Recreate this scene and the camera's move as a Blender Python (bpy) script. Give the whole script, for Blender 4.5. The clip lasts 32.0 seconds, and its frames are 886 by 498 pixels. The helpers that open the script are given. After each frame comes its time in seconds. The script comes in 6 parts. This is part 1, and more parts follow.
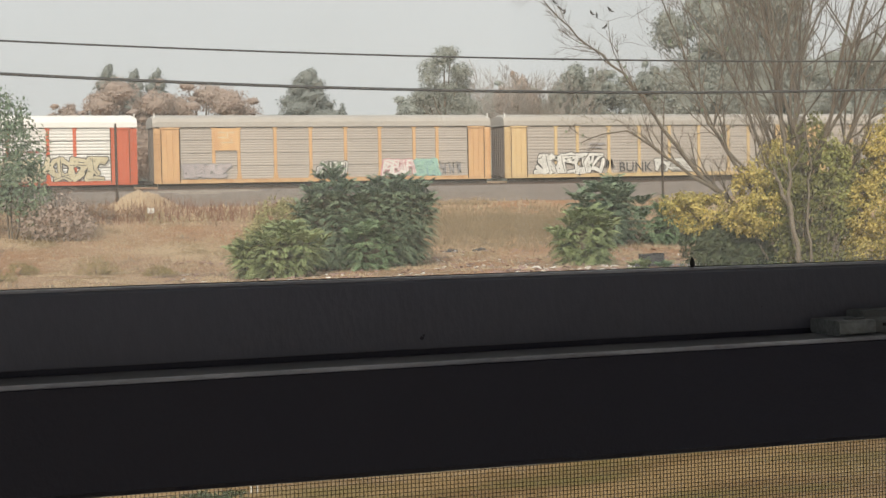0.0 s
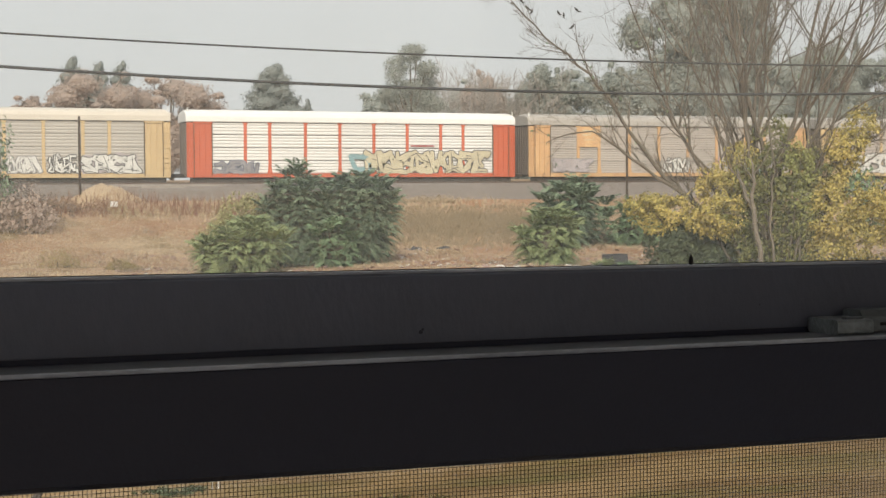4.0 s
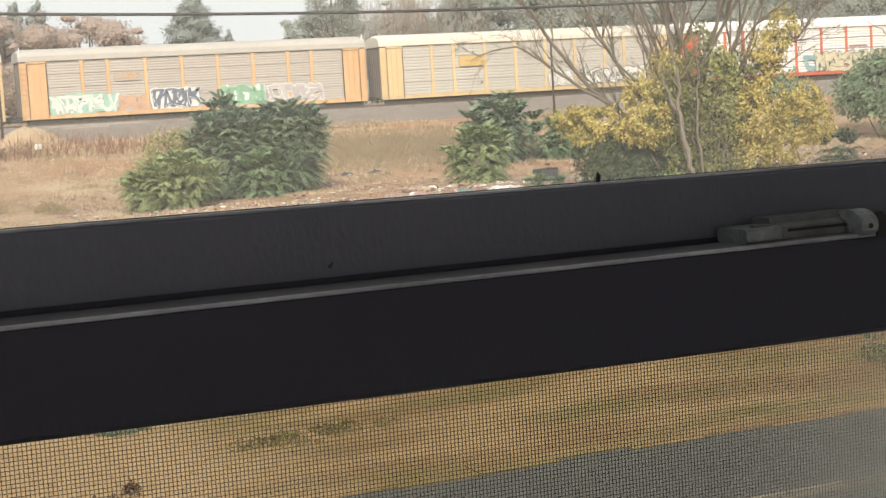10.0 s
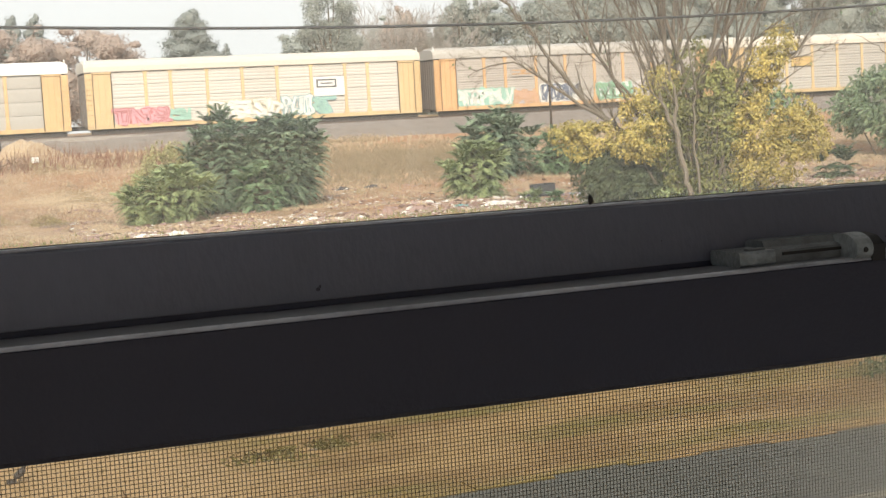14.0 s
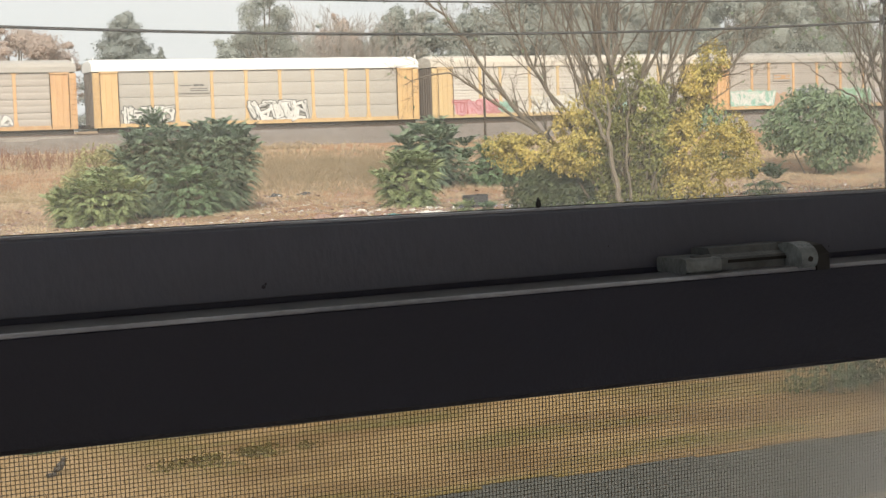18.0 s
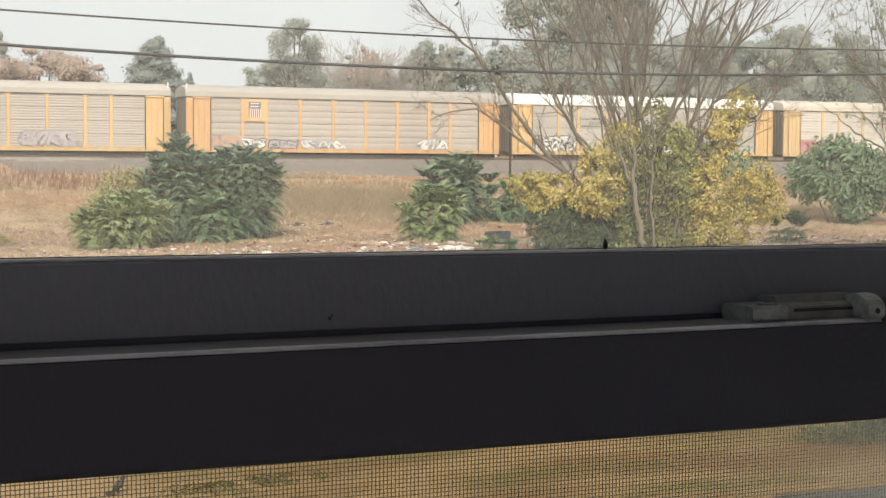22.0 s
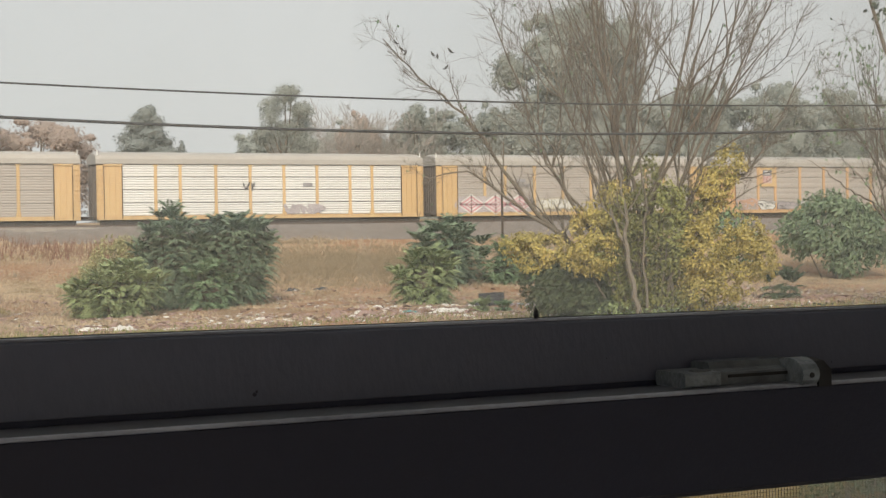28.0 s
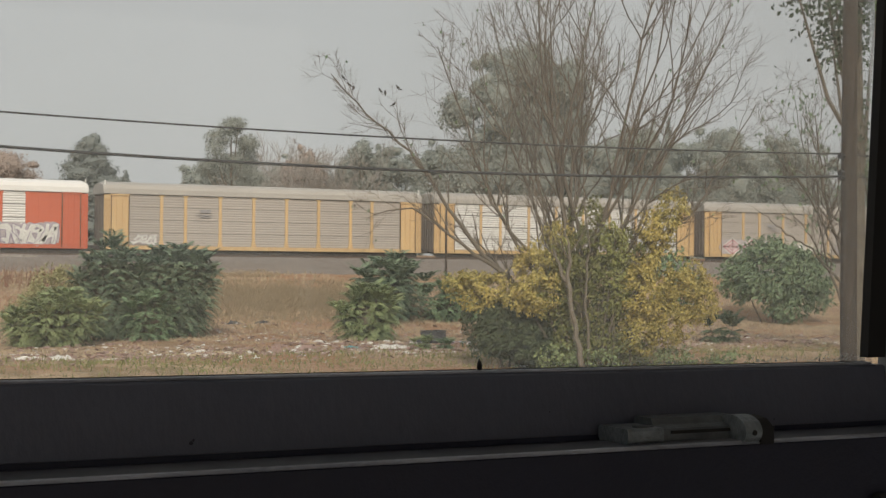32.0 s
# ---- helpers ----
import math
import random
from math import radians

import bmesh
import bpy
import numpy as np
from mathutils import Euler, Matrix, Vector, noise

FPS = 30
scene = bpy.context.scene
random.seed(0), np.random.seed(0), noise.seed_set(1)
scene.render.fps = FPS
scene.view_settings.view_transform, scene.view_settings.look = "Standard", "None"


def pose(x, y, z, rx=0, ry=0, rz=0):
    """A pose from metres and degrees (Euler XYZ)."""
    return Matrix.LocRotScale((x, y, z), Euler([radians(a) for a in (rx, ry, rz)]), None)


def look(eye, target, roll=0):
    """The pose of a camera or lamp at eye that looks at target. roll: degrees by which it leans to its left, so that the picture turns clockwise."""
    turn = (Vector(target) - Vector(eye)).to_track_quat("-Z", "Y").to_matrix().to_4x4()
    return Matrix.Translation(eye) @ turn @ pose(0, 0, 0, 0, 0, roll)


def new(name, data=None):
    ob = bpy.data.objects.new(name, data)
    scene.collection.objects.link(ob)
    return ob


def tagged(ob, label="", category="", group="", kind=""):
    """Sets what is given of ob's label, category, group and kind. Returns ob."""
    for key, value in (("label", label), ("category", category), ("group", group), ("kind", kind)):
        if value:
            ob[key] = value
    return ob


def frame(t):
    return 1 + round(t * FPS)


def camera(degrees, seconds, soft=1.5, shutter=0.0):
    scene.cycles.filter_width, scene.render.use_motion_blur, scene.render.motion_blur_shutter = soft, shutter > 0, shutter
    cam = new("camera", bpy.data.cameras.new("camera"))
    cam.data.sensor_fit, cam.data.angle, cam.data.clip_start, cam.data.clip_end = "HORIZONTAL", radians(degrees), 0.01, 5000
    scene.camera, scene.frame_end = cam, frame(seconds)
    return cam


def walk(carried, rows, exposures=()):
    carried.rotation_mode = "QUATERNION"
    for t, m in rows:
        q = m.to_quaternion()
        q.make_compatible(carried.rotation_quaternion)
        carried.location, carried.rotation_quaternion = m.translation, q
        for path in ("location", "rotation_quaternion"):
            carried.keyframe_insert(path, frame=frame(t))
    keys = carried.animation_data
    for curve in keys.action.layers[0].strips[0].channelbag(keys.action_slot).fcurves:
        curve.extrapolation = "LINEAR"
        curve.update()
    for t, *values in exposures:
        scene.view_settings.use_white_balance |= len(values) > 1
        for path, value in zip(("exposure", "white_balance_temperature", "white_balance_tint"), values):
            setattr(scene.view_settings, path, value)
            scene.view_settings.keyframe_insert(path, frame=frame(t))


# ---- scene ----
cam = camera(32, 32.0, soft=1.4)
# seconds, eye x y z, heading to the right of the track's normal, tilt, lean
PATH = [
    (0.0, 0.0068, -0.0254, 4.1977, 19.372, -2.239, -1.079),
    (0.5, 0.0038, -0.0211, 4.1970, 19.425, -2.711, -1.010),
    (1.0, 0.0002, -0.0217, 4.1960, 19.607, -2.824, -0.830),
    (1.5, -0.0012, -0.0244, 4.1970, 19.576, -2.649, -0.599),
    (2.0, -0.0026, -0.0272, 4.1981, 20.128, -2.343, -0.886),
    (2.5, 0.0005, -0.0246, 4.1987, 20.319, -2.366, -0.871),
    (4.5, -0.0088, -0.0150, 4.1955, 20.768, -2.400, -0.162),
    (5.0, -0.0134, -0.0235, 4.1959, 20.911, -3.117, -0.187),
    (5.5, -0.0108, -0.0220, 4.1965, 20.729, -2.819, -0.425),
    (6.0, -0.0138, -0.0261, 4.1966, 20.636, -2.603, -0.387),
    (6.5, -0.0131, -0.0170, 4.1956, 19.159, -3.200, -0.389),
    (7.0, -0.0102, -0.0171, 4.1999, 20.432, -3.488, -1.773),
    (7.5, -0.0063, -0.0158, 4.1989, 21.150, -4.365, -2.525),
    (8.0, -0.0022, -0.0163, 4.1983, 22.032, -5.039, -2.848),
    (8.5, -0.0012, -0.0160, 4.2006, 22.079, -4.566, -3.389),
    (9.0, 0.0024, -0.0135, 4.2003, 22.483, -4.679, -3.310),
    (9.5, 0.0012, -0.0121, 4.1996, 22.437, -4.858, -3.295),
    (10.0, 0.0063, -0.0165, 4.1983, 23.096, -5.296, -3.446),
    (10.5, 0.0133, -0.0206, 4.1995, 23.408, -5.054, -4.187),
    (11.0, 0.0154, -0.0172, 4.1979, 23.827, -5.679, -4.316),
    (11.5, 0.0180, -0.0081, 4.1950, 24.397, -6.505, -4.242),
    (12.0, 0.0161, -0.0131, 4.1977, 24.586, -5.805, -4.156),
    (12.5, 0.0109, -0.0107, 4.1975, 23.781, -5.407, -3.403),
    (13.0, 0.0156, -0.0092, 4.1968, 24.446, -5.490, -3.263),
    (13.5, 0.0134, -0.0071, 4.1975, 23.336, -5.469, -3.437),
    (14.0, 0.0116, -0.0109, 4.2005, 23.253, -4.758, -3.200),
    (14.5, 0.0190, -0.0158, 4.2016, 23.873, -4.338, -3.845),
    (16.5, 0.0103, -0.0093, 4.2014, 25.231, -3.686, -2.791),
    (17.0, 0.0064, -0.0175, 4.1998, 25.663, -4.131, -2.837),
    (17.5, 0.0087, -0.0063, 4.1982, 25.613, -4.328, -2.163),
    (18.0, 0.0079, -0.0047, 4.1971, 25.805, -4.507, -1.832),
    (18.5, 0.0094, -0.0040, 4.1986, 26.296, -4.083, -1.502),
    (19.0, 0.0077, 0.0002, 4.1985, 26.193, -3.489, -0.794),
    (19.5, 0.0035, 0.0043, 4.1979, 26.156, -3.091, 0.206),
    (20.0, 0.0027, 0.0071, 4.1992, 26.282, -2.199, 0.661),
    (20.5, 0.0011, 0.0001, 4.1984, 26.198, -2.610, 0.533),
    (21.0, 0.0012, 0.0062, 4.1964, 26.022, -3.251, 0.396),
    (21.5, 0.0003, 0.0111, 4.1973, 25.338, -3.178, 0.086),
    (22.0, -0.0056, 0.0066, 4.1976, 25.047, -3.202, 0.302),
    (22.5, -0.0027, 0.0114, 4.1966, 25.142, -3.238, 0.492),
    (23.0, 0.0000, 0.0009, 4.2003, 25.563, -2.534, 0.000),
    (23.5, 0.0063, 0.0013, 4.1996, 26.283, -2.418, -0.025),
    (24.0, 0.0073, 0.0031, 4.2001, 26.220, -1.777, -0.062),
    (24.5, 0.0108, 0.0068, 4.1985, 26.205, -1.966, 0.040),
    (25.0, 0.0094, 0.0061, 4.1986, 26.445, -1.851, 0.378),
    (25.5, 0.0036, 0.0026, 4.1991, 26.295, -1.845, 0.395),
    (26.0, 0.0044, 0.0056, 4.1993, 25.637, -1.580, 0.346),
    (26.5, 0.0084, -0.0012, 4.2001, 24.585, -0.730, -0.158),
    (28.5, 0.0202, -0.0028, 4.2015, 25.618, -0.911, -1.080),
    (29.0, 0.0229, -0.0016, 4.2024, 26.309, -0.503, -0.954),
    (29.5, 0.0229, -0.0004, 4.2035, 26.604, -0.344, -0.970),
    (30.0, 0.0235, 0.0017, 4.2051, 26.666, 0.062, -0.825),
    (30.5, 0.0216, 0.0060, 4.2069, 26.217, 0.450, -0.564),
    (31.0, 0.0217, 0.0030, 4.2081, 26.925, 0.695, -0.183),
    (31.5, 0.0204, 0.0048, 4.2071, 26.863, 0.642, 0.178),
    (32.0, 0.0195, 0.0032, 4.2057, 27.388, 0.477, 0.577),
]


def aim(x, y, z, heading, tilt, lean):
    h, p = radians(heading), radians(tilt)
    way = Vector((math.sin(h) * math.cos(p), math.cos(h) * math.cos(p), math.sin(p)))
    return look((x, y, z), Vector((x, y, z)) + way * 10.0, lean)


EXPOSURES = [(0.0, 0.25), (1.0, 0.36), (2.0, 0.27), (6.0, 0.3), (8.0, 0.62), (10.5, 0.78), (11.0, 0.88), (12.0, 1.03), (13.0, 0.88), (14.5, 0.8), (17.0, 0.62), (18.0, 0.62), (19.0, 0.6), (20.0, 0.5), (21.0, 0.6), (22.0, 0.62), (25.0, 0.42), (26.0, 0.37), (29.0, 0.12), (32.0, -0.17)]
walk(cam, [(r[0], aim(*r[1:])) for r in PATH], EXPOSURES)

# ---- light: hazy morning, soft low sun behind the house ----
SUN_ELEV, SUN_AZ = 32.0, -25.0   # degrees; azimuth of the way the light comes from, off the track's normal behind the camera
world = bpy.data.worlds.new("hazy_sky")
scene.world = world
world.use_nodes = True
wn, wl = world.node_tree.nodes, world.node_tree.links
wn.clear()
w_out, w_bg, w_mix, w_sky = wn.new("ShaderNodeOutputWorld"), wn.new("ShaderNodeBackground"), wn.new("ShaderNodeMixRGB"), wn.new("ShaderNodeTexSky")
w_sky.sky_type, w_sky.sun_disc = 'NISHITA', False
w_sky.sun_elevation, w_sky.sun_rotation = radians(SUN_ELEV), radians(180 + SUN_AZ)
w_sky.dust_density, w_sky.air_density = 6.0, 1.0
w_scale = wn.new("ShaderNodeVectorMath")
w_scale.operation = 'SCALE'
w_scale.inputs["Scale"].default_value = 0.10
wl.new(w_sky.outputs[0], w_scale.inputs[0])
w_mix.inputs[0].default_value = 0.88
w_mix.inputs[2].default_value = (0.655, 0.668, 0.652, 1)
wl.new(w_scale.outputs[0], w_mix.inputs[1])
wl.new(w_mix.outputs[0], w_bg.inputs[0])
w_bg.inputs[1].default_value = 1.0
wl.new(w_bg.outputs[0], w_out.inputs[0])

sun = new("sun", bpy.data.lights.new("sun", 'SUN'))
sun.data.energy, sun.data.angle, sun.data.color = 3.4, radians(14), (1.0, 0.90, 0.74)
sun.matrix_world = look((60 * math.sin(radians(SUN_AZ)), -60 * math.cos(radians(SUN_AZ)), 60 * math.tan(radians(SUN_ELEV))), (0, 0, 0))


# ---- materials ----
def mat(name, col, rough=0.7, metal=0.0, col2=None, scale=6.0, fine=60.0, amount=0.5, bump=0.0, bump_scale=80.0, per_object=0.0,
        per_island=0.0, translucent=0.0, stretch=(1, 1, 1), spec=0.5):
    """A surface whose colour wanders between col and col2 at two scales, with fine relief."""
    m = bpy.data.materials.new(name)
    m.use_nodes = True
    n, l = m.node_tree.nodes, m.node_tree.links
    b = n["Principled BSDF"]
    b.inputs["Roughness"].default_value, b.inputs["Metallic"].default_value = rough, metal
    b.inputs["Specular IOR Level"].default_value = spec
    col2 = col2 or tuple(c * 0.75 for c in col)
    tc, mp = n.new("ShaderNodeTexCoord"), n.new("ShaderNodeMapping")
    mp.inputs["Scale"].default_value = stretch
    l.new(tc.outputs["Object"], mp.inputs[0])
    na, nb = n.new("ShaderNodeTexNoise"), n.new("ShaderNodeTexNoise")
    na.inputs["Scale"].default_value, nb.inputs["Scale"].default_value = scale, fine
    na.inputs["Detail"].default_value = 5
    l.new(mp.outputs[0], na.inputs["Vector"])
    l.new(mp.outputs[0], nb.inputs["Vector"])
    ad = n.new("ShaderNodeMath")
    ad.operation = 'MULTIPLY_ADD'
    ad.inputs[1].default_value = 0.4
    l.new(nb.outputs[0], ad.inputs[0])
    l.new(na.outputs[0], ad.inputs[2])
    ra = n.new("ShaderNodeMapRange")
    ra.inputs[1].default_value, ra.inputs[2].default_value = 0.7 - 0.35 * (1 - amount) - 0.15, 0.7 + 0.35 * (1 - amount) + 0.15
    l.new(ad.outputs[0], ra.inputs[0])
    mx = n.new("ShaderNodeMixRGB")
    mx.inputs[1].default_value, mx.inputs[2].default_value = (*col, 1), (*col2, 1)
    l.new(ra.outputs[0], mx.inputs[0])
    last = mx.outputs[0]
    for value, node, sock in ((per_object, "ShaderNodeObjectInfo", "Random"), (per_island, "ShaderNodeNewGeometry", "Random Per Island")):
        if value:
            src, mr, hs = n.new(node), n.new("ShaderNodeMapRange"), n.new("ShaderNodeHueSaturation")
            mr.inputs[3].default_value, mr.inputs[4].default_value = 1 - value, 1 + value
            l.new(src.outputs[sock], mr.inputs[0])
            l.new(mr.outputs[0], hs.inputs["Value"])
            l.new(last, hs.inputs["Color"])
            last = hs.outputs[0]
    l.new(last, b.inputs["Base Color"])
    if bump:
        bn, nc = n.new("ShaderNodeBump"), n.new("ShaderNodeTexNoise")
        nc.inputs["Scale"].default_value = bump_scale
        l.new(mp.outputs[0], nc.inputs["Vector"])
        bn.inputs["Strength"].default_value, bn.inputs["Distance"].default_value = bump, 0.02
        l.new(nc.outputs[0], bn.inputs["Height"])
        l.new(bn.outputs[0], b.inputs["Normal"])
    if translucent:
        tr, ms = n.new("ShaderNodeBsdfTranslucent"), n.new("ShaderNodeMixShader")
        l.new(last, tr.inputs[0])
        ms.inputs[0].default_value = translucent
        l.new(b.outputs[0], ms.inputs[1])
        l.new(tr.outputs[0], ms.inputs[2])
        l.new(ms.outputs[0], n["Material Output"].inputs[0])
    return m


def glass_mat(name, veil):
    """A clear pane with a thin pale veil that stands in for haze."""
    m = bpy.data.materials.new(name)
    m.use_nodes = True
    n, l = m.node_tree.nodes, m.node_tree.links
    n.clear()
    out, tr, tl, gl = n.new("ShaderNodeOutputMaterial"), n.new("ShaderNodeBsdfTransparent"), n.new("ShaderNodeBsdfTranslucent"), n.new("ShaderNodeBsdfGlossy")
    gl.inputs["Roughness"].default_value = 0.02
    tl.inputs[0].default_value = (0.8, 0.8, 0.76, 1)
    fr, m1, m2 = n.new("ShaderNodeFresnel"), n.new("ShaderNodeMixShader"), n.new("ShaderNodeMixShader")
    fr.inputs[0].default_value = 1.45
    tc, no, mr = n.new("ShaderNodeTexCoord"), n.new("ShaderNodeTexNoise"), n.new("ShaderNodeMapRange")
    no.inputs["Scale"].default_value, no.inputs["Detail"].default_value = 9.0, 6
    l.new(tc.outputs["Object"], no.inputs["Vector"])
    mr.inputs[1].default_value, mr.inputs[2].default_value, mr.inputs[3].default_value, mr.inputs[4].default_value = 0.3, 0.7, veil * 0.7, veil * 1.3
    l.new(no.outputs[0], mr.inputs[0])
    l.new(mr.outputs[0], m1.inputs[0])
    l.new(tr.outputs[0], m1.inputs[1])
    l.new(tl.outputs[0], m1.inputs[2])
    sc = n.new("ShaderNodeMath")
    sc.operation = 'MULTIPLY'
    sc.inputs[1].default_value = 0.6
    l.new(fr.outputs[0], sc.inputs[0])
    l.new(sc.outputs[0], m2.inputs[0])
    l.new(m1.outputs[0], m2.inputs[1])
    l.new(gl.outputs[0], m2.inputs[2])
    l.new(m2.outputs[0], out.inputs[0])
    return m


M_GLASS = glass_mat("veiled_glass", 0.092)
M_GLASS_LOW = glass_mat("lower_glass", 0.02)
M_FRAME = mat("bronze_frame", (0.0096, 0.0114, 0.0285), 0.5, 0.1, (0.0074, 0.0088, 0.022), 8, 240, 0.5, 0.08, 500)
# Upper rail, set lighter and greyer than the lower sash.
M_FRAME_UP = mat("upper_rail_tone", (0.092, 0.101, 0.140), 0.5, 0.1, (0.069, 0.077, 0.106), 9, 240, 0.6, 0.06, 500, stretch=(1, 1, 0.45))
# Pale tone that puts the rail edge's highlight into the colour.
M_EDGE_BRIGHT = mat("worn_edge", (0.44, 0.46, 0.52), 0.38, 0.3, (0.20, 0.21, 0.245), 22, 240, 0.75)
# Lighter than the rail, to carry the daylight falling on its top.
M_LIT_LEDGE = mat("lit_ledge", (0.15, 0.157, 0.175), 0.6, 0.1, (0.085, 0.09, 0.105), 25, 300, 0.6)
M_GASKET = mat("black_gasket", (0.012, 0.012, 0.012), 0.75)
M_JAMB = mat("grey_jamb", (0.34, 0.35, 0.36), 0.5, 0.2, (0.26, 0.27, 0.28), 12, 200, 0.5)
M_LATCH = mat("latch_metal", (0.14, 0.158, 0.17), 0.45, 0.2, (0.07, 0.078, 0.082), 60, 400, 0.7, 0.15, 700)
M_SCREEN = mat("screen_wire", (0.14, 0.11, 0.08), 0.6)
M_WALL = mat("plaster", (0.72, 0.74, 0.77), 0.9, 0, (0.66, 0.68, 0.71), 3, 60, 0.5, 0.1, 200)
M_CEIL = mat("ceiling_paint", (0.80, 0.79, 0.77), 0.9)
M_CARPET = mat("carpet", (0.24, 0.245, 0.26), 0.95, 0, (0.19, 0.195, 0.21), 20, 300, 0.6, 0.3, 400)
M_STUCCO = mat("stucco", (0.48, 0.44, 0.37), 0.9, 0, (0.40, 0.37, 0.31), 2, 80, 0.5, 0.3, 120)
M_ASPHALT = mat("asphalt", (0.056, 0.057, 0.046), 0.9, 0, (0.036, 0.037, 0.030), 1.2, 60, 0.6, 0.3, 150)
M_PAINT_LINE = mat("road_paint", (0.24, 0.20, 0.12), 0.85, 0, (0.06, 0.058, 0.047), 2.0, 40, 0.8)
M_BALLAST = mat("ballast", (0.215, 0.187, 0.168), 0.95, 0, (0.15, 0.13, 0.116), 1.5, 9, 0.7, 0.8, 12)
M_RAIL = mat("rail_steel", (0.16, 0.12, 0.10), 0.5, 0.5, (0.11, 0.08, 0.065), 2, 40, 0.5)
M_TIE = mat("tie_wood", (0.11, 0.095, 0.08), 0.95)
M_WOOD = mat("weathered_pole", (0.078, 0.058, 0.044), 0.95, 0, (0.04, 0.031, 0.025), 3, 30, 0.7, 0.5, 30, stretch=(4, 4, 0.4))
M_CABLE = mat("cable_jacket", (0.035, 0.035, 0.037), 0.7)


class MB:
    """Gathers points and faces for one mesh."""

    def __init__(self):
        self.v, self.f = [], []

    def add(self, vs, fs):
        o = len(self.v)
        self.v.extend(vs)
        self.f.extend([tuple(i + o for i in f) for f in fs])

    def box(self, x0, y0, z0, x1, y1, z1):
        self.add([(x, y, z) for z in (z0, z1) for y in (y0, y1) for x in (x0, x1)],
                 [(0, 2, 3, 1), (4, 5, 7, 6), (0, 1, 5, 4), (2, 6, 7, 3), (0, 4, 6, 2), (1, 3, 7, 5)])

    def bevel_box(self, x0, y0, z0, x1, y1, z1, b):
        """A box with its long edges along x cut off."""
        prof = [(y0 + b, z0), (y1 - b, z0), (y1, z0 + b), (y1, z1 - b), (y1 - b, z1), (y0 + b, z1), (y0, z1 - b), (y0, z0 + b)]
        self.sweep_x(prof, x0, x1)

    def sweep_x(self, prof, x0, x1):
        n = len(prof)
        self.add([(x, y, z) for x in (x0, x1) for y, z in prof],
                 [tuple((i, (i + 1) % n, n + (i + 1) % n, n + i)) for i in range(n)] + [tuple(range(n))[::-1], tuple(range(n, 2 * n))])

    def tube(self, pts, radii, sides=6, cap=True):
        pts = [Vector(p) for p in pts]
        o = len(self.v)
        for i, p in enumerate(pts):
            d = (pts[min(i + 1, len(pts) - 1)] - pts[max(i - 1, 0)])
            if d.length < 1e-9:
                d = Vector((0, 0, 1))
            d.normalize()
            a = d.orthogonal().normalized() if i == 0 else (a - d * a.dot(d)).normalized()
            b = d.cross(a)
            for k in range(sides):
                w = 2 * math.pi * k / sides
                self.v.append(tuple(p + (a * math.cos(w) + b * math.sin(w)) * radii[i]))
        for i in range(len(pts) - 1):
            for k in range(sides):
                k2 = (k + 1) % sides
                self.f.append((o + i * sides + k, o + i * sides + k2, o + (i + 1) * sides + k2, o + (i + 1) * sides + k))
        if cap:
            self.f.append(tuple(o + k for k in range(sides))[::-1])
            e = o + (len(pts) - 1) * sides
            self.f.append(tuple(e + k for k in range(sides)))

    def mesh(self, name, material, smooth=False):
        me = bpy.data.meshes.new(name)
        me.from_pydata(self.v, [], self.f)
        me.materials.append(material)
        if smooth:
            me.polygons.foreach_set("use_smooth", [True] * len(me.polygons))
        me.update()
        return me


def part(name, mb, material, parent, label="", smooth=False, loc=None, kind=""):
    """One mesh under a thing or under a part."""
    me = mb.mesh(name, material, smooth) if isinstance(mb, MB) else mb
    ob = new(name, me)
    ob.parent = parent
    if loc:
        ob.location = loc
    return tagged(ob, label, kind=kind)


def thing(name, label, category, group="", kind="", mb=None, material=None, loc=(0, 0, 0), smooth=False):
    ob = new(name, mb.mesh(name, material, smooth) if mb else None)
    ob.location = loc
    return tagged(ob, label, category, group, kind)


def ground_z(x, y):
    """Height of the yard, the bank and the track bed."""
    prof = ((-60, 0), (84, 0), (92, 0.75), (105, 2.45), (110, 3.15), (112, 3.25), (124, 3.3), (128, 4.75), (132, 4.8), (137, 3.25), (150, 3.2), (400, 3.0), (4000, 3.0))
    z = 0.0
    for (a, za), (b, zb) in zip(prof, prof[1:]):
        if a <= y <= b:
            z = za + (zb - za) * (y - a) / (b - a)
    if 20 < y < 111:
        s = min(1, (y - 20) / 10)
        z += s * (0.22 * noise.noise((x * 0.09, y * 0.09, 1.7)) + 0.10 * noise.noise((x * 0.33, y * 0.33, 4.1)))
        z += 0.75 * math.exp(-((x - 16.0) / 2.6) ** 2 - ((y - 107.5) / 2.0) ** 2) * (1 if y > 85 else 0)
    return z


# ---- the room and its window ----
X0, X1, Z0, Z1 = -0.62, 0.500, 3.62, 4.72
mb = MB()
mb.box(-2.2, 0.455, 2.8, X0 - 0.03, 0.62, 5.25)
tagged(new("wall_window_left", mb.mesh("wall", M_WALL)), "plain plaster wall beside the window", "wall", kind="structure")
mb = MB()
mb.box(X1 + 0.125, 0.455, 2.8, 2.4, 0.62, 5.25)
tagged(new("wall_window_right", mb.mesh("wall", M_WALL)), "plain plaster wall beside the window", "wall", kind="structure")
mb = MB()
mb.box(X0 - 0.03, 0.455, 2.8, X1 + 0.125, 0.62, Z0 - 0.03)
tagged(new("wall_below_window", mb.mesh("wall", M_WALL)), "plain plaster wall below the window", "wall", kind="structure")
mb = MB()
mb.box(X0 - 0.03, 0.455, Z1 + 0.03, X1 + 0.125, 0.62, 5.25)
tagged(new("wall_above_window", mb.mesh("wall", M_WALL)), "plain plaster wall above the window", "wall", kind="structure")
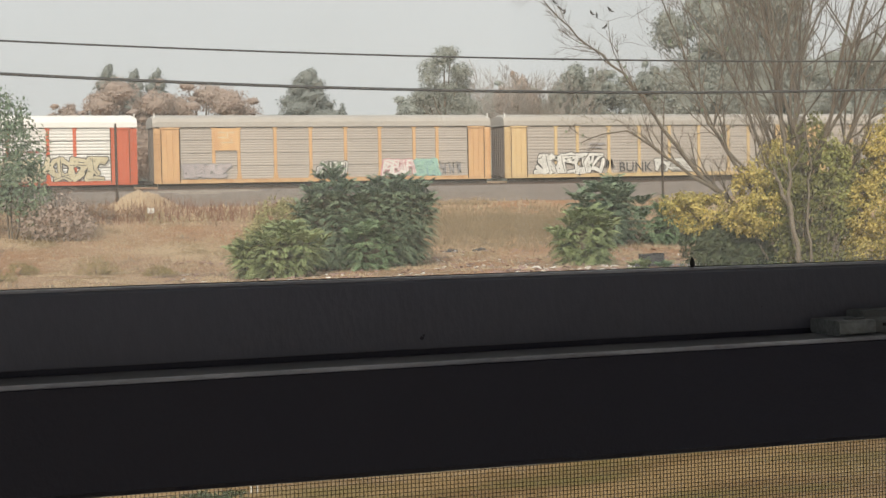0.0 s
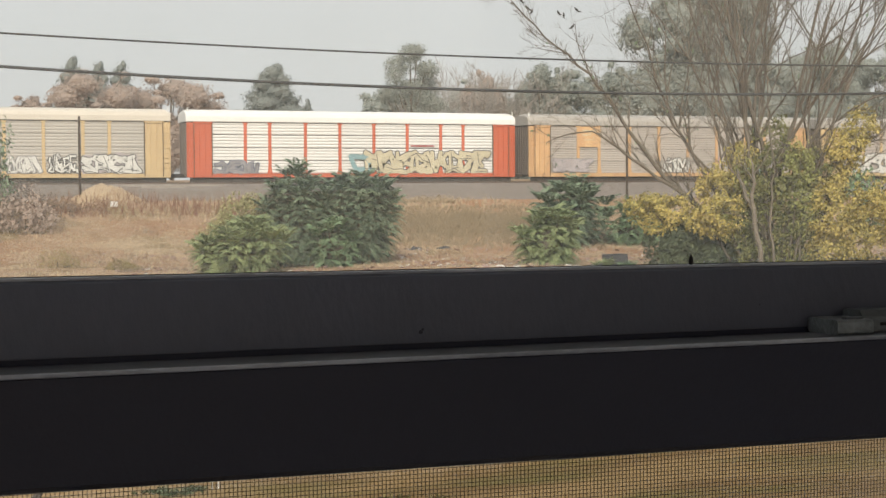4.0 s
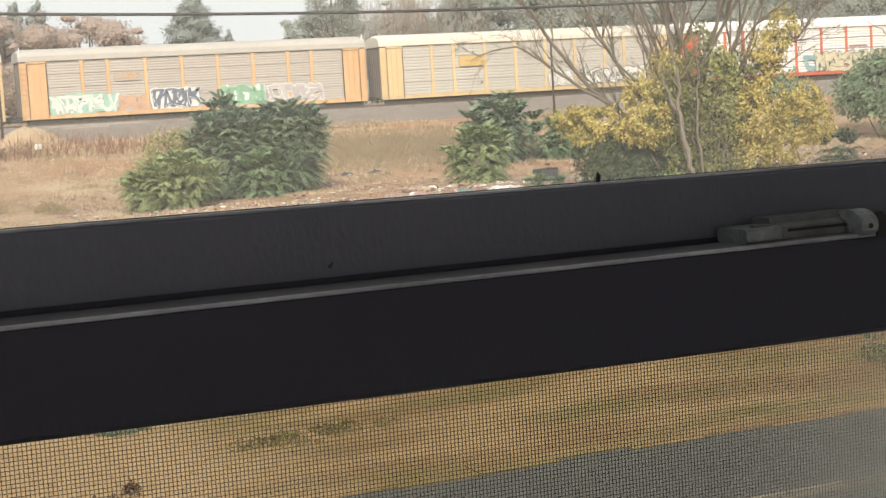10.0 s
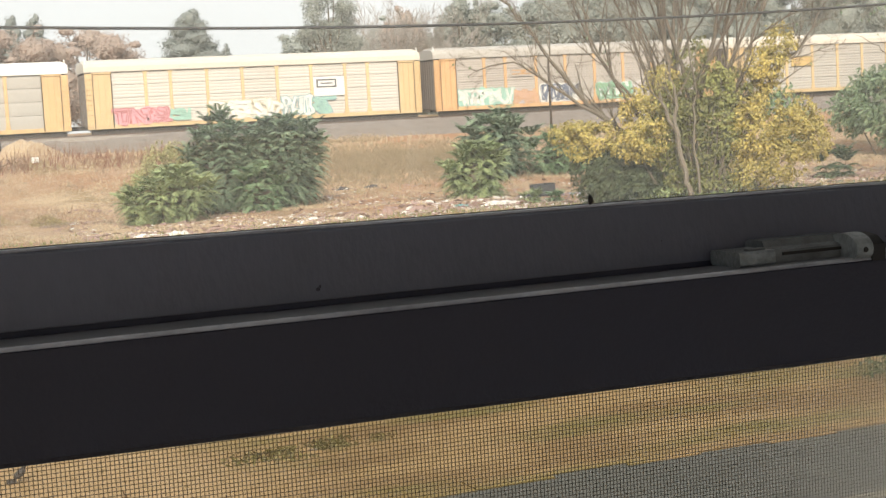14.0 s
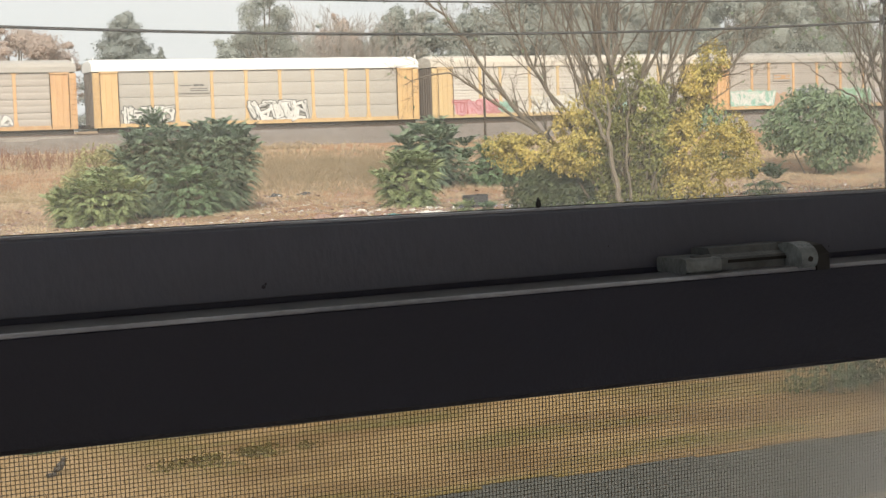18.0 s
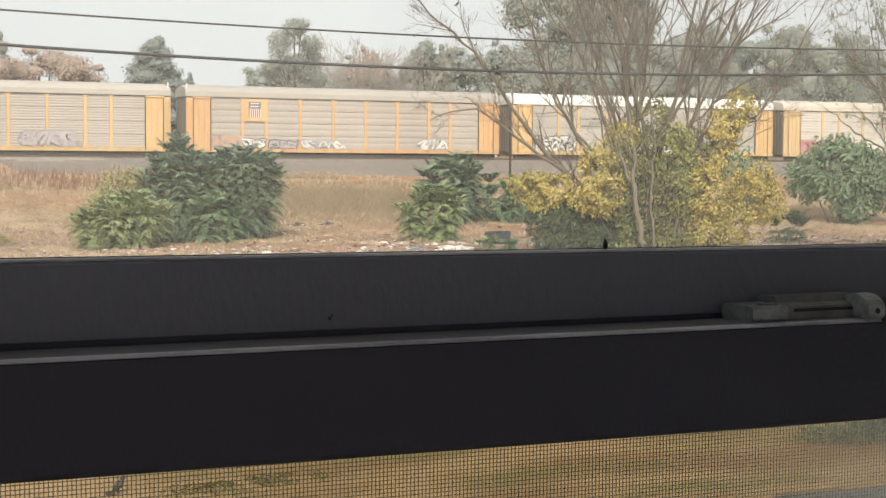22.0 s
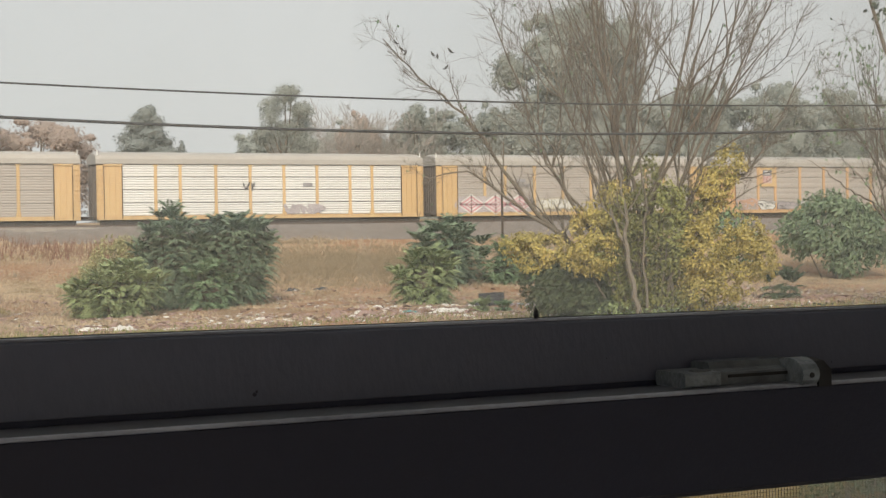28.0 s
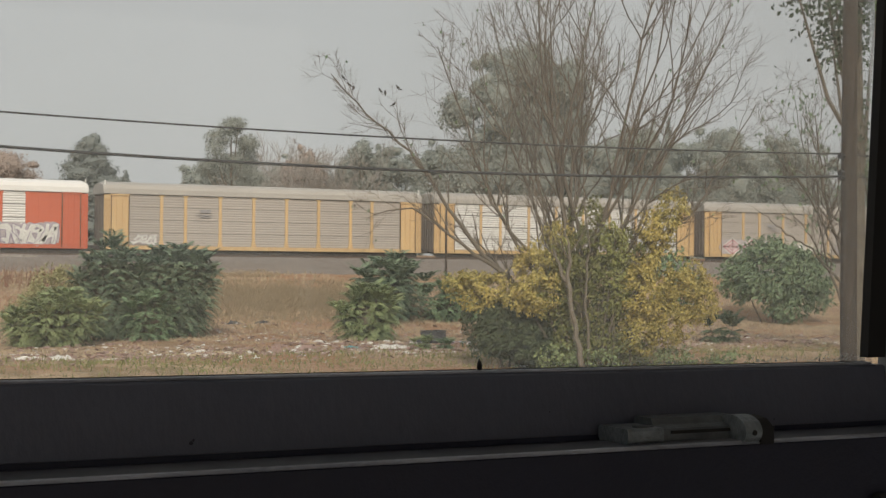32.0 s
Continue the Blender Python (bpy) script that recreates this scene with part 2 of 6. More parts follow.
# Unseen walls; openings in the back and west are added to light the frame.
for nm, b in (("wall_back", (-2.2, -3.6, 2.8, 2.4, -3.48, 3.3)), ("wall_back_head", (-2.2, -3.6, 4.95, 2.4, -3.48, 5.25)), ("wall_back_pier", (-2.2, -3.6, 3.3, -1.6, -3.48, 4.95)), ("wall_back_pier_east", (1.9, -3.6, 3.3, 2.4, -3.48, 4.95)),
              ("wall_west", (-2.32, -3.6, 2.8, -2.2, 0.62, 3.3)), ("wall_west_head", (-2.32, -3.6, 5.0, -2.2, 0.62, 5.25)), ("wall_west_pier", (-2.32, 0.1, 3.3, -2.2, 0.62, 5.0)), ("wall_west_pier_back", (-2.32, -3.6, 3.3, -2.2, -2.6, 5.0)), ("wall_east", (2.4, -3.6, 2.8, 2.52, 0.62, 5.25))):
    mb = MB()
    mb.box(*b)
    tagged(new(nm, mb.mesh("wall", M_WALL)), "unseen plaster wall of the room", "wall", kind="structure")
mb = MB()
mb.box(-2.32, -3.6, 2.6, 2.52, 0.62, 2.8)
tagged(new("floor", mb.mesh("floor", M_CARPET)), "dark carpeted floor of the room", "floor", kind="structure")
mb = MB()
mb.box(-2.32, -3.6, 5.25, 2.52, 0.62, 5.4)
tagged(new("ceiling", mb.mesh("ceiling", M_CEIL)), "painted ceiling of the dim room", "ceiling", kind="structure")
mb = MB()
mb.box(-2.32, 0.30, -0.1, 2.52, 0.62, 2.6)
tagged(new("wall_lower_storey", mb.mesh("wall", M_STUCCO)), "stucco wall of the storey below", "wall", kind="structure")

win = tagged(new("window_1"), "dark bronze aluminium hung window with a screen", "window", kind="structure")
def sagging(mb):
    """The worn lower sash: the foot of its rail drops a little towards the latch side."""
    mb.v = [(x, y, z + (0.0072 * (0.42 - x) if z < 4.12 else 0.0007 - 0.0002 * (x - 0.25))) for x, y, z in mb.v]
    return mb


def dropped(mb):
    """The upper sash has dropped a little in its tracks."""
    mb.v = [(x, y, z - 0.0012 - 0.0042 * (x - 0.25)) for x, y, z in mb.v]
    return mb


# upper sash: bottom rail with a thin glazing bead
mb = MB()
mb.sweep_x([(0.5105, 4.1365), (0.545, 4.1365), (0.545, 4.162), (0.526, 4.165), (0.5155, 4.165), (0.5140, 4.1642)], X0, X1 + 0.002)
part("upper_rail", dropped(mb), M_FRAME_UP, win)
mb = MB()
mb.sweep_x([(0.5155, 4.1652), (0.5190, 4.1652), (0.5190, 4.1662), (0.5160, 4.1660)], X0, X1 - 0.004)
part("glazing_bead", dropped(mb), M_EDGE_BRIGHT, win, "thin pale metal glazing bead")
mb = MB()
mb.box(X0, 0.5188, 4.1662, X1 - 0.004, 0.5194, 4.16648)
part("glazing_gasket", dropped(mb), M_GASKET, win, "thin black glazing gasket")
mb = MB()
mb.box(X0, 0.5195, 4.158, X1, 0.5225, Z1)
pane = part("pane", mb, M_GLASS, win, "upper window pane with a pale haze veil")
pane.visible_shadow = False
# lower sash: top rail, its worn front edge with a painted highlight, and the dark groove behind
mb = MB()
mb.sweep_x([(0.483, 4.0985), (0.486, 4.0965), (0.509, 4.0965), (0.509, 4.1364), (0.4865, 4.1364), (0.4842, 4.1358), (0.4832, 4.1347)], X0, X1 + 0.03)
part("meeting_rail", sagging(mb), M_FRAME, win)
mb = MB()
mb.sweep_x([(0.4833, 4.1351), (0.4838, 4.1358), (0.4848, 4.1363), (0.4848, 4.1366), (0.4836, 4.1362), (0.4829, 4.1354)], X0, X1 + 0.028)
part("worn_edge", sagging(mb), M_EDGE_BRIGHT, win, "worn smooth edge with its highlight put into pale colour")
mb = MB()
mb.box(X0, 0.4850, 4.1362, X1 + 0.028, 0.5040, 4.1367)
part("ledge", sagging(mb), M_LIT_LEDGE, win, "top of the rail, paler for the daylight it catches")
# Pale strip added for the line of light under the rail.
mb = MB()
mb.box(X0, 0.4988, 4.0938, X1 + 0.028, 0.5010, 4.0962)
part("glazing_bead", sagging(mb), M_JAMB, win, "pale strip standing in for the lit edge of the glass")
rng = random.Random(31)
mb = MB()
for cx, cz, s in ((0.4349, 4.1432, 0.0005), (0.4388, 4.1436, 0.0004), (0.1866, 4.1438, 0.0008), (0.1874, 4.1448, 0.0005), (0.3300, 4.1500, 0.0003)):
    y = 0.5105 + (cz - 4.1365) * 0.126 - 0.0002
    ring = [(cx + s * rng.uniform(0.6, 1.2) * math.cos(k * 0.785), y, cz + s * rng.uniform(0.6, 1.4) * math.sin(k * 0.785)) for k in range(8)]
    mb.add(ring, [tuple(range(8))])
part("grime_spots", dropped(mb), M_FRAME, win, "dark grime specks on the rail", kind="stuff")
# Dark strip added in the groove to hold its shade.
mb = MB()
mb.box(X0, 0.5092, 4.100, X1 + 0.03, 0.5103, 4.1392)
part("weatherstrip", mb, M_FRAME, win, "dark strip standing in for shade in the groove")
mb = MB()
mb.box(X0, 0.4950, Z0, X1, 0.4980, 4.1060)
pane = part("pane", mb, M_GLASS_LOW, win, "lower window pane")
pane.visible_shadow = False
# stiles, head and jambs; the near stile leans a little
def leaning(mb):
    mb.v = [((x - X1) + X1 + (z - 4.165) * 0.052, y, z) for x, y, z in mb.v]
    return mb


mb = MB()
mb.box(X1 - 0.0075, 0.5142, 4.166, X1 + 0.0025, 0.5192, Z1)
part("stile", leaning(mb), M_GASKET, win, "black glazing gasket of the stile")
mb = MB()
mb.box(X1 + 0.003, 0.509, 4.1370, X1 + 0.030, 0.5192, Z1)
part("stile", leaning(mb), M_JAMB, win, "grey metal stile")
mb = MB()
mb.box(X1 + 0.0332, 0.462, Z0, X1 + 0.124, 0.5195, Z1 + 0.02)
part("jamb", mb, M_JAMB, win)
mb = MB()
mb.box(X0 - 0.028, 0.462, Z0, X0 - 0.002, 0.585, Z1 + 0.02)
part("jamb", mb, M_JAMB, win)
mb = MB()
mb.box(X0 - 0.002, 0.470, Z1, X1 + 0.033, 0.5195, Z1 + 0.028)
part("head", mb, M_JAMB, win)
mb = MB()
mb.box(X0 - 0.002, 0.470, Z0 - 0.028, X1 + 0.033, 0.600, Z0)
part("window_sill", mb, M_JAMB, win)
mb = MB()
mb.box(X1 + 0.001, 0.484, Z0, X1 + 0.030, 0.509, 4.0963)
part("stile", mb, M_FRAME, win)
mb = MB()
mb.bevel_box(0.4668, 0.4785, 4.1085, 0.486, 0.4832, 4.1130, 0.001)
part("sash_stop", mb, M_GASKET, win, "small black stop on the rail")
# insect screen: real wires outside the lower sash
scr = MB()
pitch, hw = 0.00162, 0.00013
sx0, sx1, sz0, sz1, sy = X0 + 0.006, X1 + 0.026, Z0 + 0.004, 4.112, 0.546
i, x = 0, sx0
while x < sx1:
    scr.box(x - hw, sy - hw, sz0, x + hw, sy + hw, sz1)
    x += pitch
z = sz0
while z < sz1:
    scr.box(sx0, sy + hw * 0.5, z - hw, sx1, sy + hw * 2.4, z + hw)
    z += pitch
part("insect_screen", scr, M_SCREEN, win, "fine grey woven insect screen", kind="stuff")
mb = MB()
mb.box(X0 - 0.001, 0.5455, 4.1115, X1 + 0.031, 0.556, 4.124)
part("screen_frame", mb, M_FRAME, win)
mb = MB()
mb.box(X0 - 0.001, 0.5455, Z0 + 0.0005, X1 + 0.031, 0.556, Z0 + 0.008)
part("screen_frame", mb, M_FRAME, win)

# sash latch on the ledge of the meeting rail
M_LATCH_WORN = mat("latch_worn", (0.25, 0.285, 0.305), 0.4, 0.25, (0.11, 0.125, 0.135), 90, 500, 0.8, 0.2, 600)
latch = thing("sash_latch", "small grey-green metal sash latch on the window rail", "latch", loc=(0, 0, 4.1374))
mb = MB()
mb.bevel_box(0.3500, 0.4880, 0.0, 0.3665, 0.5085, 0.0058, 0.0010)
part("base", mb, M_LATCH_WORN, latch, "worn grey block of the latch")
mb = MB()
mb.box(0.3555, 0.4905, 0.0059, 0.3635, 0.4935, 0.0067)
part("tab", mb, M_LATCH, latch)
mb = MB()
mb.sweep_x([(0.4920, 0.0), (0.5085, 0.0), (0.5085, 0.0080), (0.5065, 0.0087), (0.4970, 0.0087), (0.4955, 0.0062), (0.4920, 0.0050)], 0.3666, 0.4060)
part("bar", mb, M_LATCH, latch)
mb = MB()
mb.box(0.3725, 0.4912, 0.0029, 0.4030, 0.4926, 0.0041)
part("slot", mb, M_GASKET, latch, "dark slot along the latch")
mb = MB()
ring = [(0.4910 + 0.0098 * math.cos(q * math.pi / 9), max(-0.0022, 0.0032 + 0.0062 * math.sin(q * math.pi / 9))) for q in range(18)]
mb.sweep_x(ring, 0.4005, 0.4085)
part("cam_barrel", mb, M_LATCH_WORN, latch, "worn round cam end")
mb = MB()
mb.sweep_x([(0.4822, -0.0018), (0.4960, -0.0005), (0.5000, 0.0062), (0.4940, 0.0088), (0.4870, 0.0078), (0.4824, 0.0046)], 0.4086, 0.4150)
part("cam_lip", mb, M_GASKET, latch, "dark grey thumb lip")
mb = MB()
mb.tube([(0.4045, 0.4820, 0.0030), (0.4045, 0.4808, 0.0030)], [0.0011, 0.0011], 8)
part("screw", mb, M_GASKET, latch)
mb = MB()
mb.tube([(0.4150, 0.4935, 0.0030), (0.4185, 0.4935, 0.0030), (0.4205, 0.4940, 0.0034)], [0.0026, 0.0030, 0.0012], 8)
part("end_lug", mb, M_GASKET, latch)

# a dark seed-like speck on the pane and condensation along the bead
mb = MB()
mb.tube([(0.3021, 0.5180, 4.1660), (0.3021, 0.5176, 4.1672), (0.3021, 0.5176, 4.1687), (0.3022, 0.5182, 4.1703)], [0.0005, 0.0011, 0.0009, 0.0002], 8)
thing("dead_insect", "tiny black dead insect stuck to the window pane", "insect", mb=dropped(mb), material=M_GASKET, smooth=True)
rng = random.Random(5)
mb = MB()
for i in range(260):
    u = rng.random() ** 0.6
    x = 0.30 + 0.19 * u
    z = 4.1670 + rng.random() ** 2.2 * (0.0006 + 0.0026 * u ** 3)
    r = rng.uniform(0.00018, 0.0005)
    mb.tube([(x, 0.5193, z), (x, 0.5193 - r * 0.5, z - r * 0.1)], [r, r * 0.6], 6)
M_DROPS = mat("water_drops", (0.55, 0.58, 0.56), 0.08, 0, (0.35, 0.37, 0.36), 200, 900, 0.5)
thing("condensation", "beads of condensation along the foot of the pane", "water", kind="stuff", mb=dropped(mb), material=M_DROPS, smooth=True)

# ---- ground ----
M_GROUND = bpy.data.materials.new("dry_yard")
M_GROUND.use_nodes = True


def ground_nodes():
    n, l = M_GROUND.node_tree.nodes, M_GROUND.node_tree.links
    b = n["Principled BSDF"]
    b.inputs["Roughness"].default_value = 0.95
    b.inputs["Specular IOR Level"].default_value = 0.1
    tc = n.new("ShaderNodeTexCoord")

    def nz(scale, detail=6, stretch=(1, 1, 1)):
        mp, t = n.new("ShaderNodeMapping"), n.new("ShaderNodeTexNoise")
        mp.inputs["Scale"].default_value = stretch
        l.new(tc.outputs["Object"], mp.inputs[0])
        l.new(mp.outputs[0], t.inputs["Vector"])
        t.inputs["Scale"].default_value, t.inputs["Detail"].default_value = scale, detail
        return t.outputs[0]

    def mix(fac, a, c, lo, hi):
        r, m = n.new("ShaderNodeMapRange"), n.new("ShaderNodeMixRGB")
        r.inputs[1].default_value, r.inputs[2].default_value = lo, hi
        l.new(fac, r.inputs[0])
        l.new(r.outputs[0], m.inputs[0])
        for s, q in ((1, a), (2, c)):
            if isinstance(q, tuple):
                m.inputs[s].default_value = (*q, 1)
            else:
                l.new(q, m.inputs[s])
        return m.outputs[0]

    c = mix(nz(0.16), (0.42, 0.295, 0.205), (0.51, 0.385, 0.255), 0.42, 0.6)          # bare earth to dry straw
    c = mix(nz(0.45, 6, (1, 0.5, 1)), c, (0.27, 0.205, 0.115), 0.48, 0.62)          # olive-brown patches
    c = mix(nz(0.09, 5), c, (0.36, 0.205, 0.12), 0.46, 0.60)          # rusty dead growth
    c = mix(nz(2.2), c, (0.58, 0.46, 0.33), 0.56, 0.72)
    c = mix(nz(9.0), c, (0.19, 0.135, 0.085), 0.54, 0.72)
    c = mix(nz(28.0, 3), c, (0.62, 0.52, 0.40), 0.60, 0.74)
    c = mix(nz(14.0, 5, (0.6, 1, 1)), c, (0.24, 0.175, 0.12), 0.53, 0.70)
    l.new(c, b.inputs["Base Color"])
    bn = n.new("ShaderNodeBump")
    bn.inputs["Strength"].default_value, bn.inputs["Distance"].default_value = 1.0, 0.25
    l.new(nz(6.0), bn.inputs["Height"])
    l.new(bn.outputs[0], b.inputs["Normal"])


ground_nodes()
gx = np.concatenate([[-3000, -800, -300, -120, -60], np.arange(-30, 110, 1.0), [120, 140, 180, 300, 800, 3000]])
gy = np.concatenate([[-1500, -300, -60], np.arange(0, 20, 4.0), np.arange(20, 112, 1.0), [112, 118, 124, 128, 132, 137, 150, 200, 300, 600, 1500, 4500]])
mb = MB()
mb.v = [(float(x), float(y), ground_z(x, y)) for y in gy for x in gx]
nx = len(gx)
mb.f = [(j * nx + i, j * nx + i + 1, (j + 1) * nx + i + 1, (j + 1) * nx + i) for j in range(len(gy) - 1) for i in range(nx - 1)]
tagged(new("ground", mb.mesh("ground", M_GROUND, True)), "dry grassy yard rising to the track bed", "ground", kind="structure")

# lawn between the road and the yard
M_LAWN = bpy.data.materials.new("mown_lawn")
M_LAWN.use_nodes = True


def lawn_nodes():
    n, l = M_LAWN.node_tree.nodes, M_LAWN.node_tree.links
    b = n["Principled BSDF"]
    b.inputs["Roughness"].default_value, b.inputs["Specular IOR Level"].default_value = 0.95, 0.1
    tc, sp = n.new("ShaderNodeTexCoord"), n.new("ShaderNodeSeparateXYZ")
    l.new(tc.outputs["Object"], sp.inputs[0])

    def nz(scale, stretch):
        mp, q = n.new("ShaderNodeMapping"), n.new("ShaderNodeTexNoise")
        mp.inputs["Scale"].default_value = stretch
        l.new(tc.outputs["Object"], mp.inputs[0])
        l.new(mp.outputs[0], q.inputs["Vector"])
        q.inputs["Scale"].default_value, q.inputs["Detail"].default_value = scale, 5
        return q.outputs[0]

    def mix(fac, a, c, lo, hi):
        r, m = n.new("ShaderNodeMapRange"), n.new("ShaderNodeMixRGB")
        r.inputs[1].default_value, r.inputs[2].default_value = lo, hi
        l.new(fac, r.inputs[0])
        l.new(r.outputs[0], m.inputs[0])
        for s, q in ((1, a), (2, c)):
            if isinstance(q, tuple):
                m.inputs[s].default_value = (*q, 1)
            else:
                l.new(q, m.inputs[s])
        return m.outputs[0]

    c = mix(nz(0.5, (0.6, 1.3, 1)), (0.16, 0.100, 0.042), (0.24, 0.16, 0.072), 0.42, 0.58)
    c = mix(nz(0.35, (0.7, 1.6, 1)), c, (0.13, 0.105, 0.034), 0.50, 0.62)
    add = n.new("ShaderNodeMath")
    add.operation = 'MULTIPLY_ADD'
    l.new(nz(0.4, (1, 1, 1)), add.inputs[0])
    add.inputs[1].default_value = 6.0
    l.new(sp.outputs[0], add.inputs[2])
    c = mix(add.outputs[0], (0.29, 0.20, 0.105), c, 6.5, 9.5)
    c = mix(nz(7.0, (1, 1, 1)), c, (0.16, 0.105, 0.04), 0.55, 0.75)
    c = mix(nz(40.0, (1, 1, 1)), c, (0.09, 0.065, 0.03), 0.55, 0.75)
    l.new(c, b.inputs["Base Color"])


# road below the window
mb = MB()
mb.box(-300, 7.0, -0.05, 300, 15.9, 0.012)
tagged(new("road", mb.mesh("road", M_ASPHALT)), "grey asphalt road in front of the house", "road", kind="structure")
mb = MB()
for i in range(60):
    x = -58 + i * 2.0
    mb.box(x, 12.84 + 0.015 * math.sin(i * 1.7), 0.0125, x + 1.97, 12.93 + 0.015 * math.sin(i * 2.3), 0.0165)
    mb.box(x, 13.00 + 0.015 * math.sin(i * 1.1), 0.0125, x + 1.98, 13.06 + 0.015 * math.sin(i * 2.9), 0.0165)
tagged(new("edge_line", mb.mesh("edge_line", M_PAINT_LINE)), "faded pale line painted on the road", "road marking", kind="structure")
mb = MB()
rng = random.Random(3)
for i in range(150):
    x = -75 + i
    mb.box(x, 15.78 + rng.uniform(-0.14, 0.08), -0.06, x + 1.0, 16.12 + rng.uniform(0, 0.10), 0.02 + rng.uniform(0, 0.012))
tagged(new("road_verge", mb.mesh("road_verge", M_LAWN)), "ragged earth verge along the road", "verge", kind="structure")

lawn_nodes()
gl = np.arange(16.12, 32.0, 0.5)
gx2 = np.arange(-20.0, 40.1, 0.5)
mb = MB()
mb.v = [(float(x), float(y), 0.018 + 0.012 * noise.noise((x * 0.8, y * 0.8, 5.0)) - (0.06 if y > 31.4 else 0.0) + max(0.0, ground_z(float(x), float(y)))) for y in gl for x in gx2]
nx2 = len(gx2)
mb.f = [(j * nx2 + i, j * nx2 + i + 1, (j + 1) * nx2 + i + 1, (j + 1) * nx2 + i) for j in range(len(gl) - 1) for i in range(nx2 - 1)]
tagged(new("lawn_turf", mb.mesh("lawn_turf", M_LAWN, True)), "patchy dry golden turf beyond the road", "lawn", kind="structure")

# track bed with rails and ties
mb = MB()
mb.sweep_x([(109.4, 2.6), (126.8, 3.0), (123.0, 3.78), (121.4, 3.98), (116.4, 3.98), (115.9, 4.40), (113.6, 4.44), (112.9, 4.28)], -400, 500)
tagged(new("track_bed", mb.mesh("track_bed", M_BALLAST)), "grey crushed-stone ballast bed under the track", "ballast", kind="structure")
YT = 118.55
track = tagged(new("railway_track"), "rusty steel rails on dark ties", "railway", kind="structure")
for s in (-1, 1):
    mb = MB()
    yc = YT + s * 0.7525
    mb.sweep_x([(yc - 0.07, 4.04), (yc + 0.07, 4.04), (yc + 0.02, 4.08), (yc + 0.02, 4.15), (yc + 0.037, 4.16), (yc + 0.037, 4.2), (yc - 0.037, 4.2), (yc - 0.037, 4.16), (yc - 0.02, 4.15), (yc - 0.02, 4.08)], -400, 500)
    part("rail", mb, M_RAIL, track)
mb = MB()
for i in range(400):
    x = -60 + i * 0.55
    mb.box(x, YT - 1.3, 3.93, x + 0.23, YT + 1.3, 4.045)
part("ties", mb, M_TIE, track, kind="stuff")


siding = tagged(new("siding_track"), "dull rails of a siding on pale stones", "railway", kind="structure")
for yc in (114.1, 115.6):
    mb = MB()
    mb.sweep_x([(yc - 0.07, 4.38), (yc + 0.07, 4.38), (yc + 0.02, 4.44), (yc + 0.02, 4.51), (yc + 0.037, 4.52), (yc + 0.037, 4.56), (yc - 0.037, 4.56), (yc - 0.037, 4.52), (yc - 0.02, 4.51), (yc - 0.02, 4.44)], -400, 500)
    part("rail", mb, M_RAIL, siding)
mb, rng = MB(), random.Random(44)
for i in range(300):
    x = -20 + i * 0.55
    mb.box(x, 113.55 + rng.uniform(-0.1, 0.1), 4.33, x + 0.23, 116.0, 4.445 + rng.uniform(0, 0.02))
part("ties", mb, M_TIE, siding, kind="stuff")
mb = MB()
for i in range(3500):      # loose stones on the shoulder
    x, u = rng.uniform(-4, 112), rng.random()
    y = 109.6 + 4.0 * u
    z = 2.6 + (y - 109.4) * (1.68 / 3.5) if y < 112.9 else 4.28 + (y - 112.9) * 0.22
    r = rng.uniform(0.03, 0.08)
    mb.add([(x + rng.uniform(-r, r), y + rng.uniform(-r, r), z + rng.uniform(-0.3, 1.0) * r) for k in range(4)], [(0, 1, 2), (0, 2, 3), (0, 3, 1), (1, 3, 2)])
tagged(new("ballast_stones", mb.mesh("ballast_stones", mat("loose_ballast", (0.225, 0.205, 0.19), 0.95, 0, (0.17, 0.155, 0.145), 3, 20, 0.7, per_island=0.15))), "loose grey stones on the ballast shoulder", "ballast", kind="stuff")
# spare rails left lying along the siding
M_SPARE = mat("bleached_steel", (0.36, 0.33, 0.30), 0.7, 0.1, (0.24, 0.21, 0.185), 2, 12, 0.6)
for x0, x1, y in ((19.2, 22.4, 112.62), (16.0, 25.4, 112.95)):
    ob = thing("spare_rail", "pale spare rail lying on the ballast shoulder", "rail", "spare rails beside the siding", loc=(x0, y, 4.13 if y < 112.9 else 4.27))
    mb = MB()
    mb.sweep_x([(-0.07, 0), (0.07, 0), (0.02, 0.04), (0.02, 0.12), (0.037, 0.13), (0.037, 0.17), (-0.037, 0.17), (-0.037, 0.13), (-0.02, 0.12), (-0.02, 0.04)], 0, x1 - x0)
    part("rail", mb, M_SPARE, ob)


# ---- train of covered car-carrier wagons ----
def paint(name, c, k=0.78, rough=0.55, metal=0.0, rust=None):
    if rust:
        return mat(name, c, rough, metal, rust, 1.1, 9, 0.72, 0.05, 40, stretch=(1.6, 1, 0.3), per_object=0.06)
    return mat(name, c, rough, metal, tuple(v * k for v in c), 0.55, 7, 0.55, 0.05, 40, stretch=(1, 1, 0.35), per_object=0.05)


M_YEL = paint("yellow_paint", (0.62, 0.455, 0.235), rust=(0.50, 0.325, 0.165))
M_ORA = paint("faded_orange_paint", (0.63, 0.425, 0.225), rust=(0.47, 0.27, 0.14))
M_PALE = paint("pale_yellow_paint", (0.60, 0.465, 0.26), rust=(0.50, 0.36, 0.20))
M_RED = paint("red_orange_paint", (0.58, 0.135, 0.065))
M_SIL = paint("galvanised_panel", (0.44, 0.405, 0.37), 0.82, 0.5, 0.15)
M_SIL2 = paint("clean_galvanised_panel", (0.46, 0.44, 0.405), 0.84, 0.5, 0.15)
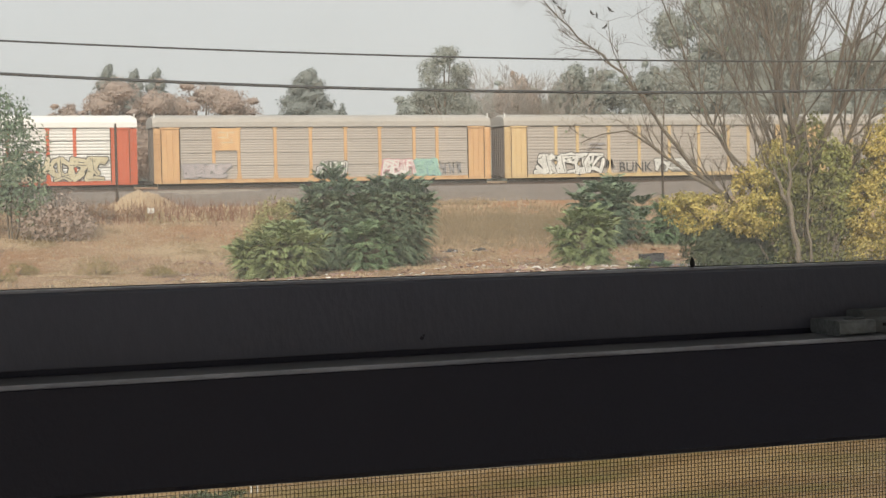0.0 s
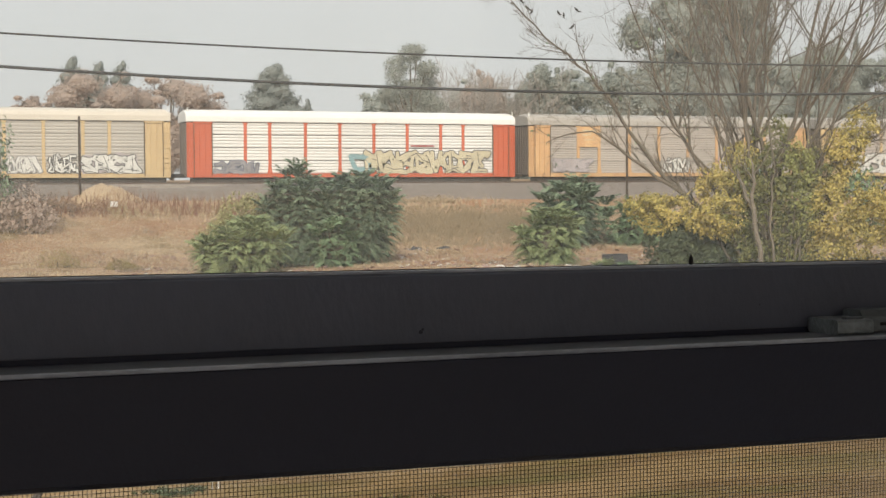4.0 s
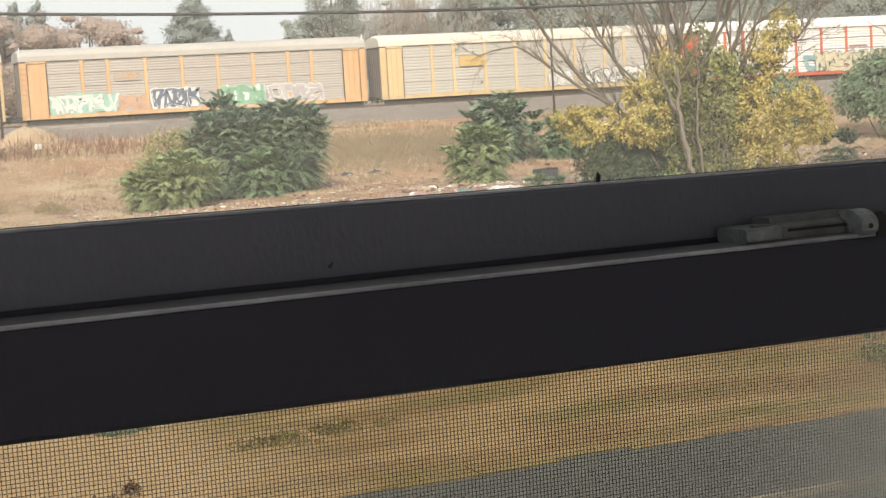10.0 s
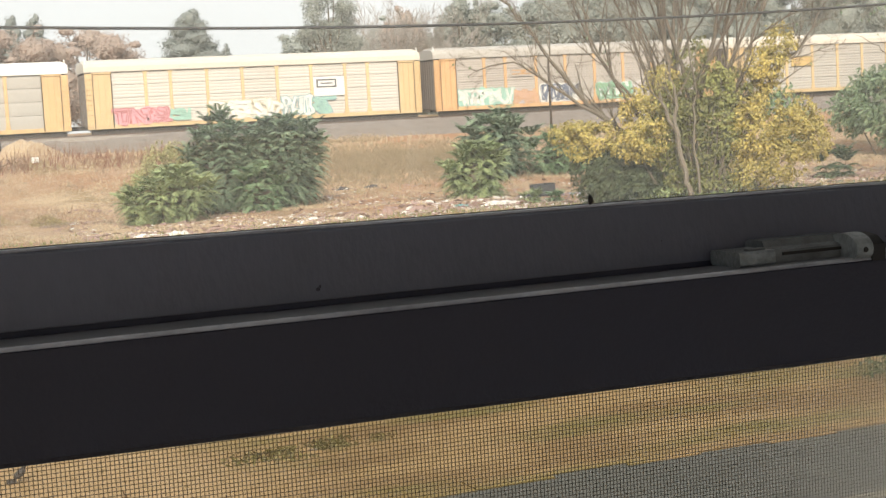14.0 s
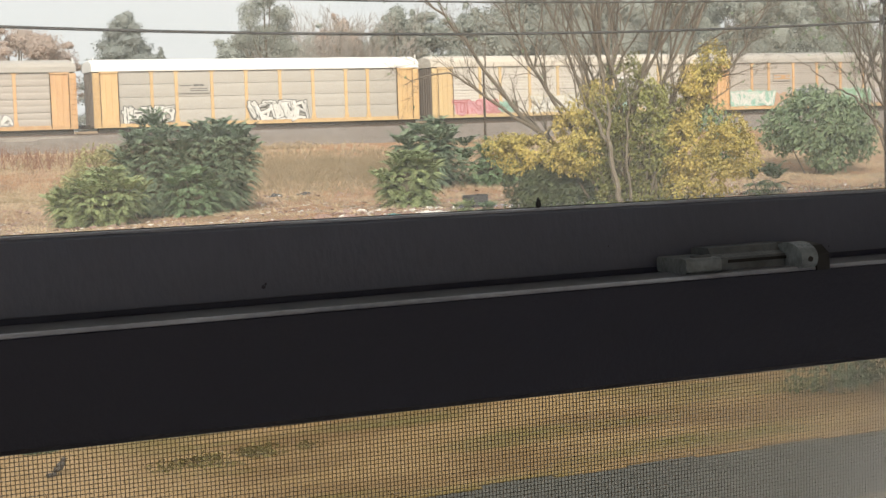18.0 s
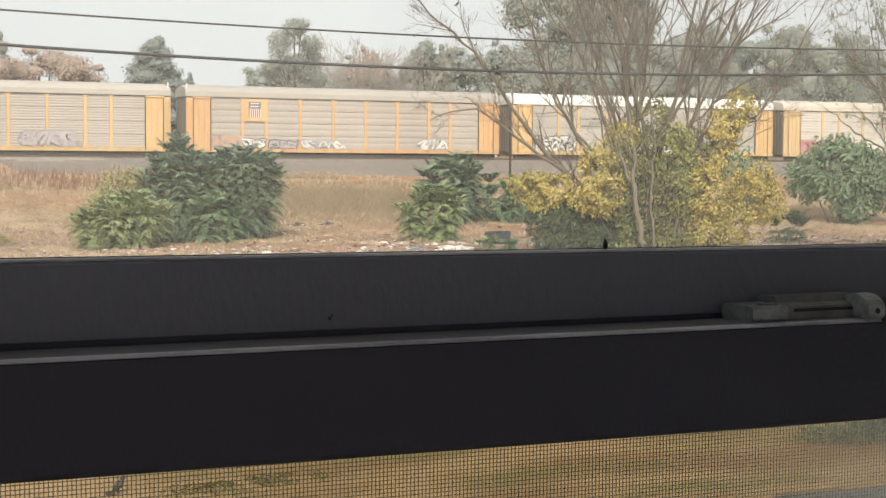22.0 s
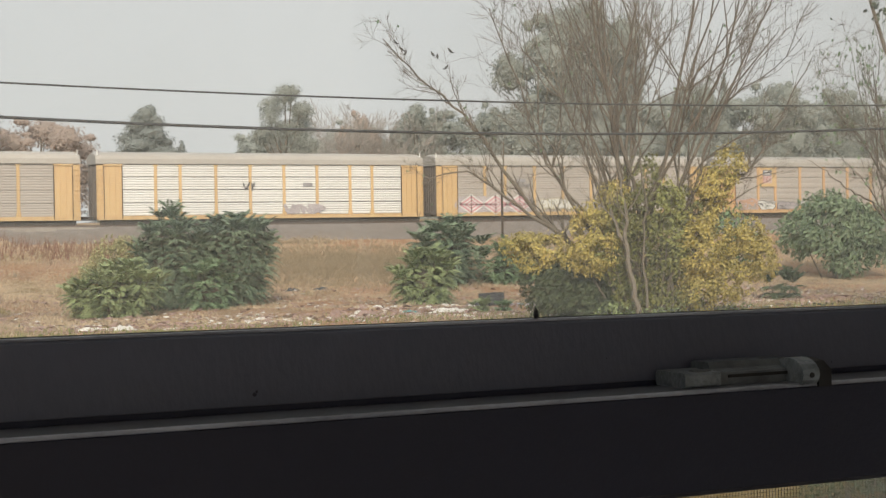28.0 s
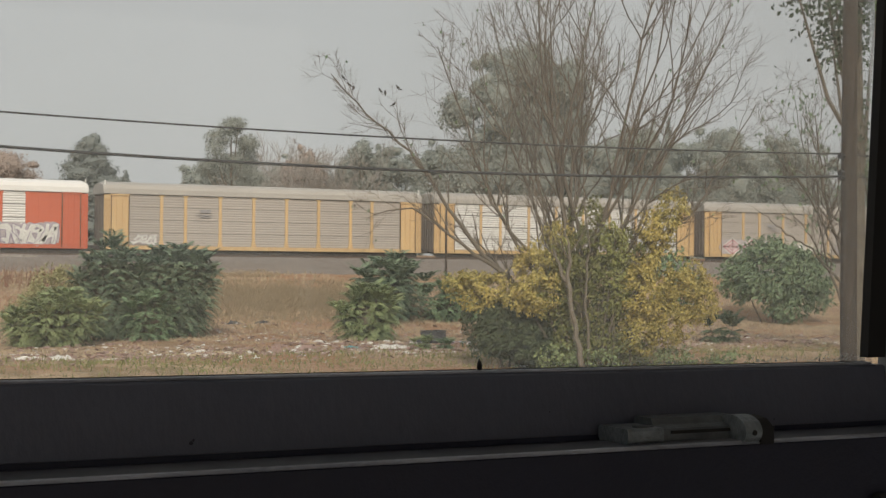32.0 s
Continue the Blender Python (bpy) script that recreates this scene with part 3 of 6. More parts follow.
M_WHT = paint("white_panel", (0.70, 0.70, 0.69), 0.9, 0.45)
M_CREAM = paint("cream_panel", (0.53, 0.505, 0.465), 0.88)
M_ROOF = paint("dusty_roof", (0.43, 0.41, 0.38), 0.82, 0.6, 0.1)
M_ROOFW = paint("white_roof", (0.78, 0.78, 0.77), 0.9)
M_ROOFC = paint("cream_roof", (0.58, 0.54, 0.475), 0.9)
M_END = paint("end_door_steel", (0.20, 0.17, 0.15), 0.75, 0.7)
M_DARK = mat("dark_underframe", (0.045, 0.040, 0.036), 0.8, 0.1, (0.075, 0.062, 0.05), 2, 30, 0.6)
M_WHEEL = mat("wheel_steel", (0.10, 0.085, 0.07), 0.5, 0.6)
M_GAP = mat("dark_seam", (0.10, 0.065, 0.04), 0.9)
INK = {}


def ink(c):
    if c not in INK:
        rgb = {"white": (0.78, 0.78, 0.74), "black": (0.03, 0.03, 0.035), "cream": (0.66, 0.58, 0.36), "mint": (0.30, 0.60, 0.48), "teal": (0.20, 0.42, 0.46),
               "blue": (0.10, 0.18, 0.36), "green": (0.20, 0.47, 0.25), "pink": (0.74, 0.30, 0.36), "peach": (0.66, 0.36, 0.20), "grey": (0.30, 0.29, 0.31),
               "purple": (0.30, 0.22, 0.36), "orange": (0.62, 0.30, 0.06), "yellow": (0.60, 0.40, 0.06), "red": (0.48, 0.05, 0.04), "navy": (0.09, 0.12, 0.21), "lilac": (0.50, 0.44, 0.46)}[c]
        g = sum(rgb) / 3
        rgb = tuple(0.70 * v + 0.30 * (0.5 * g + 0.20) for v in rgb)      # sun-bleached
        INK[c] = mat("spray_" + c, rgb, 0.6, 0, tuple(v * 0.72 for v in rgb), 1.6, 14, 0.6)
    return INK[c]


EDGES = [-11.65, -9.02, -7.08, -4.22, -1.41, 1.41, 4.22, 7.08, 9.02, 11.65]
MESHES = {}


def cached(key, build):
    if key not in MESHES:
        MESHES[key] = build()
    return MESHES[key]


def panel_mesh(w, ribs, material):
    """Four stacked sheets with pressed horizontal ribs."""
    def build():
        mb, h, e = MB(), 3.98 / 4, (0.055 if "white" in material.name else 0.022)
        g = 0.024 if "white" in material.name else 0.012
        for r in range(4):
            z0, prof = r * h + g, []
            n = ribs
            dz = (h - 2 * g) / n
            for i in range(n):
                a = z0 + i * dz
                prof += [(-0.004, a), (-e, a + dz * 0.30), (-e, a + dz * 0.72), (-0.004, a + dz * 0.97)]
            prof = [(0.02, z0)] + prof + [(0.02, z0 + h - 2 * g)]
            mb.sweep_x(prof[::-1], -w / 2 + 0.02, w / 2 - 0.02)
        return mb.mesh("panel", material)
    return cached(("panel", round(w, 2), ribs, material.name), build)


def post_mesh(material):
    def build():
        mb = MB()
        mb.box(-0.12, -0.09, 0.2, 0.12, 0.0, 4.14)
        mb.add([(-0.27, -0.095, -0.22), (0.27, -0.095, -0.22), (0.12, -0.095, 0.55), (-0.12, -0.095, 0.55), (-0.27, 0, -0.22), (0.27, 0, -0.22), (0.12, 0, 0.55), (-0.12, 0, 0.55)],
               [(0, 1, 2, 3), (7, 6, 5, 4), (0, 4, 5, 1), (1, 5, 6, 2), (3, 2, 6, 7), (0, 3, 7, 4)])
        mb.box(-0.19, -0.10, 3.92, 0.19, -0.001, 4.10)
        return mb.mesh("post", material)
    return cached(("post", material.name), build)


def roof_mesh(material):
    def build():
        mb = MB()
        out = [(-1.585, 5.00), (-1.60, 5.04), (-1.595, 5.40), (-1.50, 5.66), (-1.20, 5.84), (-0.6, 5.95), (0, 5.97), (0.6, 5.95), (1.20, 5.84), (1.50, 5.66), (1.595, 5.40), (1.60, 5.04), (1.585, 5.00)]
        mb.sweep_x(out[::-1], -13.30, 13.30)
        for e in (-1, 1):      # sloping hoods over the ends
            n = len(out)
            a, b = e * 13.30, e * 13.62
            vs = [(a, y, z) for y, z in out] + [(b, y * 0.985, 5.00 + (z - 5.00) * 0.84) for y, z in out]
            fs = [((i, n + i, n + i + 1, i + 1) if e > 0 else (i, i + 1, n + i + 1, n + i)) for i in range(n - 1)] + [tuple(range(n, 2 * n)) if e < 0 else tuple(range(n, 2 * n))[::-1]]
            mb.add(vs, fs)
        for i in range(28):    # pressed seams across the roof
            x = -13.0 + i * 26.0 / 27
            vs = []
            for dx in (-0.03, 0.03):
                vs += [(x + dx, y * 1.004, z + 0.012) for y, z in out[1:-1]]
            m = len(out) - 2
            mb.add(vs, [(i2, i2 + 1, m + i2 + 1, m + i2) for i2 in range(m - 1)])
        return mb.mesh("roof", material)
    return cached(("roof", material.name), build)


def door_mesh(material):
    def build():
        mb = MB()
        mb.box(-0.66, 0.0, 0.0, 0.66, 0.05, 4.12)
        for x0, x1 in ((-0.70, -0.60), (-0.26, -0.20), (0.20, 0.26), (0.60, 0.70)):
            mb.box(x0, -0.05, -0.03, x1, 0.04, 4.13)
        mb.box(-0.74, -0.09, 4.06, 0.74, 0.05, 4.18)
        mb.box(-0.10, -0.04, 0.55, 0.16, 0.0, 0.85)
        return mb.mesh("end_panel", material)
    return cached(("door", material.name), build)


def ladder_mesh(material):
    def build():
        mb = MB()
        mb.box(-0.26, 0.03, 0.0, 0.26, 0.08, 4.12)
        mb.box(-0.27, -0.06, 0.0, -0.21, 0.03, 4.12)
        mb.box(0.21, -0.06, 0.0, 0.27, 0.03, 4.12)
        for i in range(10):
            mb.box(-0.21, -0.05, 0.28 + i * 0.38, 0.21, -0.01, 0.33 + i * 0.38)
        return mb.mesh("ladder", material)
    return cached(("ladder", material.name), build)


def truck_meshes():
    def frame_():
        mb = MB()
        for y in (-1.05, 0.95):
            mb.add([(-1.25, y, 0.35), (-1.25, y, 0.62), (-0.45, y, 0.72), (0.45, y, 0.72), (1.25, y, 0.62), (1.25, y, 0.35), (0.5, y, 0.24), (-0.5, y, 0.24)] +
                   [(-1.25, y + 0.1, 0.35), (-1.25, y + 0.1, 0.62), (-0.45, y + 0.1, 0.72), (0.45, y + 0.1, 0.72), (1.25, y + 0.1, 0.62), (1.25, y + 0.1, 0.35), (0.5, y + 0.1, 0.24), (-0.5, y + 0.1, 0.24)],
                   [tuple(range(8)), tuple(range(8, 16))[::-1]] + [(i, 8 + i, 8 + (i + 1) % 8, (i + 1) % 8) for i in range(8)])
        mb.box(-0.25, -0.95, 0.4, 0.25, 0.95, 0.74)
        return mb.mesh("truck", M_DARK)

    def wheel_():
        mb = MB()
        mb.tube([(0, -0.83, 0), (0, -0.80, 0), (0, -0.70, 0), (0, -0.68, 0), (0, 0.68, 0), (0, 0.70, 0), (0, 0.80, 0), (0, 0.83, 0)], [0.36, 0.40, 0.40, 0.09, 0.09, 0.40, 0.40, 0.36], 16)
        return mb.mesh("wheelset", M_WHEEL)
    return cached("truck", frame_), cached("wheel", wheel_)


def blob(mb, rng, cx, cz, w, h, y, lean_):
    """A rounded letter-like patch."""
    n, pts = 14, []
    for i in range(n):
        a = 2 * math.pi * i / n
        r = 0.78 + 0.3 * rng.random()
        sx, sz = math.copysign(abs(math.cos(a)) ** 0.6, math.cos(a)), math.copysign(abs(math.sin(a)) ** 0.6, math.sin(a))
        pts.append((cx + sx * r * w / 2 + lean_ * sz * h / 2, y, cz + sz * r * h / 2))
    mb.add(pts, [tuple(range(n))])


def stroke(mb, pts, w, y):
    for (a, b), (c, d) in zip(pts, pts[1:]):
        v = Vector((c - a, d - b))
        if v.length < 1e-6:
            continue
        v.normalize()
        px, pz = -v.y * w / 2, v.x * w / 2
        a2, b2, c2, d2 = a - v.x * w * 0.3, b - v.y * w * 0.3, c + v.x * w * 0.3, d + v.y * w * 0.3
        mb.add([(a2 - px, y, b2 - pz), (c2 - px, y, d2 - pz), (c2 + px, y, d2 + pz), (a2 + px, y, b2 + pz)], [(0, 1, 2, 3)])


def fat(mb, pts, w, y):
    """A thick sprayed line with round joints and ends."""
    stroke(mb, pts, w, y)
    for i, (a, b) in enumerate(pts):
        mb.add([(a + w * 0.52 * math.cos(k * math.pi / 4 + 0.3), y - 0.00001 * (i + 1), b + w * 0.52 * math.sin(k * math.pi / 4 + 0.3)) for k in range(8)], [tuple(range(8))])


# limbs of wild sprayed shapes, across and up, each from -1 to 1
BONES = [
    [[(-0.8, -1), (-0.8, 1), (0.7, 0.8), (-0.4, 0)], [(-0.4, 0), (0.8, -0.4), (0.6, -1), (-0.7, -0.9)]],
    [[(0.8, 0.8), (-0.6, 1), (-0.7, 0.2), (0.7, -0.1), (0.7, -0.9), (-0.8, -0.9)]],
    [[(-0.8, 0.9), (-0.7, -0.8), (0.6, -0.9), (0.8, 0.9)]],
    [[(-0.8, -1), (-0.7, 1)], [(0.9, 1), (-0.5, 0), (0.8, -1)]],
    [[(-0.9, 0.9), (0.9, 0.9)], [(0.1, 0.8), (0.0, -1), (0.5, -0.9)]],
    [[(-0.8, -1), (-0.1, 1), (0.8, -1)], [(-0.4, -0.2), (0.5, -0.3)]],
    [[(-0.8, -1), (-0.7, 0.9), (0.6, -0.8), (0.8, 1)]],
    [[(0.8, 0.7), (0.0, 1), (-0.8, 0.3), (-0.6, -0.8), (0.3, -1), (0.8, -0.5)]],
]


def graffiti(car, x0, x1, z0, z1, fill, line, seed, letters=None, back=None, style="bubble"):
    """Sprayed lettering too wild to read: rounded patches with an outline and inner strokes."""
    rng = random.Random(seed)
    n = letters or max(2, round((x1 - x0) / (z1 - z0) / 0.75))
    w = (x1 - x0) / n
    h, zc = z1 - z0, (z0 + z1) / 2
    y0 = -1.612
    if back:
        mb = MB()
        for i in range(n * 2):
            blob(mb, rng, x0 + (i + 0.5) * w / 2, zc + rng.uniform(-0.06, 0.06) * h, w * 0.85, h * 1.12, y0 + 0.004 - 0.0002 * i, 0)
        part("graffiti_cloud", mb, ink(back), car, "hazy sprayed patch of " + back, kind="stuff")
    if style == "tag":
        mb = MB()
        for i in range(n):
            cx = x0 + (i + 0.5) * w
            pts = [(cx + rng.uniform(-0.45, 0.45) * w, zc + s * h * 0.5 * rng.uniform(0.6, 1)) for s in (-1, 1, -1, 1, 0)]
            stroke(mb, pts, 0.10, y0 - 0.0006 * i)
        part("graffiti", mb, ink(line), car, line + " sprayed tag", kind="stuff")
        return
    if style == "diamond":
        mb, mb2 = MB(), MB()
        for i in range(n):
            cx, r = x0 + (i + 0.5) * w, h * 0.5
            for k, (target, s, wd) in enumerate(((mb2, 1.0, 0.40), (mb, 1.0, 0.15), (mb2, 0.55, 0.30), (mb, 0.52, 0.13), (mb, 0.16, 0.12))):
                sx = w * 0.44 * s
                stroke(target, [(cx - sx, zc), (cx, zc + r * s), (cx + sx, zc), (cx, zc - r * s), (cx - sx, zc)], wd, y0 - 0.002 * k - 0.0004 * i)
        part("graffiti_outline", mb2, ink(fill), car, kind="stuff")
        part("graffiti", mb, ink(line), car, line + " zigzag sprayed lettering", kind="stuff")
        return
    base, tops, lines = MB(), [], MB()
    wd = min(0.19 * h, 0.24 * w)
    for i in range(n):
        cx, k = x0 + (i + 0.5) * w, rng.uniform(-0.18, 0.18) * w
        bones, mx, mz = rng.choice(BONES)[:1] + rng.choice(BONES)[-1:] + rng.choice(BONES)[:1], rng.choice((-1, 1)), rng.choice((-1, 1))
        top = MB()
        tops.append(top)
        for j, bone in enumerate(bones):
            pts = []
            for u, v in bone:
                u, v = mx * (u * 1.2 + rng.gauss(0, 0.36)), max(-1, min(1, mz * (v + rng.gauss(0, 0.36))))
                pts.append((cx + u * w * 0.42 + k * v, zc + v * (h - wd) * 0.5))
            fine = [pts[0]]
            for (p, q), (r, s) in zip(pts, pts[1:]):
                bx, bz = rng.gauss(0, 0.06) * w, rng.gauss(0, 0.05) * h
                fine += [((p + r) / 2 + bx, (q + s) / 2 + bz), (r, s)]
            t_ = wd * rng.uniform(0.8, 1.15)
            fat(base, fine, t_ + 0.13, y0 - 0.0004 * i - 0.00008 * j)
            fat(top, fine, t_, y0 - 0.008 - 0.0004 * i - 0.00008 * j)
            if rng.random() < 0.6:
                sx, sz = rng.uniform(-0.1, 0.1) * w, -0.12 * t_
                stroke(lines, [(p + sx, q + sz) for p, q in fine[:3]], 0.05, y0 - 0.016 - 0.0003 * (i * 4 + j))
    piece = part("graffiti", base, ink(line), car, fill + " bubble graffiti outlined in " + line)
    for top in tops:
        part("letter", top, ink(fill), piece)
    if lines.v:
        part("graffiti_strokes", lines, ink(line), piece, kind="stuff")


def up(z):
    """Heights on the side sheets, between the sill and the roof's edge."""
    return 1.02 + (z - 1.02) * 0.943


def plate(car, x0, x1, z0, z1, material, label="", y=-1.595):
    mb = MB()
    mb.box(x0, y, up(z0), x1, y + 0.05, up(z1))
    return part("plate", mb, material, car, label)


def bars(name, parent, rects, material, y=-1.604, label=""):
    mb = MB()
    for x0, z0, x1, z1 in rects:
        mb.box(x0, y, up(z0), x1, y + 0.006, up(z1))
    return part(name, mb, material, parent, label, kind="stuff")


def wagon(index, post, panel, roof, ribs, label, sill=None, wide_doors=False):
    """A covered car-carrier wagon, its middle at the origin on the rails; the track runs along x."""
    car = thing("car_carrier_wagon", label, "railway wagon", "wagons of the passing train")
    sill = sill or post
    mb = MB()
    mb.box(-13.0, -1.36, 0.85, 13.0, 1.36, 5.02)
    part("inner_shell", mb, M_DARK, car)
    mb = MB()
    mb.box(-13.58, -1.60, 0.74, 13.58, -1.48, 1.00)
    mb.box(-13.58, -1.62, 0.96, 13.58, -1.46, 1.03)
    part("side_sill", mb, sill, car)
    mb = MB()
    mb.box(-13.58, 1.48, 0.74, 13.58, 1.60, 1.03)
    mb.box(-13.4, 1.40, 1.03, 13.4, 1.50, 5.01)
    part("far_side", mb, panel, car)
    for a, b in zip(EDGES, EDGES[1:]):
        if wide_doors and (a < -9.5 or b > 9.5):
            me = cached(("wide", round(b - a, 2), post.name), lambda: wide_mesh(b - a, post))
        else:
            me = panel_mesh(b - a, ribs, panel)
        part("side_panel", me, None, car, loc=((a + b) / 2, -1.46, 1.02))
    for x in EDGES[1:-1]:
        part("post", post_mesh(post), None, car, loc=(x, -1.47, 0.94))
    for e in (-1, 1):
        part("end_panel", door_mesh(post), None, car, loc=(e * 12.34, -1.56, 0.80))
        mb = MB()
        for xx in (13.02, 11.63):
            mb.box(e * xx - 0.035, -1.622, 0.82, e * xx + 0.035, -1.54, 4.94)
        part("door_gap", mb, M_GAP, car, "dark seam beside the end panel")
        part("ladder", ladder_mesh(post), None, car, loc=(e * 13.31, -1.56, 0.80))
        mb = MB()
        mb.box(min(e * 13.36, e * 13.52), -1.30, 0.85, max(e * 13.36, e * 13.52), 1.46, 5.04)
        for k in range(6):
            mb.box(min(e * 13.52, e * 13.56), -1.2 + k * 0.45, 0.95, max(e * 13.52, e * 13.56), -1.12 + k * 0.45, 4.98)
        part("end_door", mb, M_END, car, "dark steel folding end door")
        tr, wh = truck_meshes()
        t = part("truck", tr, None, car, loc=(e * 9.9, 0, 0))
        for d in (-0.88, 0.88):
            part("wheelset", wh, None, t, loc=(d, 0, 0.40))
        mb = MB()
        mb.box(min(e * 13.3, e * 14.19), -0.16, 0.72, max(e * 13.3, e * 14.19), 0.16, 1.02)
        part("coupler", mb, M_DARK, car)
        mb = MB()
        mb.tube([(e * 13.45, -1.3, 5.55), (e * 13.45, -1.3, 6.05)], [0.05, 0.05], 6)
        part("brake_post", mb, M_ROOFW, car)
    mb = MB()
    mb.box(-7.8, -1.05, 0.42, 7.8, 1.05, 0.86)
    mb.box(-2.2, -1.30, 0.36, -0.9, -1.05, 0.72)
    mb.box(2.4, -1.28, 0.40, 4.4, -1.05, 0.70)
    part("underframe", mb, M_DARK, car)
    # Added dark band: closes bright gaps and holds the shade under the sill.
    mb = MB()
    mb.box(-13.3, -1.34, 0.36, 13.3, -1.30, 0.78)
    for k in range(13):
        mb.box(-12.0 + k * 2.0 - 0.06, -1.38, 0.40, -12.0 + k * 2.0 + 0.06, -1.34, 0.74)
    part("skirt", mb, M_DARK, car, "added dark skirt for the shaded gap under the sill")
    # The roof overhang's shadow line, built as a thin dark strip.
    mb = MB()
    mb.box(-13.2, -1.598, 4.972, 13.2, -1.50, 4.999)
    part("eave_strip", mb, M_DARK, car, "dark strip standing in for the shadow under the roof edge")
    part("roof", roof_mesh(roof), None, car)
    return car


def wide_mesh(w, material):
    mb = MB()
    mb.box(-w / 2, -0.05, 0.0, w / 2, 0.02, 3.97)
    for s in (-1, -0.33, 0.33, 1):
        mb.box(s * (w / 2 - 0.06) - 0.05, -0.085, 0.02, s * (w / 2 - 0.06) + 0.05, -0.05, 3.95)
    return mb.mesh("wide_door", material)


P28 = 28.45
CARS = {}
CARS[-1] = wagon(-1, M_YEL, M_SIL, M_ROOF, 4, "yellow-framed wagon with dull galvanised sides")
CARS[0] = c = wagon(0, M_PALE, M_SIL, M_ROOF, 4, "faded yellow wagon with white bubble graffiti")
graffiti(c, -10.9, -4.9, 1.02, 2.7, "white", "black", 11, 5)
graffiti(c, -4.6, -3.6, 1.4, 2.2, "grey", "black", 12, 2, style="tag")
graffiti(c, 0.0, 3.4, 1.1, 2.2, "white", "black", 13, 4)
bars("lettering", c, [(-6.0, 3.55, -4.6, 3.72), (-6.0, 3.25, -4.9, 3.38)], ink("grey"), -1.60)
tx = bpy.data.curves.new("sprayed_word", 'FONT')
tx.body, tx.size, tx.extrude = "BUNK", 1.15, 0.002
ob = new("sprayed_word", tx)
ob.data.materials.append(ink("black"))
ob.matrix_basis = pose(-3.4, -1.63, 1.15, 90, 0, 0)
ob.parent = c
CARS[1] = c = wagon(1, M_ORA, M_SIL, M_ROOF, 5, "faded orange wagon with galvanised ribbed sides and graffiti")
plate(c, -9.0, -7.1, 3.35, 5.15, M_ORA, "orange plate with worn lettering")
bars("lettering", c, [(-8.7, 4.75, -8.1, 4.85), (-8.7, 4.35, -8.1, 4.45), (-8.0, 4.35, -7.9, 4.85), (-7.8, 4.75, -7.4, 4.85), (-8.5, 3.95, -7.5, 4.02), (-7.7, 4.1, -7.6, 4.3)], ink("cream"))
graffiti(c, -11.4, -8.0, 1.15, 2.2, "lilac", "grey", 21, 4)
graffiti(c, -0.9, 1.5, 1.1, 2.3, "white", "black", 22, 3)
graffiti(c, 4.5, 7.0, 1.08, 2.35, "white", "pink", 23, 4)
graffiti(c, 7.1, 9.0, 1.06, 2.4, "mint", "teal", 24, 2, back="mint")
graffiti(c, 9.1, 11.2, 1.15, 2.2, "grey", "grey", 25, 3, style="tag")
CARS[2] = c = wagon(2, M_RED, M_WHT, M_ROOFW, 4, "white-sided wagon with red-orange posts and cream graffiti")
graffiti(c, 0.7, 11.2, 1.02, 2.85, "cream", "black", 31, 8)
graffiti(c, -0.6, 0.9, 1.2, 2.5, "teal", "teal", 32, 1)
graffiti(c, -11.5, -8.2, 0.98, 2.0, "grey", "navy", 33, 3)
bars("lettering", c, [(4.5, 3.3, 6.5, 3.42)], ink("red"), -1.60)
CARS[3] = c = wagon(3, M_PALE, M_SIL2, M_ROOFC, 4, "pale yellow wagon with a cream roof and white graffiti")
plate(c, -6.6, -4.4, 3.25, 4.15, ink("yellow"), "yellow plate with worn lettering", -1.62)
bars("lettering", c, [(-6.4, 3.9, -5.6, 4.0), (-6.4, 3.5, -5.6, 3.6), (-5.4, 3.5, -4.7, 3.6), (-5.4, 3.85, -4.7, 3.95)], M_ORA, -1.63)
graffiti(c, 1.7, 3.9, 1.1, 2.3, "white", "grey", 41, 3)
graffiti(c, 4.5, 6.6, 1.1, 2.4, "white", "black", 42, 4)
graffiti(c, 7.0, 10.9, 1.1, 2.45, "white", "black", 43, 4, back="lilac")
CARS[4] = c = wagon(4, M_ORA, M_SIL, M_ROOF, 5, "orange-yellow wagon with a long strip of coloured graffiti")
plate(c, -6.6, -4.6, 3.45, 4.15, M_SIL, "", -1.60)
bars("lettering", c, [(-6.5, 3.62, -4.7, 3.72), (-6.5, 3.95, -5.8, 4.05), (-5.7, 3.75, -5.2, 4.05), (-5.0, 3.85, -4.7, 4.05)], ink("orange"), -1.61)
graffiti(c, -11.4, -6.7, 1.05, 2.4, "white", "mint", 51, 5, back="mint")
graffiti(c, -6.4, -4.3, 1.05, 2.2, "peach", "orange", 52, 2, back="lilac")
graffiti(c, -3.9, -0.4, 1.05, 2.55, "navy", "white", 53, 4, back="white")
graffiti(c, 1.7, 5.0, 1.0, 2.45, "green", "mint", 54, 4, back="white")
graffiti(c, 5.4, 9.6, 1.05, 2.4, "lilac", "white", 55, 4)
CARS[5] = c = wagon(5, M_PALE, M_CREAM, M_ROOFC, 4, "cream-sided wagon with pale yellow posts and bright graffiti")
plate(c, 4.35, 6.95, 2.55, 4.15, M_WHT, "white plate with a dark line emblem", -1.62)
bars("emblem", c, [(4.6, 3.83, 6.27, 3.95), (4.6, 3.25, 6.27, 3.37), (4.6, 3.37, 4.72, 3.83), (6.15, 3.37, 6.27, 3.83), (4.95, 3.55, 5.95, 3.65)], ink("black"), -1.63)
graffiti(c, -11.4, -7.4, 1.0, 2.2, "pink", "red", 61, 4, back="pink")
graffiti(c, -7.3, -5.9, 1.2, 2.0, "mint", "mint", 62, 1)
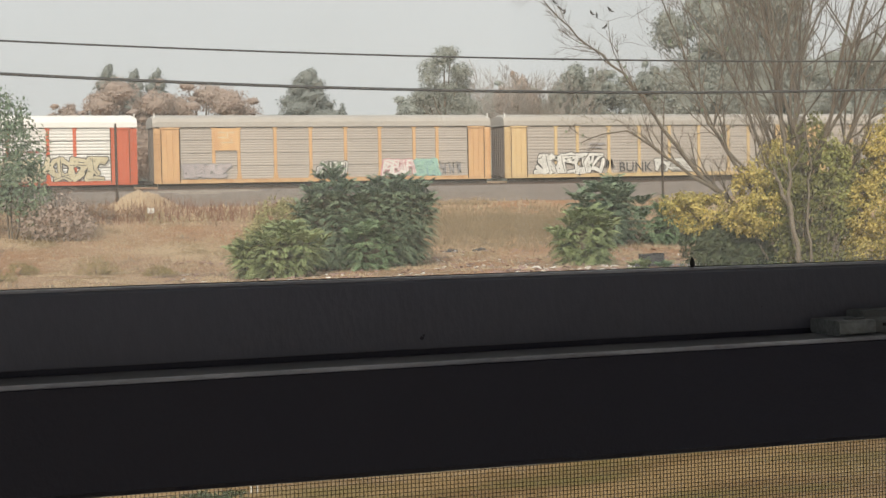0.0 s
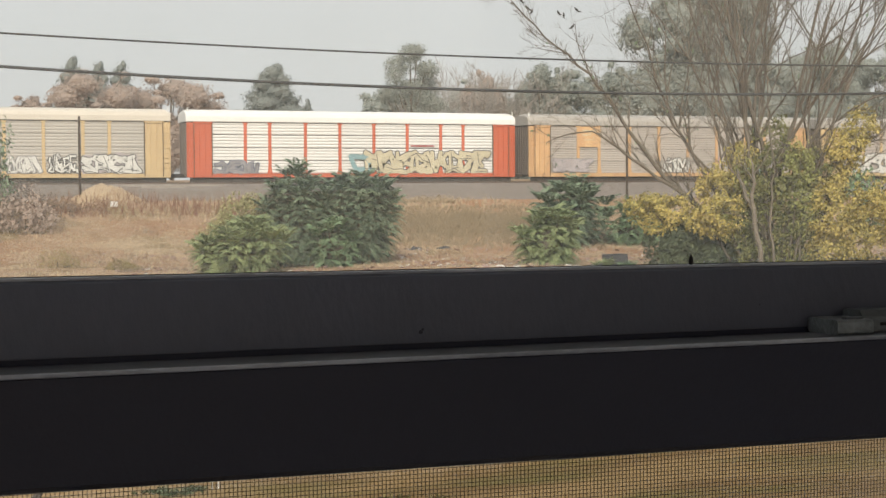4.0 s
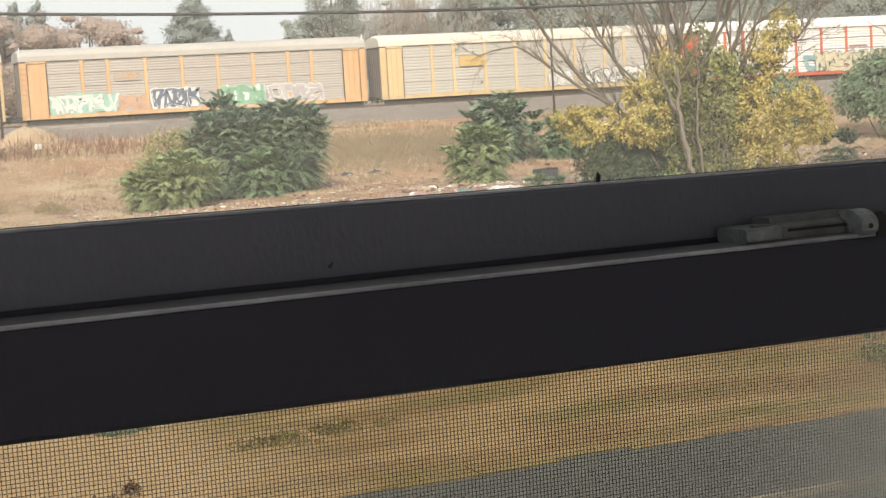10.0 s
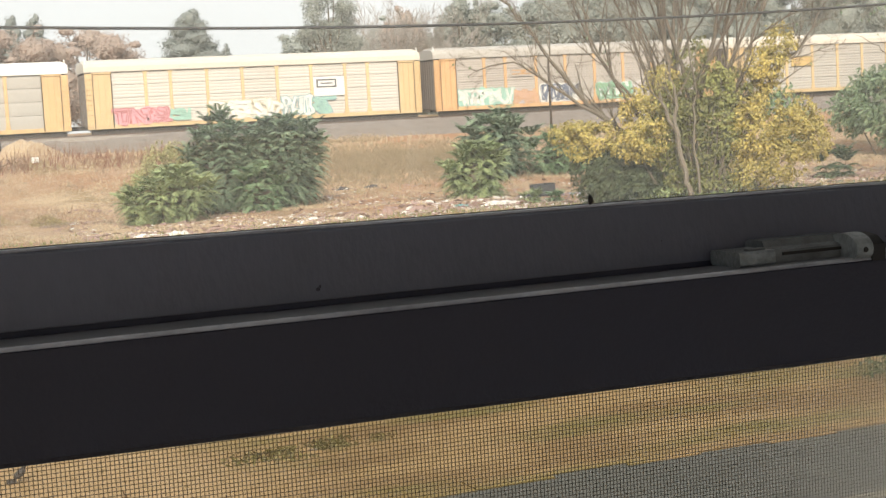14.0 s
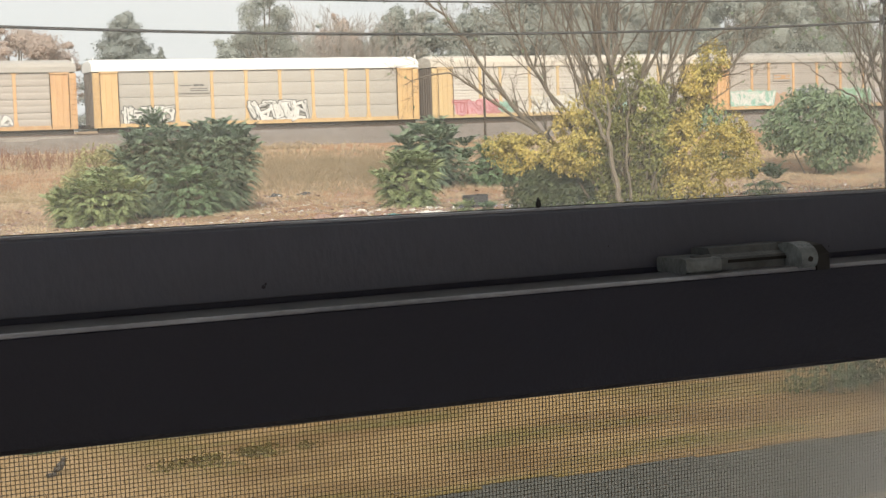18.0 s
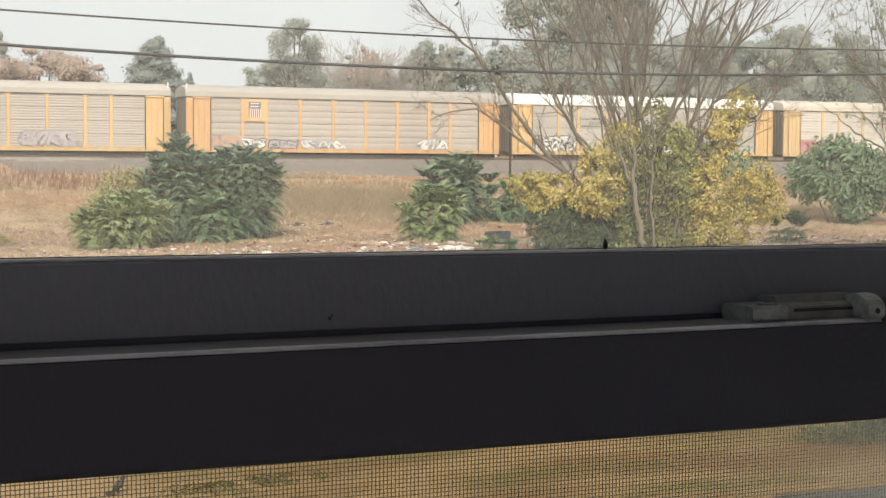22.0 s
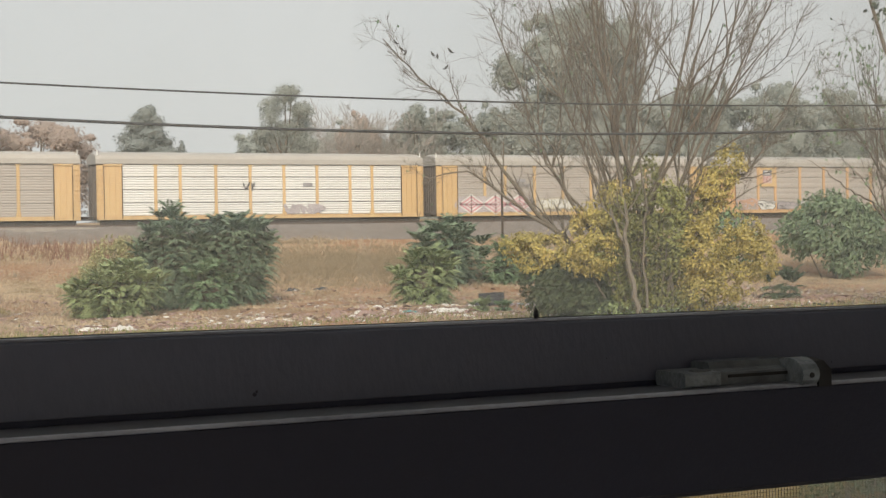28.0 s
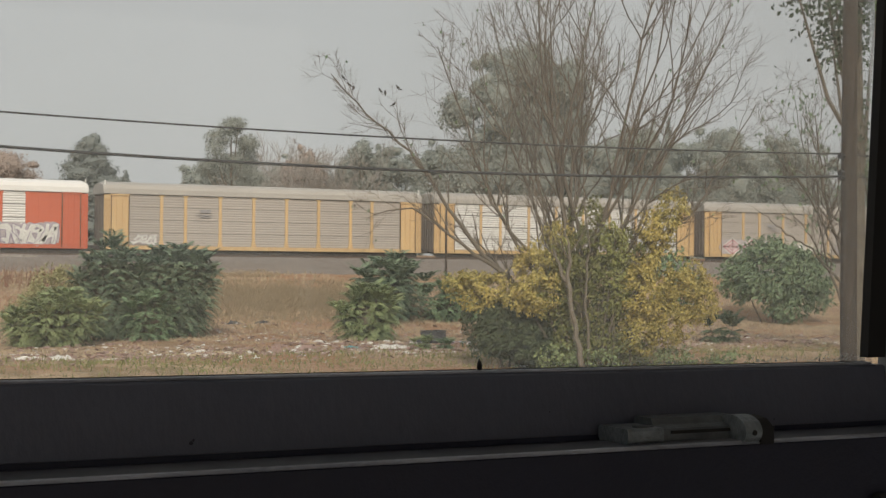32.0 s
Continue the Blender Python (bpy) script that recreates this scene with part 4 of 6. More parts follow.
graffiti(c, -4.1, 1.4, 1.0, 2.5, "white", "cream", 63, 5)
graffiti(c, 1.7, 4.2, 1.05, 2.55, "white", "teal", 64, 3)
graffiti(c, 4.3, 6.0, 1.05, 2.4, "mint", "teal", 65, 2)
CARS[6] = c = wagon(6, M_YEL, M_SIL2, M_ROOFW, 1, "yellow wagon with smooth grey panels and a white roof")
plate(c, -6.9, -4.4, 3.4, 4.25, M_SIL2, "", -1.60)
bars("lettering", c, [(-5.7, 3.95, -5.3, 4.12), (-5.2, 3.95, -4.9, 4.12), (-6.0, 3.72, -4.6, 3.78), (-6.0, 3.55, -4.6, 3.61), (-6.8, 3.98, -5.9, 4.05)], ink("black"), -1.61)
graffiti(c, -11.4, -7.4, 1.02, 2.35, "white", "black", 71, 5)
graffiti(c, -1.3, 3.6, 1.02, 2.55, "white", "black", 72, 5, style="bubble")
CARS[7] = c = wagon(7, M_ORA, M_SIL, M_ROOF, 2, "faded orange wagon with a shield on a yellow plate")
plate(c, -9.0, -7.1, 3.3, 5.15, M_YEL, "yellow plate carrying a striped shield")
bars("shield", c, [(-8.55, 4.35, -7.55, 4.9)], ink("navy"))
bars("shield_stripes", c, [(-8.55 + i * 0.17, 3.6, -8.46 + i * 0.17, 4.33) for i in range(6)], ink("red"))
bars("shield_ground", c, [(-8.46 + i * 0.17, 3.6, -8.39 + i * 0.17, 4.33) for i in range(6)], ink("white"))
bars("lettering", c, [(-8.4, 4.72, -7.7, 4.82), (-8.4, 4.48, -7.7, 4.58)], ink("white"), -1.612)
graffiti(c, -11.4, -9.2, 1.1, 2.0, "peach", "lilac", 81, 2)
graffiti(c, -8.9, -7.2, 1.05, 1.8, "white", "black", 82, 2)
graffiti(c, -6.9, -4.6, 1.05, 1.7, "lilac", "black", 83, 3)
graffiti(c, -4.0, -0.5, 1.05, 1.75, "white", "grey", 84, 4)
graffiti(c, 6.0, 8.6, 1.05, 1.9, "white", "grey", 85, 3)
CARS[8] = c = wagon(8, M_YEL, M_SIL, M_ROOF, 5, "yellow wagon with pink zigzag graffiti on grey sides")
bars("lettering", c, [(-6.1, 3.75, -5.1, 4.05), (-6.1, 3.52, -4.7, 3.60), (-5.7, 3.36, -4.7, 3.43)], ink("grey"), -1.60)
graffiti(c, -11.5, -4.6, 1.05, 2.35, "white", "pink", 91, 3, style="diamond", back="lilac")
graffiti(c, -3.6, -0.6, 1.3, 2.1, "white", "cream", 92, 5)
graffiti(c, 2.4, 6.4, 1.1, 2.2, "lilac", "grey", 93, 4)
CARS[9] = c = wagon(9, M_YEL, M_WHT, M_ROOF, 5, "wagon with white louvred sides between yellow posts")
graffiti(c, -2.2, -0.6, 3.0, 3.6, "lilac", "grey", 101, 2, style="tag")
bars("lettering", c, [(3.0, 3.4, 3.8, 3.7)], ink("grey"), -1.60)
graffiti(c, 1.6, 4.8, 1.1, 1.8, "lilac", "lilac", 102, 3)
CARS[10] = c = wagon(10, M_YEL, M_SIL, M_ROOF, 5, "clean yellow wagon with grey ribbed sides")
bars("lettering", c, [(-5.9, 3.85, -5.0, 4.1), (-6.3, 3.62, -5.0, 3.69), (-5.9, 3.45, -5.0, 3.52)], ink("grey"), -1.60)
graffiti(c, -11.3, -9.4, 1.15, 1.9, "white", "lilac", 111, 3)
CARS[11] = c = wagon(11, M_RED, M_WHT, M_ROOFW, 5, "red-orange wagon with white louvres and purple graffiti", wide_doors=True)
graffiti(c, 3.6, 11.3, 1.02, 2.6, "white", "purple", 121, 7, back="lilac")

# ---- poles and wires ----
def pole(x, y, h, r, label, name="utility_pole", arms=()):
    ob = thing(name, label, "pole", loc=(x, y, ground_z(x, y) - 0.05))
    mb = MB()
    mb.tube([(0, 0, 0), (0.01, 0, h * 0.3), (0.0, 0.01, h * 0.7), (0, 0, h)], [r, r * 0.96, r * 0.88, r * 0.8], 12)
    part("shaft", mb, M_WOOD, ob, smooth=True)
    for z, s in arms:
        mb = MB()
        mb.tube([(-r * 0.9, -0.02, z), (-r - 0.07, -0.02, z)], [0.03, 0.045], 8)
        part("insulator", mb, M_CABLE, ob)
    return ob


pole(15.74, 17.4, 8.6, 0.128, "weathered brown wooden utility pole by the road", arms=((5.86, 0), (5.55, 0), (5.62, 0)))
pole(-14.0, 17.4, 8.6, 0.165, "weathered brown wooden utility pole by the road", arms=((6.9, 0), (7.0, 0)))
pole(14.24, 108.0, 5.85, 0.10, "old slanting wooden post by the railway", "track_post")
pole(55.2, 106.0, 5.9, 0.10, "old wooden post by the railway", "track_post")


def wire(zf, r, label, x0=-14.0, x1=15.6):
    mb = MB()
    xs = np.linspace(x0, x1, 60)
    mb.tube([(x, 17.4, zf(x)) for x in xs], [r] * 60, 6)
    thing("overhead_wire", label, "wire", "overhead wires", mb=mb, material=M_CABLE, smooth=True)


wire(lambda x: 5.75 + 0.0022 * (x - 9) ** 2, 0.011, "thin black overhead wire")
wire(lambda x: 5.35 + 0.0033 * (x - 8.5) ** 2, 0.018, "thick bundled black overhead cable")
for zr in (5.84, 5.52):
    mb = MB()
    mb.tube([(15.86 + i * 2.0, 17.4, zr - 0.35 * math.sin(math.pi * i / 20)) for i in range(21)], [0.012] * 21, 6)
    thing("overhead_wire", "black overhead wire running on along the road", "wire", "overhead wires", mb=mb, material=M_CABLE)
pole(55.9, 17.4, 8.6, 0.165, "weathered brown wooden utility pole by the road", arms=())


# ---- plants ----
def leaf_mat(name, c, c2, tr=0.14, isl=0.35):
    return mat(name, c, 0.6, 0, c2, 0.7, 5, 0.6, per_island=isl, translucent=tr, spec=0.25)


M_BARK = mat("grey_bark", (0.195, 0.168, 0.132), 0.9, 0, (0.10, 0.084, 0.066), 3, 30, 0.6, 0.4, 30)
M_TWIG = mat("brown_twigs", (0.165, 0.138, 0.108), 0.9, 0, (0.098, 0.082, 0.064), 2, 20, 0.5)
# Haze over the far twigs is put into this paler colour.
M_FARTWIG = mat("hazy_far_twigs", (0.36, 0.335, 0.31), 0.9, 0, (0.30, 0.28, 0.26), 2, 20, 0.5)
M_SUMAC = leaf_mat("deep_green_leaf", (0.205, 0.268, 0.178), (0.10, 0.15, 0.10), 0.18, 0.55)
M_LIME = leaf_mat("fresh_green_leaf", (0.30, 0.345, 0.165), (0.17, 0.23, 0.115), 0.18, 0.45)
M_MIDG = leaf_mat("mid_green_leaf", (0.205, 0.295, 0.165), (0.125, 0.20, 0.115), 0.22, 0.45)
M_YELLOW = leaf_mat("autumn_yellow_leaf", (0.57, 0.455, 0.15), (0.33, 0.305, 0.10), 0.2, 0.5)
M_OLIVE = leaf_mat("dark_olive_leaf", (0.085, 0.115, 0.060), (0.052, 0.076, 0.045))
M_YGREEN = leaf_mat("yellow_green_leaf", (0.36, 0.35, 0.12), (0.22, 0.26, 0.10), 0.2, 0.4)
# Far foliage: haze is put into these raised, greyed leaf colours.
M_FARG = leaf_mat("hazy_far_leaf", (0.41, 0.44, 0.41), (0.37, 0.40, 0.37), 0.45, 0.05)
M_FARC = leaf_mat("hazy_conifer", (0.315, 0.345, 0.33), (0.28, 0.31, 0.295), 0.45, 0.04)
M_FARB = leaf_mat("hazy_rusty_leaf", (0.52, 0.42, 0.365), (0.46, 0.395, 0.35), 0.45, 0.05)
M_GUM = leaf_mat("hazy_gum_leaf", (0.39, 0.415, 0.375), (0.345, 0.37, 0.335), 0.45, 0.06)
M_STRAW = mat("dry_straw", (0.48, 0.395, 0.28), 0.9, 0, (0.36, 0.285, 0.19), 0.4, 3, 0.6, per_island=0.3, translucent=0.2)
M_REDW = mat("rusty_weed", (0.37, 0.26, 0.18), 0.9, 0, (0.29, 0.205, 0.145), 0.4, 3, 0.6, per_island=0.3, translucent=0.2)
M_DEADLEAF = leaf_mat("brown_dead_leaf", (0.12, 0.075, 0.035), (0.07, 0.045, 0.025))
# Darker leaf tones that carry the shade inside and under the yellow shrub.
M_DARKG = leaf_mat("dark_shaded_leaf", (0.092, 0.112, 0.058), (0.06, 0.078, 0.042), 0.12, 0.3)
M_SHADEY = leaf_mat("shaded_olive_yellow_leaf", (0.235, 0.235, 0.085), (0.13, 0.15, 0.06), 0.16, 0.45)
M_DULLG = leaf_mat("dull_olive_grass", (0.13, 0.115, 0.042), (0.17, 0.14, 0.055))
M_GRASS = leaf_mat("green_grass", (0.16, 0.19, 0.07), (0.22, 0.20, 0.09))


def leaves_mesh(name, pts, ups, size, material, rng_seed, aspect=0.55, jitter=0.4, fold=0.25, normals=None, nj=0.5):
    """One mesh of many folded leaves: a leaf per point, its tip along ups."""
    r = np.random.RandomState(rng_seed)
    p, d = np.asarray(pts, float), np.asarray(ups, float)
    n = len(p)
    d = d + r.normal(0, jitter, (n, 3))
    d /= np.linalg.norm(d, axis=1)[:, None] + 1e-9
    q = r.normal(0, 1, (n, 3)) if normals is None else np.asarray(normals, float) + r.normal(0, nj, (n, 3))
    s = np.cross(d, q)
    s /= np.linalg.norm(s, axis=1)[:, None] + 1e-9
    nn = np.cross(s, d)
    L = (np.asarray(size, float) * r.uniform(0.65, 1.3, n))[:, None]
    mid = p + d * L * 0.5
    v = np.stack([p, mid + s * L * aspect * 0.5 + nn * L * fold * 0.3, p + d * L, mid - s * L * aspect * 0.5 + nn * L * fold * 0.3], 1).reshape(-1, 3)
    i = np.arange(n) * 4
    f = np.stack([i, i + 1, i + 2, i + 3], 1)
    me = bpy.data.meshes.new(name)
    me.from_pydata(v.tolist(), [], f.tolist())
    me.materials.append(material)
    me.update()
    return me


def twist(d, ang, rng):
    """d turned by ang radians round a random axis across it."""
    a = d.orthogonal().normalized()
    b = d.cross(a)
    w = rng.uniform(0, 2 * math.pi)
    return (d * math.cos(ang) + (a * math.cos(w) + b * math.sin(w)) * math.sin(ang)).normalized()


def grow(mb, p, d, length, r, depth, rng, tips, up=0.15, wob=0.16, kids=(3, 5), spread=(0.35, 0.8), shrink=0.6, segs=5, rmin=0.006):
    pts, rad, p, d = [p.copy()], [r], p.copy(), d.copy()
    for i in range(segs):
        d = (d + Vector((rng.gauss(0, wob), rng.gauss(0, wob), rng.gauss(0, wob) + up))).normalized()
        p = p + d * length / segs
        pts.append(p.copy())
        rad.append(max(rmin, r * (1 - 0.75 * (i + 1) / segs)))
    mb.tube(pts, rad, 6 if r > 0.06 else (4 if r > 0.02 else 3), cap=False)
    if depth == 0:
        tips.append((pts[-1], d))
        tips.append((pts[-2], d))
        return
    for k in range(rng.randint(*kids)):
        t = rng.uniform(0.3, 1.0)
        j = min(segs, max(1, int(t * segs)))
        c = twist((pts[j] - pts[j - 1]).normalized(), rng.uniform(*spread), rng)
        grow(mb, pts[j], c, length * shrink * rng.uniform(0.7, 1.2), max(rmin, rad[j] * 0.72), depth - 1, rng, tips, up, wob, kids, spread, shrink, max(3, segs - 1), rmin)


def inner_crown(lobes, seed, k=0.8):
    """A solid filler for the inside of a crown: uneven closed lobes."""
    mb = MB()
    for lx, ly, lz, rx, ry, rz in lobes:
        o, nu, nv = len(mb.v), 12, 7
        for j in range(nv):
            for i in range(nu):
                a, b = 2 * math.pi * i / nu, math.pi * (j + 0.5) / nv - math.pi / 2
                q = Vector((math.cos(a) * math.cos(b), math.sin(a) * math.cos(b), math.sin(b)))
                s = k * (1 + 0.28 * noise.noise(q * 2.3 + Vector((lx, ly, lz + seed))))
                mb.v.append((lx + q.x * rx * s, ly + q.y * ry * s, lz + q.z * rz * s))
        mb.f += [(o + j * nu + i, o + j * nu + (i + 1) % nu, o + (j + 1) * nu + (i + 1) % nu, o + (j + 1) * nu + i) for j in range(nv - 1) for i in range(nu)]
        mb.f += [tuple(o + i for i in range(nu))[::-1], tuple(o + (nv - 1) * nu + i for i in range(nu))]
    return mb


def frond_bush(x, y, w, h, stems, material, seed, label, leaf=0.34, name="sumac_bush", tiers=8, peaks=((0.0, 1.0),), core=True, dome=1.15):
    """A shrub of upright stems with whorls of long drooping feathered fronds; each frond is one piece of paired leaflets."""
    rng = random.Random(seed)
    ob = thing(name, label, "bush", "bushes in the yard", loc=(x, y, ground_z(x, y) - 0.03))
    v, f = [], []
    for s in range(stems):
        a, rr = 2.4 * s + rng.uniform(-0.5, 0.5), ((s + 0.5) / stems) ** 0.6 * w * 0.34
        bx, by = rr * math.cos(a), rr * math.sin(a) * 0.75
        near = min(math.hypot(bx - px * w, by * 0.8) / (ph * w) for px, ph in peaks)
        sh = h * max(0.36, 1 - 1.25 * near ** dome) * rng.uniform(0.90, 1.0)
        lean_x, lean_y = bx * 0.35 + rng.uniform(-0.15, 0.15), by * 0.35
        mb = MB()
        mb.tube([(bx * 0.6, by * 0.6, 0), (bx, by, sh * 0.5), (bx + lean_x, by + lean_y, sh * 0.93)], [0.05, 0.035, 0.012], 5)
        part("stem", mb, M_TWIG, ob)
        for k in range(tiers):
            fz = 0.10 + 0.83 * (k + rng.uniform(0.2, 0.8)) / tiers
            c = Vector((bx * (0.6 + 0.4 * min(1, fz * 2)) + lean_x * max(0, fz - 0.5) * 2, by * (0.6 + 0.4 * min(1, fz * 2)) + lean_y * max(0, fz - 0.5) * 2, sh * fz))
            turn, count = rng.uniform(0, 6.28), 6 if k < tiers - 1 else 9
            for j in range(count):
                az = turn + 2 * math.pi * (j + rng.uniform(-0.3, 0.3)) / count
                reach = (0.80 + 0.60 * (1 - fz)) * rng.uniform(0.7, 1.25) * leaf * 3.0
                rise, droop = 0.36 + 0.50 * fz + (0.65 if k == tiers - 1 else 0) + rng.uniform(-0.15, 0.15), 0.75 + 0.25 * rng.random()
                h_ = Vector((math.cos(az), math.sin(az), 0))
                n, spine = 9, []
                for i in range(n + 1):
                    q = i / n
                    spine.append(c + h_ * reach * q * (1 - 0.12 * q) + Vector((0, 0, reach * (rise * q - droop * q * q))))
                o = len(v)
                v.extend(tuple(p) for p in spine)
                side = Vector((-h_.y, h_.x, 0))
                for i in range(n):
                    q = (i + 0.5) / n
                    along = (spine[i + 1] - spine[i]).normalized()
                    L = leaf * (0.72 + 0.9 * q - 1.25 * q * q) * rng.uniform(0.9, 1.15)
                    for sg in (-1, 1):
                        d = (side * sg * 0.85 + along * 0.55 + Vector((0, 0, -0.30 - 0.15 * rng.random()))).normalized()
                        e = len(v)
                        wide = along * L * 0.24
                        v.append(tuple(spine[i] + d * L * 0.45 - wide))
                        v.append(tuple(spine[i] + d * L + along * L * 0.1))
                        v.append(tuple(spine[i] + d * L * 0.45 + wide))
                        f.append((o + i, e, e + 1, e + 2) if sg < 0 else (o + i, e + 2, e + 1, e))
                    e = len(v)
                    v.append(tuple(spine[i] + side * 0.02))
                    f.append((o + i, o + i + 1, e))
    me = bpy.data.meshes.new("leaves")
    me.from_pydata(v, [], f)
    me.materials.append(material)
    me.update()
    # Solid brown core, added so the gaps between fronds stay dark.
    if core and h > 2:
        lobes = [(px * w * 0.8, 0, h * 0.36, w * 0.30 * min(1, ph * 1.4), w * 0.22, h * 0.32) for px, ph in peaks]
        part("inner_twigs", inner_crown(lobes, seed, 0.72), M_TWIG, ob, "solid brown core that darkens the gaps between fronds")
    part("leaves", me, None, ob, kind="stuff")
    return ob


def cloud_points(lobes, n, seed, shell=0.55, gap=-0.12):
    """Points in the outer part of rounded lobes (x, y, z, rx, ry, rz), broken by noise gaps."""
    r = random.Random(seed)
    tot = sum(l[3] * l[4] * l[5] for l in lobes)
    pts, ups, nors = [], [], []
    for lx, ly, lz, rx, ry, rz in lobes:
        m, tries = int(n * rx * ry * rz / tot), 0
        while m > 0 and tries < n * 6:
            tries += 1
            d = Vector((r.gauss(0, 1), r.gauss(0, 1), r.gauss(0, 1))).normalized()
            q = r.uniform(shell, 1.0) * (1 + 0.25 * noise.noise(d * 2.3 + Vector((lx, ly, lz))))
            p = Vector((lx + d.x * rx * q, ly + d.y * ry * q, lz + d.z * rz * q))
            if noise.noise(p * (2.2 / max(rx, 0.4)) + Vector((seed, 0, 0))) < gap or p.z < 0.05:
                continue
            pts.append(tuple(p))
            ups.append((d.y * 0.6 + d.x * 0.3, -d.x * 0.6 + d.y * 0.3, -0.55))
            nors.append((d.x, d.y, d.z + 0.35))
            m -= 1
    return pts, ups, nors


def leafy_bush(x, y, lobes, n, leaf, material, seed, label, name="bush", aspect=0.55, stems=5, gap=-0.12, core=0.0):
    ob = thing(name, label, "bush", "bushes in the yard", loc=(x, y, ground_z(x, y) - 0.03))
    rng = random.Random(seed)
    for l in lobes[:stems]:
        mb = MB()
        mb.tube([(l[0] * 0.35, l[1] * 0.35, 0), (l[0] * 0.7, l[1] * 0.7, l[2] * 0.5), (l[0], l[1], l[2])], [0.06, 0.04, 0.015], 5)
        part("stem", mb, M_TWIG, ob)
    if core:
        part("inner_leaves", inner_crown(lobes, seed, core), material, ob, "dense inner foliage")
    pts, ups, nors = cloud_points(lobes, n, seed, 0.55, gap)
    part("leaves", leaves_mesh("leaves", pts, ups, leaf, material, seed, aspect, 0.5, 0.25, nors, 0.45), None, ob, kind="stuff")
    return ob


# right vector of the view, to lay out lobes across it
RX, RY = math.cos(radians(27)), -math.sin(radians(27))


def across(a, b, z, ra, rb, rz):
    """A lobe a metres across the view and b metres deeper."""
    return (a * RX - b * RY, a * RY + b * RX, z, ra, rb, rz)


# the bare multi-stemmed tree with its yellow skirt
def bare_tree(x, y, seed, stems, height, label, depth=3, fan=1.0, name="bare_tree"):
    ob = thing(name, label, "tree", loc=(x, y, ground_z(x, y) - 0.05))
    rng, tips = random.Random(seed), []
    trunk = MB()
    trunk.tube([(0, 0, 0), (0.02, 0, 0.4), (-0.06, 0.02, 1.4), (-0.16, 0.03, 2.6)], [0.21, 0.15, 0.12, 0.09], 9, cap=False)
    part("trunk", trunk, M_TWIG, ob, smooth=True)
    for s in range(stems):
        mb = MB()
        u = (s + 0.5) / stems * 2 - 1
        a = u * fan * (0.72 + 0.22 * rng.random())
        b = rng.uniform(-0.45, 0.45) * fan
        d = Vector((math.sin(a) * RX - b * RY * 0.7, math.sin(a) * RY + b * RX * 0.7, math.cos(a))).normalized()
        base = Vector((-0.12, 0.02, rng.uniform(1.9, 2.6)))
        grow(mb, base, d, height * rng.uniform(0.62, 0.85) * (1 - 0.15 * abs(u)), rng.uniform(0.075, 0.11), depth, rng, tips, 0.06, 0.14, (5, 6), (0.3, 0.85), 0.48, 9, 0.007)
        part("limb", mb, M_TWIG, ob)
    return ob, tips


tree, tips = bare_tree(34.2, 53.6, 4, 8, 17.5, "tall bare many-stemmed tree with brown twigs in the yard", fan=0.8)
rng = random.Random(9)
# long limbs that arch out of the crown, given by a few bends (across the view, height)
def bent_limb(bends, r0, depth_off=0.0, owner=None, along_x=False, shoots=0.62, material=None, fore=0.0):
    mb, n = MB(), len(bends)
    pts = [Vector((a, depth_off * i / n, z)) for i, (a, z) in enumerate(bends)] if along_x else [Vector((a * RX - depth_off * RY * i / n, a * RY + depth_off * RX * i / n, z)) for i, (a, z) in enumerate(bends)]
    pts = [p + Vector((-fore * RY, fore * RX, 0)) * max(0.0, 1 - p.z / 9.0) for p in pts]
    fine = []
    for i in range(n - 1):
        for k in range(4):
            u = k / 4
            q0, q1, q2, q3 = pts[max(0, i - 1)], pts[i], pts[i + 1], pts[min(n - 1, i + 2)]
            c = 0.5 * ((2 * q1) + (q2 - q0) * u + (2 * q0 - 5 * q1 + 4 * q2 - q3) * u * u + (3 * q1 - q0 - 3 * q2 + q3) * u ** 3)
            fine.append(c + Vector((rng.gauss(0, 0.04), rng.gauss(0, 0.04), rng.gauss(0, 0.04))))
    fine.append(pts[-1])
    m = len(fine)
    rad = [max(0.012, r0 * (1 - 0.88 * i / m)) for i in range(m)]
    mb.tube(fine, rad, 7, cap=False)
    for i in range(3, m - 1):
        for k in range(2):
            if rng.random() < shoots and (material is None or fine[i].z > 4.2):
                d = twist((fine[i + 1] - fine[i]).normalized(), rng.uniform(0.35, 0.85), rng)
                grow(mb, fine[i], (d + Vector((0, 0, 0.25))).normalized(), rng.uniform(1.4, 3.4) * (1 - 0.4 * i / m), rad[i] * 0.5, 2, rng, tips, 0.05, 0.14, (3, 5), (0.3, 0.9), 0.5, 5, 0.006)
    part("limb", mb, material or M_TWIG, owner or tree)


